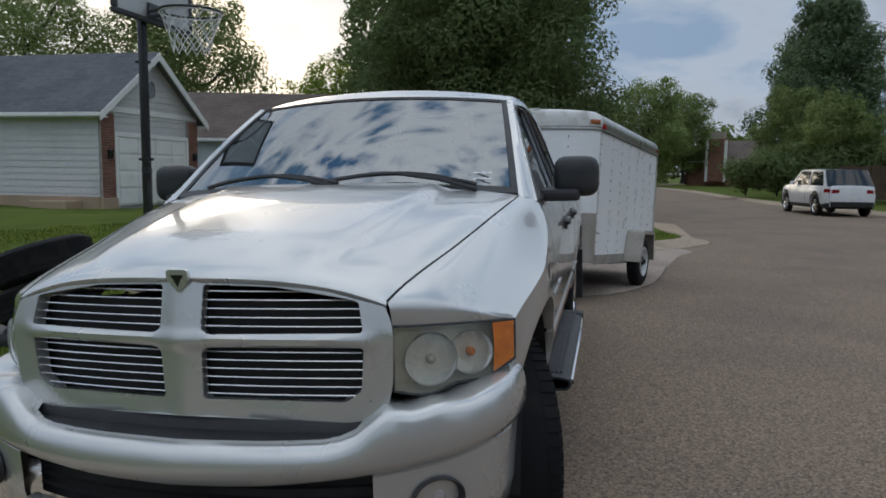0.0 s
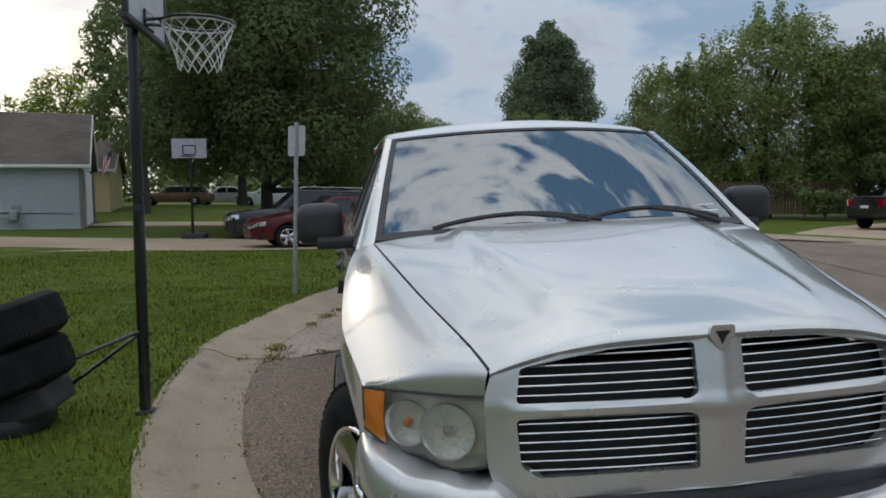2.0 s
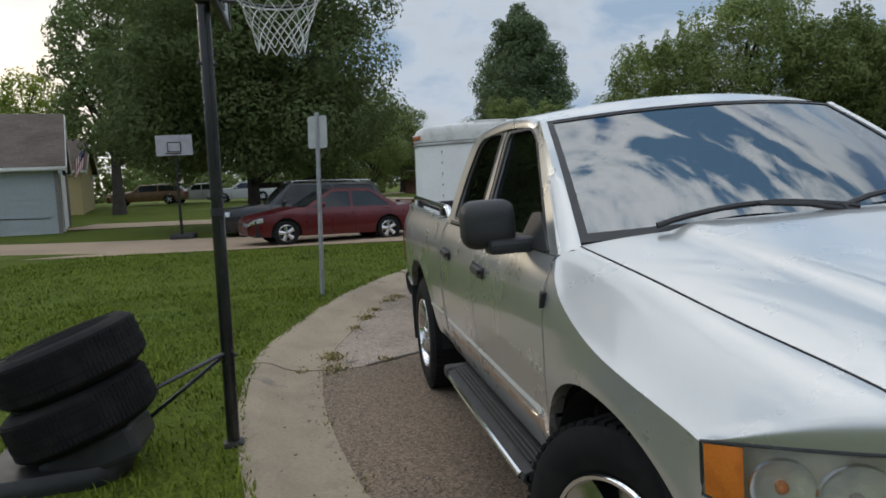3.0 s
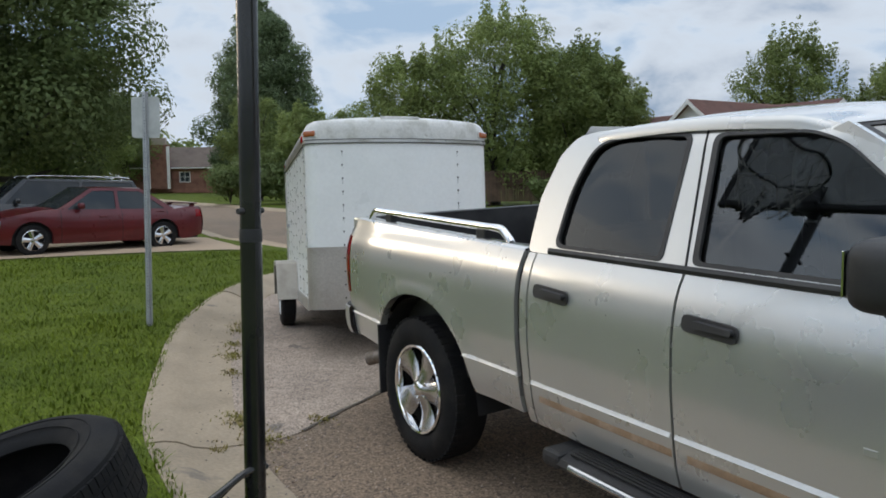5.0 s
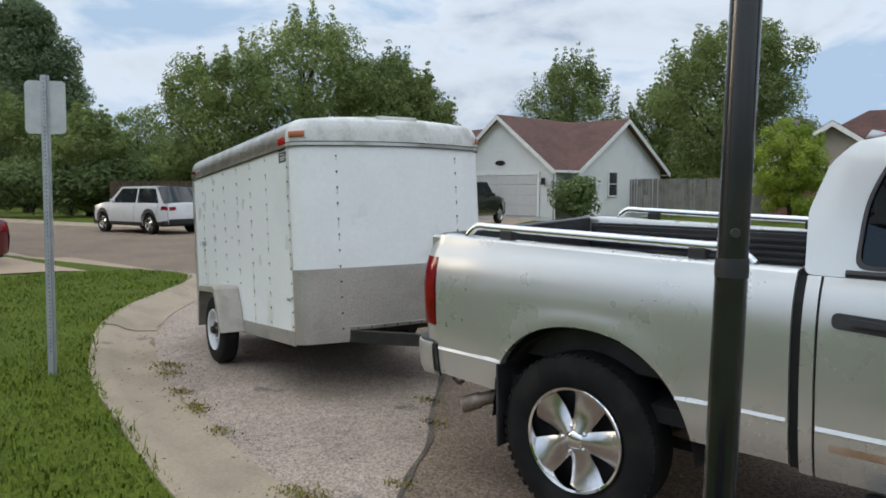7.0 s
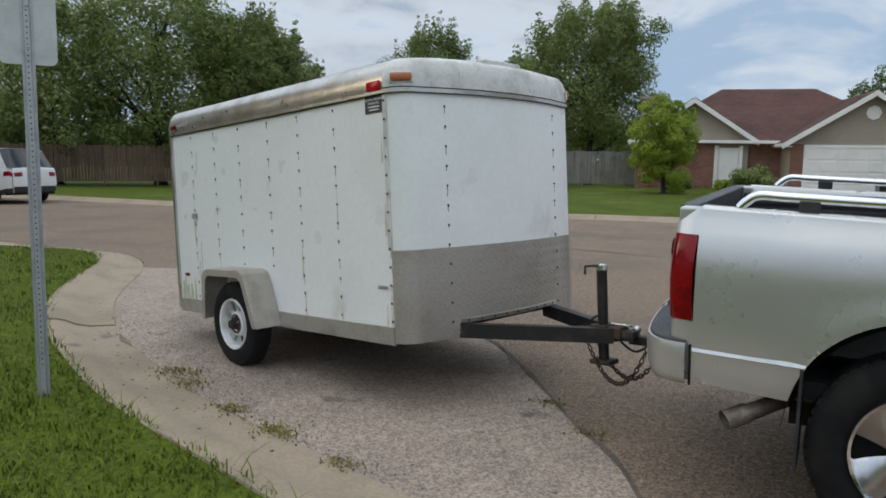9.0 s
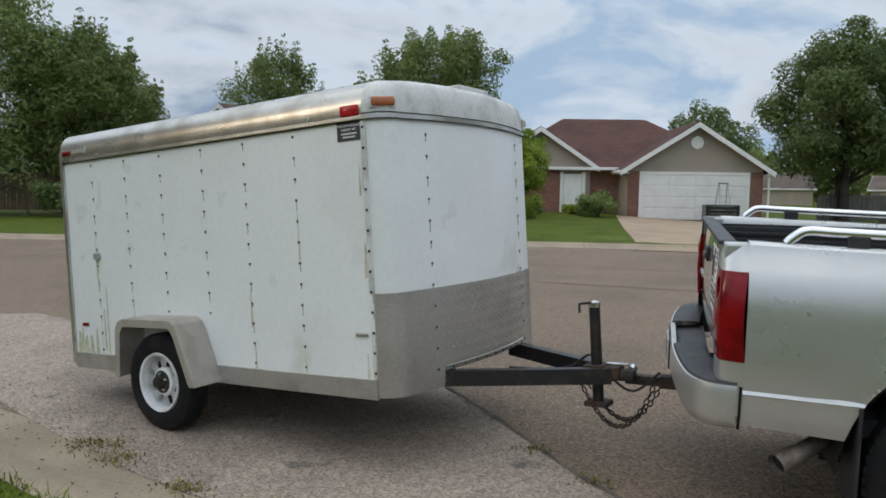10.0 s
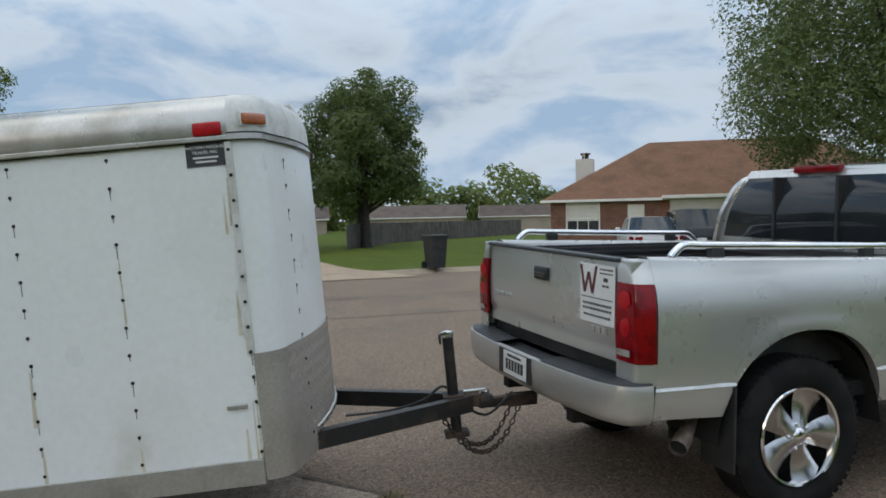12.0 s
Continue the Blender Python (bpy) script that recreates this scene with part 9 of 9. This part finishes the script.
def lawn_points(count, x0, x1, y0, y1, lo, hi):
    p = np.stack([rng.uniform(x0, x1, count), rng.uniform(y0, y1, count)], 1)
    gap, sd = kerb_gap(p)
    keep = (sd > 0) & (gap > lo) & (gap < hi)
    p, gap = p[keep], gap[keep]
    res = []
    for (x, y), g in zip(p, gap):
        clump = noise.noise((x * 1.7, y * 1.7, 4))
        z = 0.105 + 0.02 * min(max(0.0, g - 0.6), 14) + 0.01 * noise.noise((x * 0.5, y * 0.5, 3)) - 0.012
        res.append((x, y, z, 0.9 + 0.7 * clump))
    return res


blades("grass", lawn_points(95000, -6.5, 1.0, -1.0, 10.0, 0.55, 4.2), 0.055, 0.0042, BLADE, "short thick green lawn grass blades", 1)
blades("grass", lawn_points(80000, -12.0, 3.0, 4.0, 16.5, 0.55, 9.0), 0.06, 0.007, BLADE, "short thick green lawn grass blades", 2)
blades("grass", lawn_points(30000, -2.8, 3.0, -2.0, 15.0, 0.54, 0.72), 0.10, 0.004, BLADE, "ragged grass hanging over the kerb edge", 3, 0.9)
# weeds in the joint between kerb and asphalt, and in the seam
wd = []
for k in range(900):
    i = int(rng.integers(0, len(seg) - 1))
    t = rng.uniform()
    x, y = seg[i] + (seg[i + 1] - seg[i]) * t
    if noise.noise((x * 1.3, y * 1.3, 9)) > 0.12 and -2.0 < y < 15:
        wd.append((x + rng.normal() * 0.03, y + rng.normal() * 0.03, 0.0, rng.uniform(0.5, 1.2)))
for cx, cy, n, sp in ((-1.67, 5.78, 360, 0.10), (-1.66, 5.34, 220, 0.09), (-1.98, 5.30, 110, 0.05), (-1.37, 7.08, 110, 0.07), (-1.21, 7.70, 280, 0.10), (-1.04, 8.18, 90, 0.07), (-0.68, 9.10, 180, 0.11), (-0.80, 8.80, 90, 0.07), (-1.19, 5.50, 60, 0.06), (0.13, 6.50, 50, 0.06), (-0.27, 6.11, 60, 0.06)):
    for k in range(int(n * 0.9)):
        wd.append((cx + rng.normal() * sp * 0.7, cy + rng.normal() * sp, 0.005, rng.uniform(0.4, 1.1)))
for a, b in zip(seam, seam[1:]):
    for k in range(7):
        t = rng.uniform()
        wd.append((a[0] + (b[0] - a[0]) * t + rng.normal() * 0.015, a[1] + (b[1] - a[1]) * t + rng.normal() * 0.015, 0.004, rng.uniform(0.2, 0.5)))
blades("weeds", wd, 0.03, 0.0055, WEED, "dry yellow-green weeds in the kerb joint", 4, 1.1)

# loose grit on the road and dead leaves along the kerb
bm = bmesh.new()
for k in range(6500):
    x, y = rng.uniform(-2.2, 3.0), rng.uniform(-1.0, 11.0)
    gp, sd = kerb_gap(np.array([[x, y]]))
    if sd[0] > 0 and gp[0] > 0.2:
        continue
    r = rng.uniform(0.003, 0.009) * (1.5 if gp[0] < 0.4 else 1.0)
    z = 0.006
    v = [bm.verts.new((x + r * dx, y + r * dy, z + r * dz)) for dx, dy, dz in ((1, 0.1, 0), (-0.1, 0.9, 0), (-0.9, -0.2, 0), (0.1, -1, 0), (0.1, 0.1, 0.8))]
    for i in range(4):
        bm.faces.new((v[i], v[(i + 1) % 4], v[4]))
tagged(part("grit", bm, ASPHALT_OLD), "loose grit and pebbles on the asphalt", "grit", kind="stuff")
bm = bmesh.new()
for k in range(420):
    i = int(rng.integers(0, len(seg) - 1))
    x, y = seg[i] + (seg[i + 1] - seg[i]) * rng.uniform()
    x, y = x + rng.normal() * 0.22, y + rng.normal() * 0.22
    gp, sd = kerb_gap(np.array([[x, y]]))
    z = 0.012 if sd[0] <= 0 else curve_at(gp[0], (0, 0.22, 0.33, 0.42, 0.50, 0.62), (0.014, 0.024, 0.052, 0.098, 0.118, 0.13))
    r, a = rng.uniform(0.008, 0.02), rng.uniform(0, 6.28)
    c, s = math.cos(a), math.sin(a)
    v = [bm.verts.new((x + r * (c * p - s * q), y + r * (s * p + c * q), z + r * h)) for p, q, h in ((1, 0, 0.25), (0, 0.45, 0), (-1, 0, 0.3), (0, -0.45, 0.05))]
    bm.faces.new(v)
tagged(part("dead_leaves", bm, RUST), "scattered brown dead leaves and bits along the kerb", "leaves", kind="stuff")
